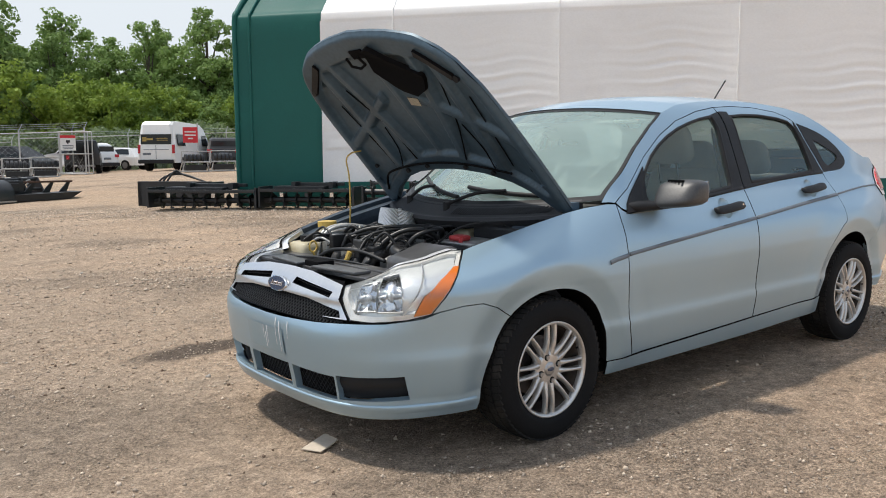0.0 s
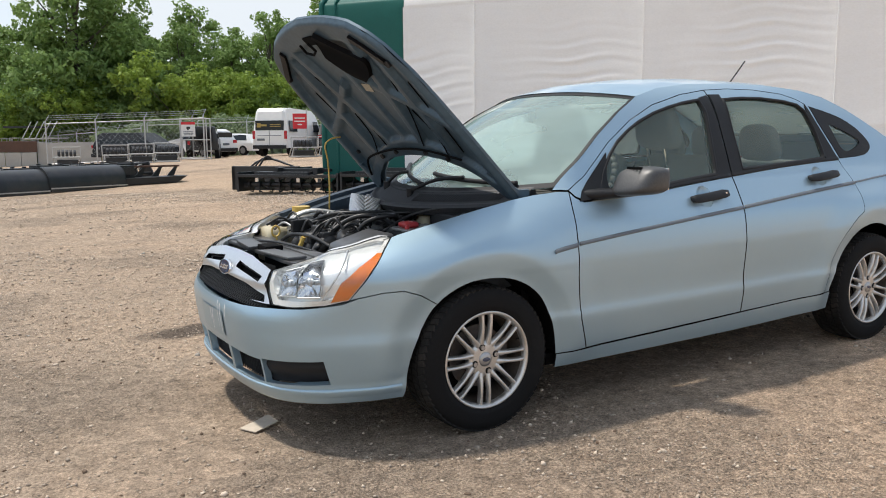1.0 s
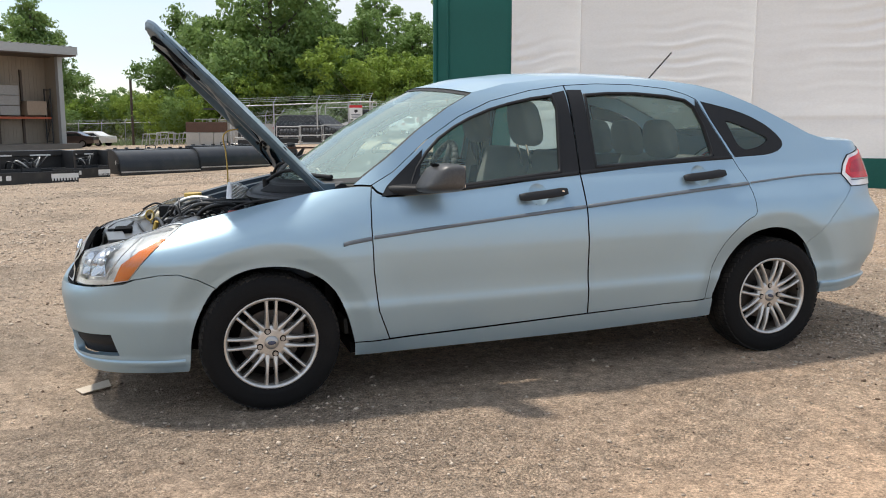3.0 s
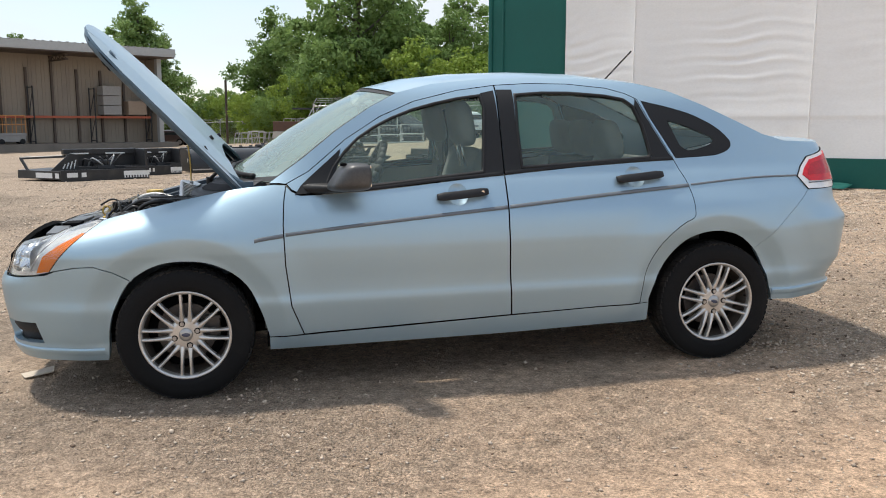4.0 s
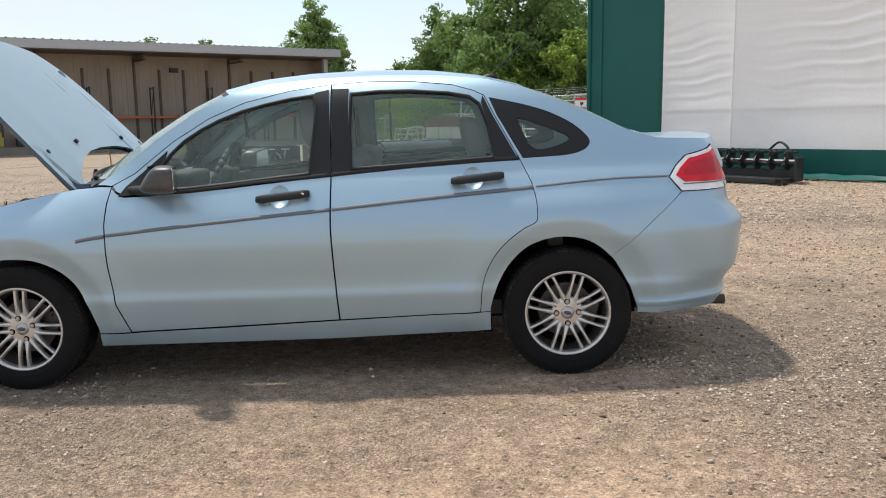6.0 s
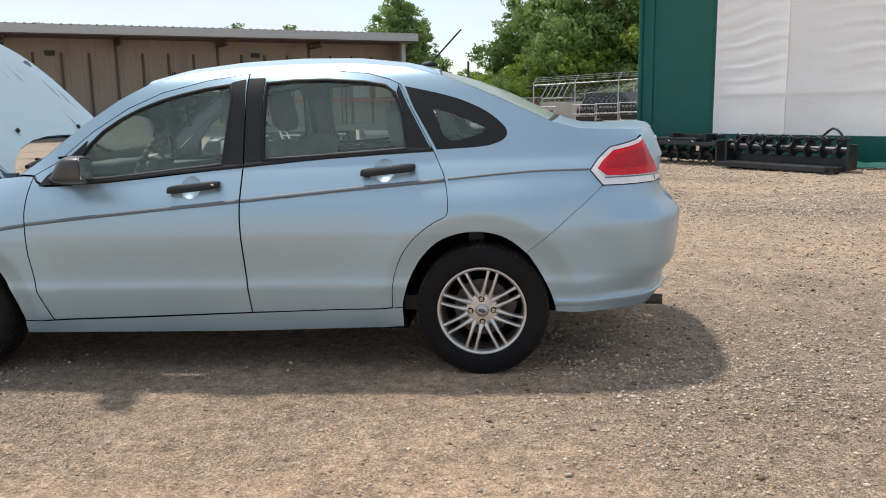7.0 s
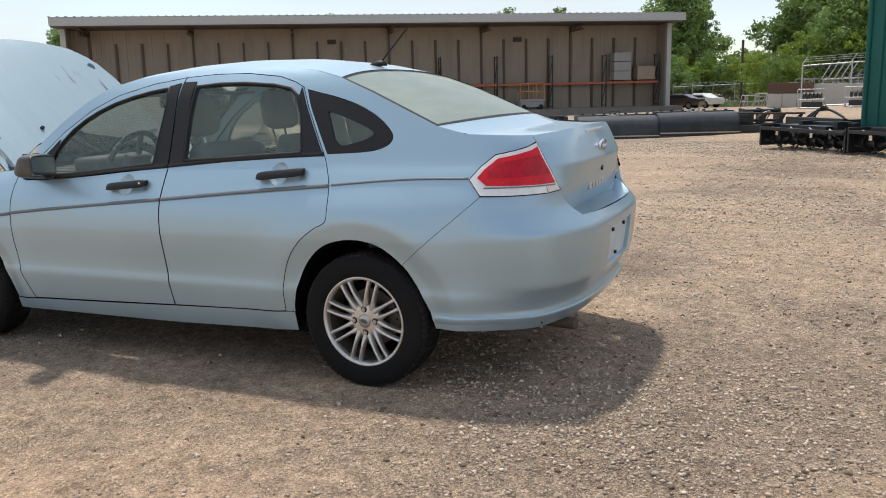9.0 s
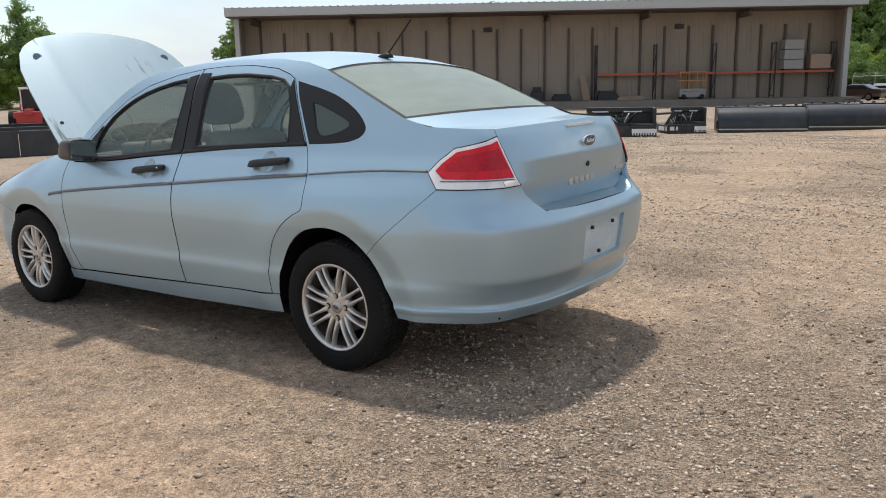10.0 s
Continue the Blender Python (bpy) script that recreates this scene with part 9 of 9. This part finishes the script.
def bush(seed, h, spread, material, label, name="bush"):
    rn = random.Random(seed)
    lobes = []
    for i in range(8):
        a, k = rn.uniform(0, 6.28), rn.uniform(0.1, 0.8) * spread
        z = h * rn.uniform(0.28, 0.72)
        lobes.append((k * math.cos(a), k * math.sin(a), z, spread * rn.uniform(0.3, 0.55), h * rn.uniform(0.18, 0.30)))
    t = thing(name, label, name, None, "bushes round the yard")
    part("stem", trunk_mesh("stem", seed, h * 0.6, 0.02 * h, lobes), None, t)
    part("crown", crown_mesh("crown", seed, lobes, 280, 46, 0.125, 0.56, material), None, t, "leafy crown")
    return t


TALL = [tall_tree(s, 14.0, sp, lo, mt, cl, lb) for s, sp, lo, mt, cl, lb in (
    (1, 5.4, 0.16, LEAF_A, 430, "tall deep green broadleaf tree"), (2, 4.9, 0.24, LEAF_A, 330, "tall airy broadleaf tree"), (3, 6.2, 0.08, LEAF_A, 520, "broad deep green tree"), (4, 3.9, 0.12, LEAF_A, 330, "slim dark green tree"))]
ROUND = [bush(s, 7.0, 4.2, mt, lb, nm) for s, mt, lb, nm in ((11, LEAF_B, "bright green rounded tree", "small_tree"), (12, LEAF_B, "bright green spreading tree", "small_tree"), (13, LEAF_A, "deep green rounded tree", "small_tree"))]
SHRUB = [bush(s, 3.0, 2.6, LEAF_C, "grey-green shrub behind the fence", "shrub") for s in (21, 22)]
used = set()


def plant(base, x, y, h, native, turn, sink=0.0):
    k = h / native
    m = Matrix.Translation((x, y, lie(x, y) - sink)) @ Matrix.Rotation(turn, 4, "Z") @ Matrix.Diagonal((k, k, k, 1))
    if base.name not in used:
        used.add(base.name)
        base.matrix_world = m
        return
    o = copy_thing(base, m)
    o.matrix_basis = m


rn = random.Random(3)
for i, (x, y, h, kind) in enumerate((
        (0.9, 96.0, 15.4, 1), (5.5, 101.0, 12.0, 0), (8.3, 75.0, 19.0, 2), (11.5, 79.0, 16.0, 0), (5.0, 83.0, 11.3, 1), (15.2, 82.0, 14.0, 3), (20.5, 84.0, 15.5, 1), (26.0, 76.0, 13.5, 2), (30.0, 72.0, 14.5, 0), (34.0, 70.0, 14.0, 2),
        (23.5, 80.0, 12.5, 0), (18.0, 78.0, 12.5, 2), (38.0, 68.0, 14.0, 0), (13.5, 86.0, 13.0, 2), (29.0, 82.0, 14.0, 3), (-24.2, 165.0, 26.5, 3), (-27.0, 170.0, 23.0, 1), (-21.0, 172.0, 20.0, 3),
        (-92.0, 48.0, 12.5, 1), (-96.0, 41.0, 9.5, 0), (-100.0, 52.0, 10.0, 3), (-86.0, 74.0, 11.5, 3), (-89.0, 79.0, 12.0, 1), (-38.0, 108.0, 13.4, 1), (-30.0, 108.0, 13.0, 0), (-58.0, 96.0, 12.9, 1), (-62.0, 96.0, 12.3, 3), (40.0, 76.0, 15.0, 2), (44.0, 66.0, 14.0, 0))):
    plant(TALL[kind], x, y, h, 14.0, rn.uniform(0, 6.28))
for i in range(34):
    t = i / 33
    x = -1.0 + 42.0 * t + rn.uniform(-0.8, 0.8)
    y = 74.0 - 9.0 * t + rn.uniform(-3, 3)
    plant(ROUND[(i * 2 + (i // 3)) % 3], x, y, rn.uniform(5.6, 8.8) * (0.58 if i < 3 else 0.85 if i < 5 else 1), 7.0, rn.uniform(0, 6.28), 0.3)
for i in range(16):
    t = i / 15
    plant(ROUND[i % 3], 2.0 - 26.0 * t + rn.uniform(-1, 1), 96.0 + 10 * t + rn.uniform(-3, 3), rn.uniform(4.8, 7.4), 7.0, rn.uniform(0, 6.28), 0.3)
for i in range(12):
    plant(ROUND[i % 3], -84 - 2.6 * i + rn.uniform(-2, 2), 30 + 4.2 * i + rn.uniform(-2, 2), rn.uniform(5.0, 7.0), 7.0, rn.uniform(0, 6.28), 0.3)
for i in range(14):
    t = i / 13
    plant(SHRUB[i % 2], 9.0 + 20.0 * t + rn.uniform(-0.5, 0.5), 59.0 - 3.0 * t + rn.uniform(-1.2, 1.2), rn.uniform(2.6, 3.9), 3.0, rn.uniform(0, 6.28), 0.15)


# weeds at the yard's edge
def weeds(n, seed):
    g = np.random.default_rng(seed)
    t = g.uniform(0, 1, n)
    lane = g.integers(0, 3, n)
    x = np.where(lane == 0, -14 + 18 * t, np.where(lane == 1, 2 + 9 * t, 10 + 22 * t)) + g.normal(0, 0.8, n)
    y = np.where(lane == 0, 93 - 11 * t, np.where(lane == 1, 80 - 24 * t, 57 - 3 * t)) + g.normal(0, 1.0, n)
    z = lie_np(x, y)
    h = g.uniform(0.2, 0.8, n)
    a = g.uniform(0, 6.28, n)
    w = 0.05 + 0.05 * g.uniform(size=n)
    dx, dy = np.cos(a) * w, np.sin(a) * w
    lx, ly = g.normal(0, 0.15, n), g.normal(0, 0.15, n)
    v = np.stack([np.stack([x - dx, y - dy, z], 1), np.stack([x + dx, y + dy, z], 1), np.stack([x + lx, y + ly, z + h], 1)], 1).reshape(-1, 3)
    me = bpy.data.meshes.new("weeds")
    me.vertices.add(3 * n)
    me.vertices.foreach_set("co", v.ravel())
    me.loops.add(3 * n)
    me.loops.foreach_set("vertex_index", np.arange(3 * n))
    me.polygons.add(n)
    me.polygons.foreach_set("loop_start", np.arange(0, 3 * n, 3))
    me.update(calc_edges=True)
    me.materials.append(LEAF_C)
    tagged(new("weeds", me), "tall grass and weeds along the fences", "grass", kind="stuff")


weeds(9000, 4)


# ---- loose stones ----
def scatter(name, n, seed, size, region, materials_, label, chips=False, power=3.0):
    """Many small uneven stones lying on the dirt, joined."""
    g = np.random.default_rng(seed)
    ph = (1 + 5 ** 0.5) / 2
    ico = np.array([(-1, ph, 0), (1, ph, 0), (-1, -ph, 0), (1, -ph, 0), (0, -1, ph), (0, 1, ph), (0, -1, -ph), (0, 1, -ph), (ph, 0, -1), (ph, 0, 1), (-ph, 0, -1), (-ph, 0, 1)]) / 1.9
    tri = np.array([(0, 11, 5), (0, 5, 1), (0, 1, 7), (0, 7, 10), (0, 10, 11), (1, 5, 9), (5, 11, 4), (11, 10, 2), (10, 7, 6), (7, 1, 8), (3, 9, 4), (3, 4, 2), (3, 2, 6), (3, 6, 8), (3, 8, 9), (4, 9, 5), (2, 4, 11), (6, 2, 10), (8, 6, 7), (9, 8, 1)])
    if chips:
        ico = np.array([(1, 0, 0), (-1, 0, 0), (0, 1, 0), (0, -1, 0), (0, 0, 1), (0, 0, -1)], float)
        tri = np.array([(0, 2, 4), (2, 1, 4), (1, 3, 4), (3, 0, 4), (2, 0, 5), (1, 2, 5), (3, 1, 5), (0, 3, 5)])
    k = len(ico)
    x, y = region(g, n)
    s = size[0] + (size[1] - size[0]) * g.uniform(0, 1, n) ** power
    sh = g.uniform(0.5, 1.4, (n, 3)) * np.array([1, 1, 0.7])
    a = g.uniform(0, 6.28, n)
    jit = g.uniform(0.55, 1.3, (n, k, 1))
    p = ico[None] * jit * sh[:, None, :] * s[:, None, None]
    c, sn = np.cos(a)[:, None], np.sin(a)[:, None]
    px, py = p[:, :, 0] * c - p[:, :, 1] * sn, p[:, :, 0] * sn + p[:, :, 1] * c
    z = lie_np(x, y) + relief(x, y)
    v = np.stack([px + x[:, None], py + y[:, None], p[:, :, 2] + z[:, None] + (s * 0.22)[:, None]], -1).reshape(-1, 3)
    f = (tri[None] + (np.arange(n) * k)[:, None, None]).reshape(-1)
    me = bpy.data.meshes.new(name)
    me.vertices.add(len(v))
    me.vertices.foreach_set("co", v.ravel())
    me.loops.add(len(f))
    me.loops.foreach_set("vertex_index", f)
    me.polygons.add(len(f) // 3)
    me.polygons.foreach_set("loop_start", np.arange(0, len(f), 3))
    me.update(calc_edges=True)
    me.materials.append(materials_)
    tagged(new(name, me), label, "gravel", kind="stuff")


STONE = mat("yard_stones", (0.50, 0.405, 0.315), rough=0.9, vary=0.65, scale=30, fine=150, island=1.2)


def stone_density(x, y):
    """More stones in drifts behind the car and by the tent."""
    d = 0.10 + 0.07 * np.tanh((x - 2.6) * 1.2) + 0.26 * np.exp(-((x + 2.2) / 1.6) ** 2) + 0.24 * np.sin(1.7 * x + 0.9 * y + 1.2 * np.sin(0.8 * y)) * np.sin(1.1 * y - 0.6 * x)
    d += 1.3 * np.exp(-(((x - 3.92) / 0.75) ** 2 + ((y + 0.88) / 0.55) ** 2)) + 0.8 * np.exp(-(((x - 4.0) / 1.2) ** 2 + ((y + 0.4) / 1.6) ** 2)) + 0.5 * np.exp(-(((x - 5.5) / 2.5) ** 2 + ((y - 4.5) / 3.5) ** 2))
    d += 0.35 * np.exp(-((y - 3.2 - 0.6 * np.sin(0.5 * x)) / 1.6) ** 2)
    d = np.maximum(d, 0.035)
    d += 0.9 * np.exp(-(((x - 6.5) * 0.77 + (y - 9.0) * 0.64) / 1.6) ** 2)
    return d


def near_region(g, n):
    xs, ys = [], []
    while sum(map(len, xs)) < n:
        x, y = g.uniform(-5, 9.5, 60000), g.uniform(-4.6, 6.0, 60000)
        ok = g.uniform(0, 1.6, 60000) < stone_density(x, y)
        xs.append(x[ok])
        ys.append(y[ok])
    return np.concatenate(xs)[:n], np.concatenate(ys)[:n]


def far_region(g, n):
    xs, ys = [], []
    while sum(map(len, xs)) < n:
        x, y = g.uniform(-10, 12, 60000), g.uniform(4.0, 17.0, 60000)
        q = (x - 4.88) * 0.770 + (y - 12.57) * 0.638
        ok = (g.uniform(0, 1.6, 60000) < stone_density(x, y)) & (q < -0.05)
        xs.append(x[ok])
        ys.append(y[ok])
    return np.concatenate(xs)[:n], np.concatenate(ys)[:n]


scatter("gravel", 105000, 31, (0.0024, 0.0120), near_region, STONE, "small loose stones strewn over the dirt", True, 2.6)
scatter("gravel", 4200, 35, (0.0060, 0.0150), near_region, STONE, "coarser pebbles in drifts over the dirt", False, 2.0)
scatter("gravel", 50000, 32, (0.005, 0.024), far_region, STONE, "loose stones towards the tent", True)
scatter("rocks", 60, 33, (0.010, 0.024), near_region, mat("pale_rock", (0.47, 0.43, 0.38), rough=0.9, vary=0.3, scale=20, island=0.8), "scattered pale fist-size stones")
scatter("clods", 7000, 34, (0.004, 0.013), near_region, mat("dark_dirt_clods", (0.17, 0.115, 0.078), rough=0.95, vary=0.4, scale=20, island=0.8), "small dark clods of dirt")
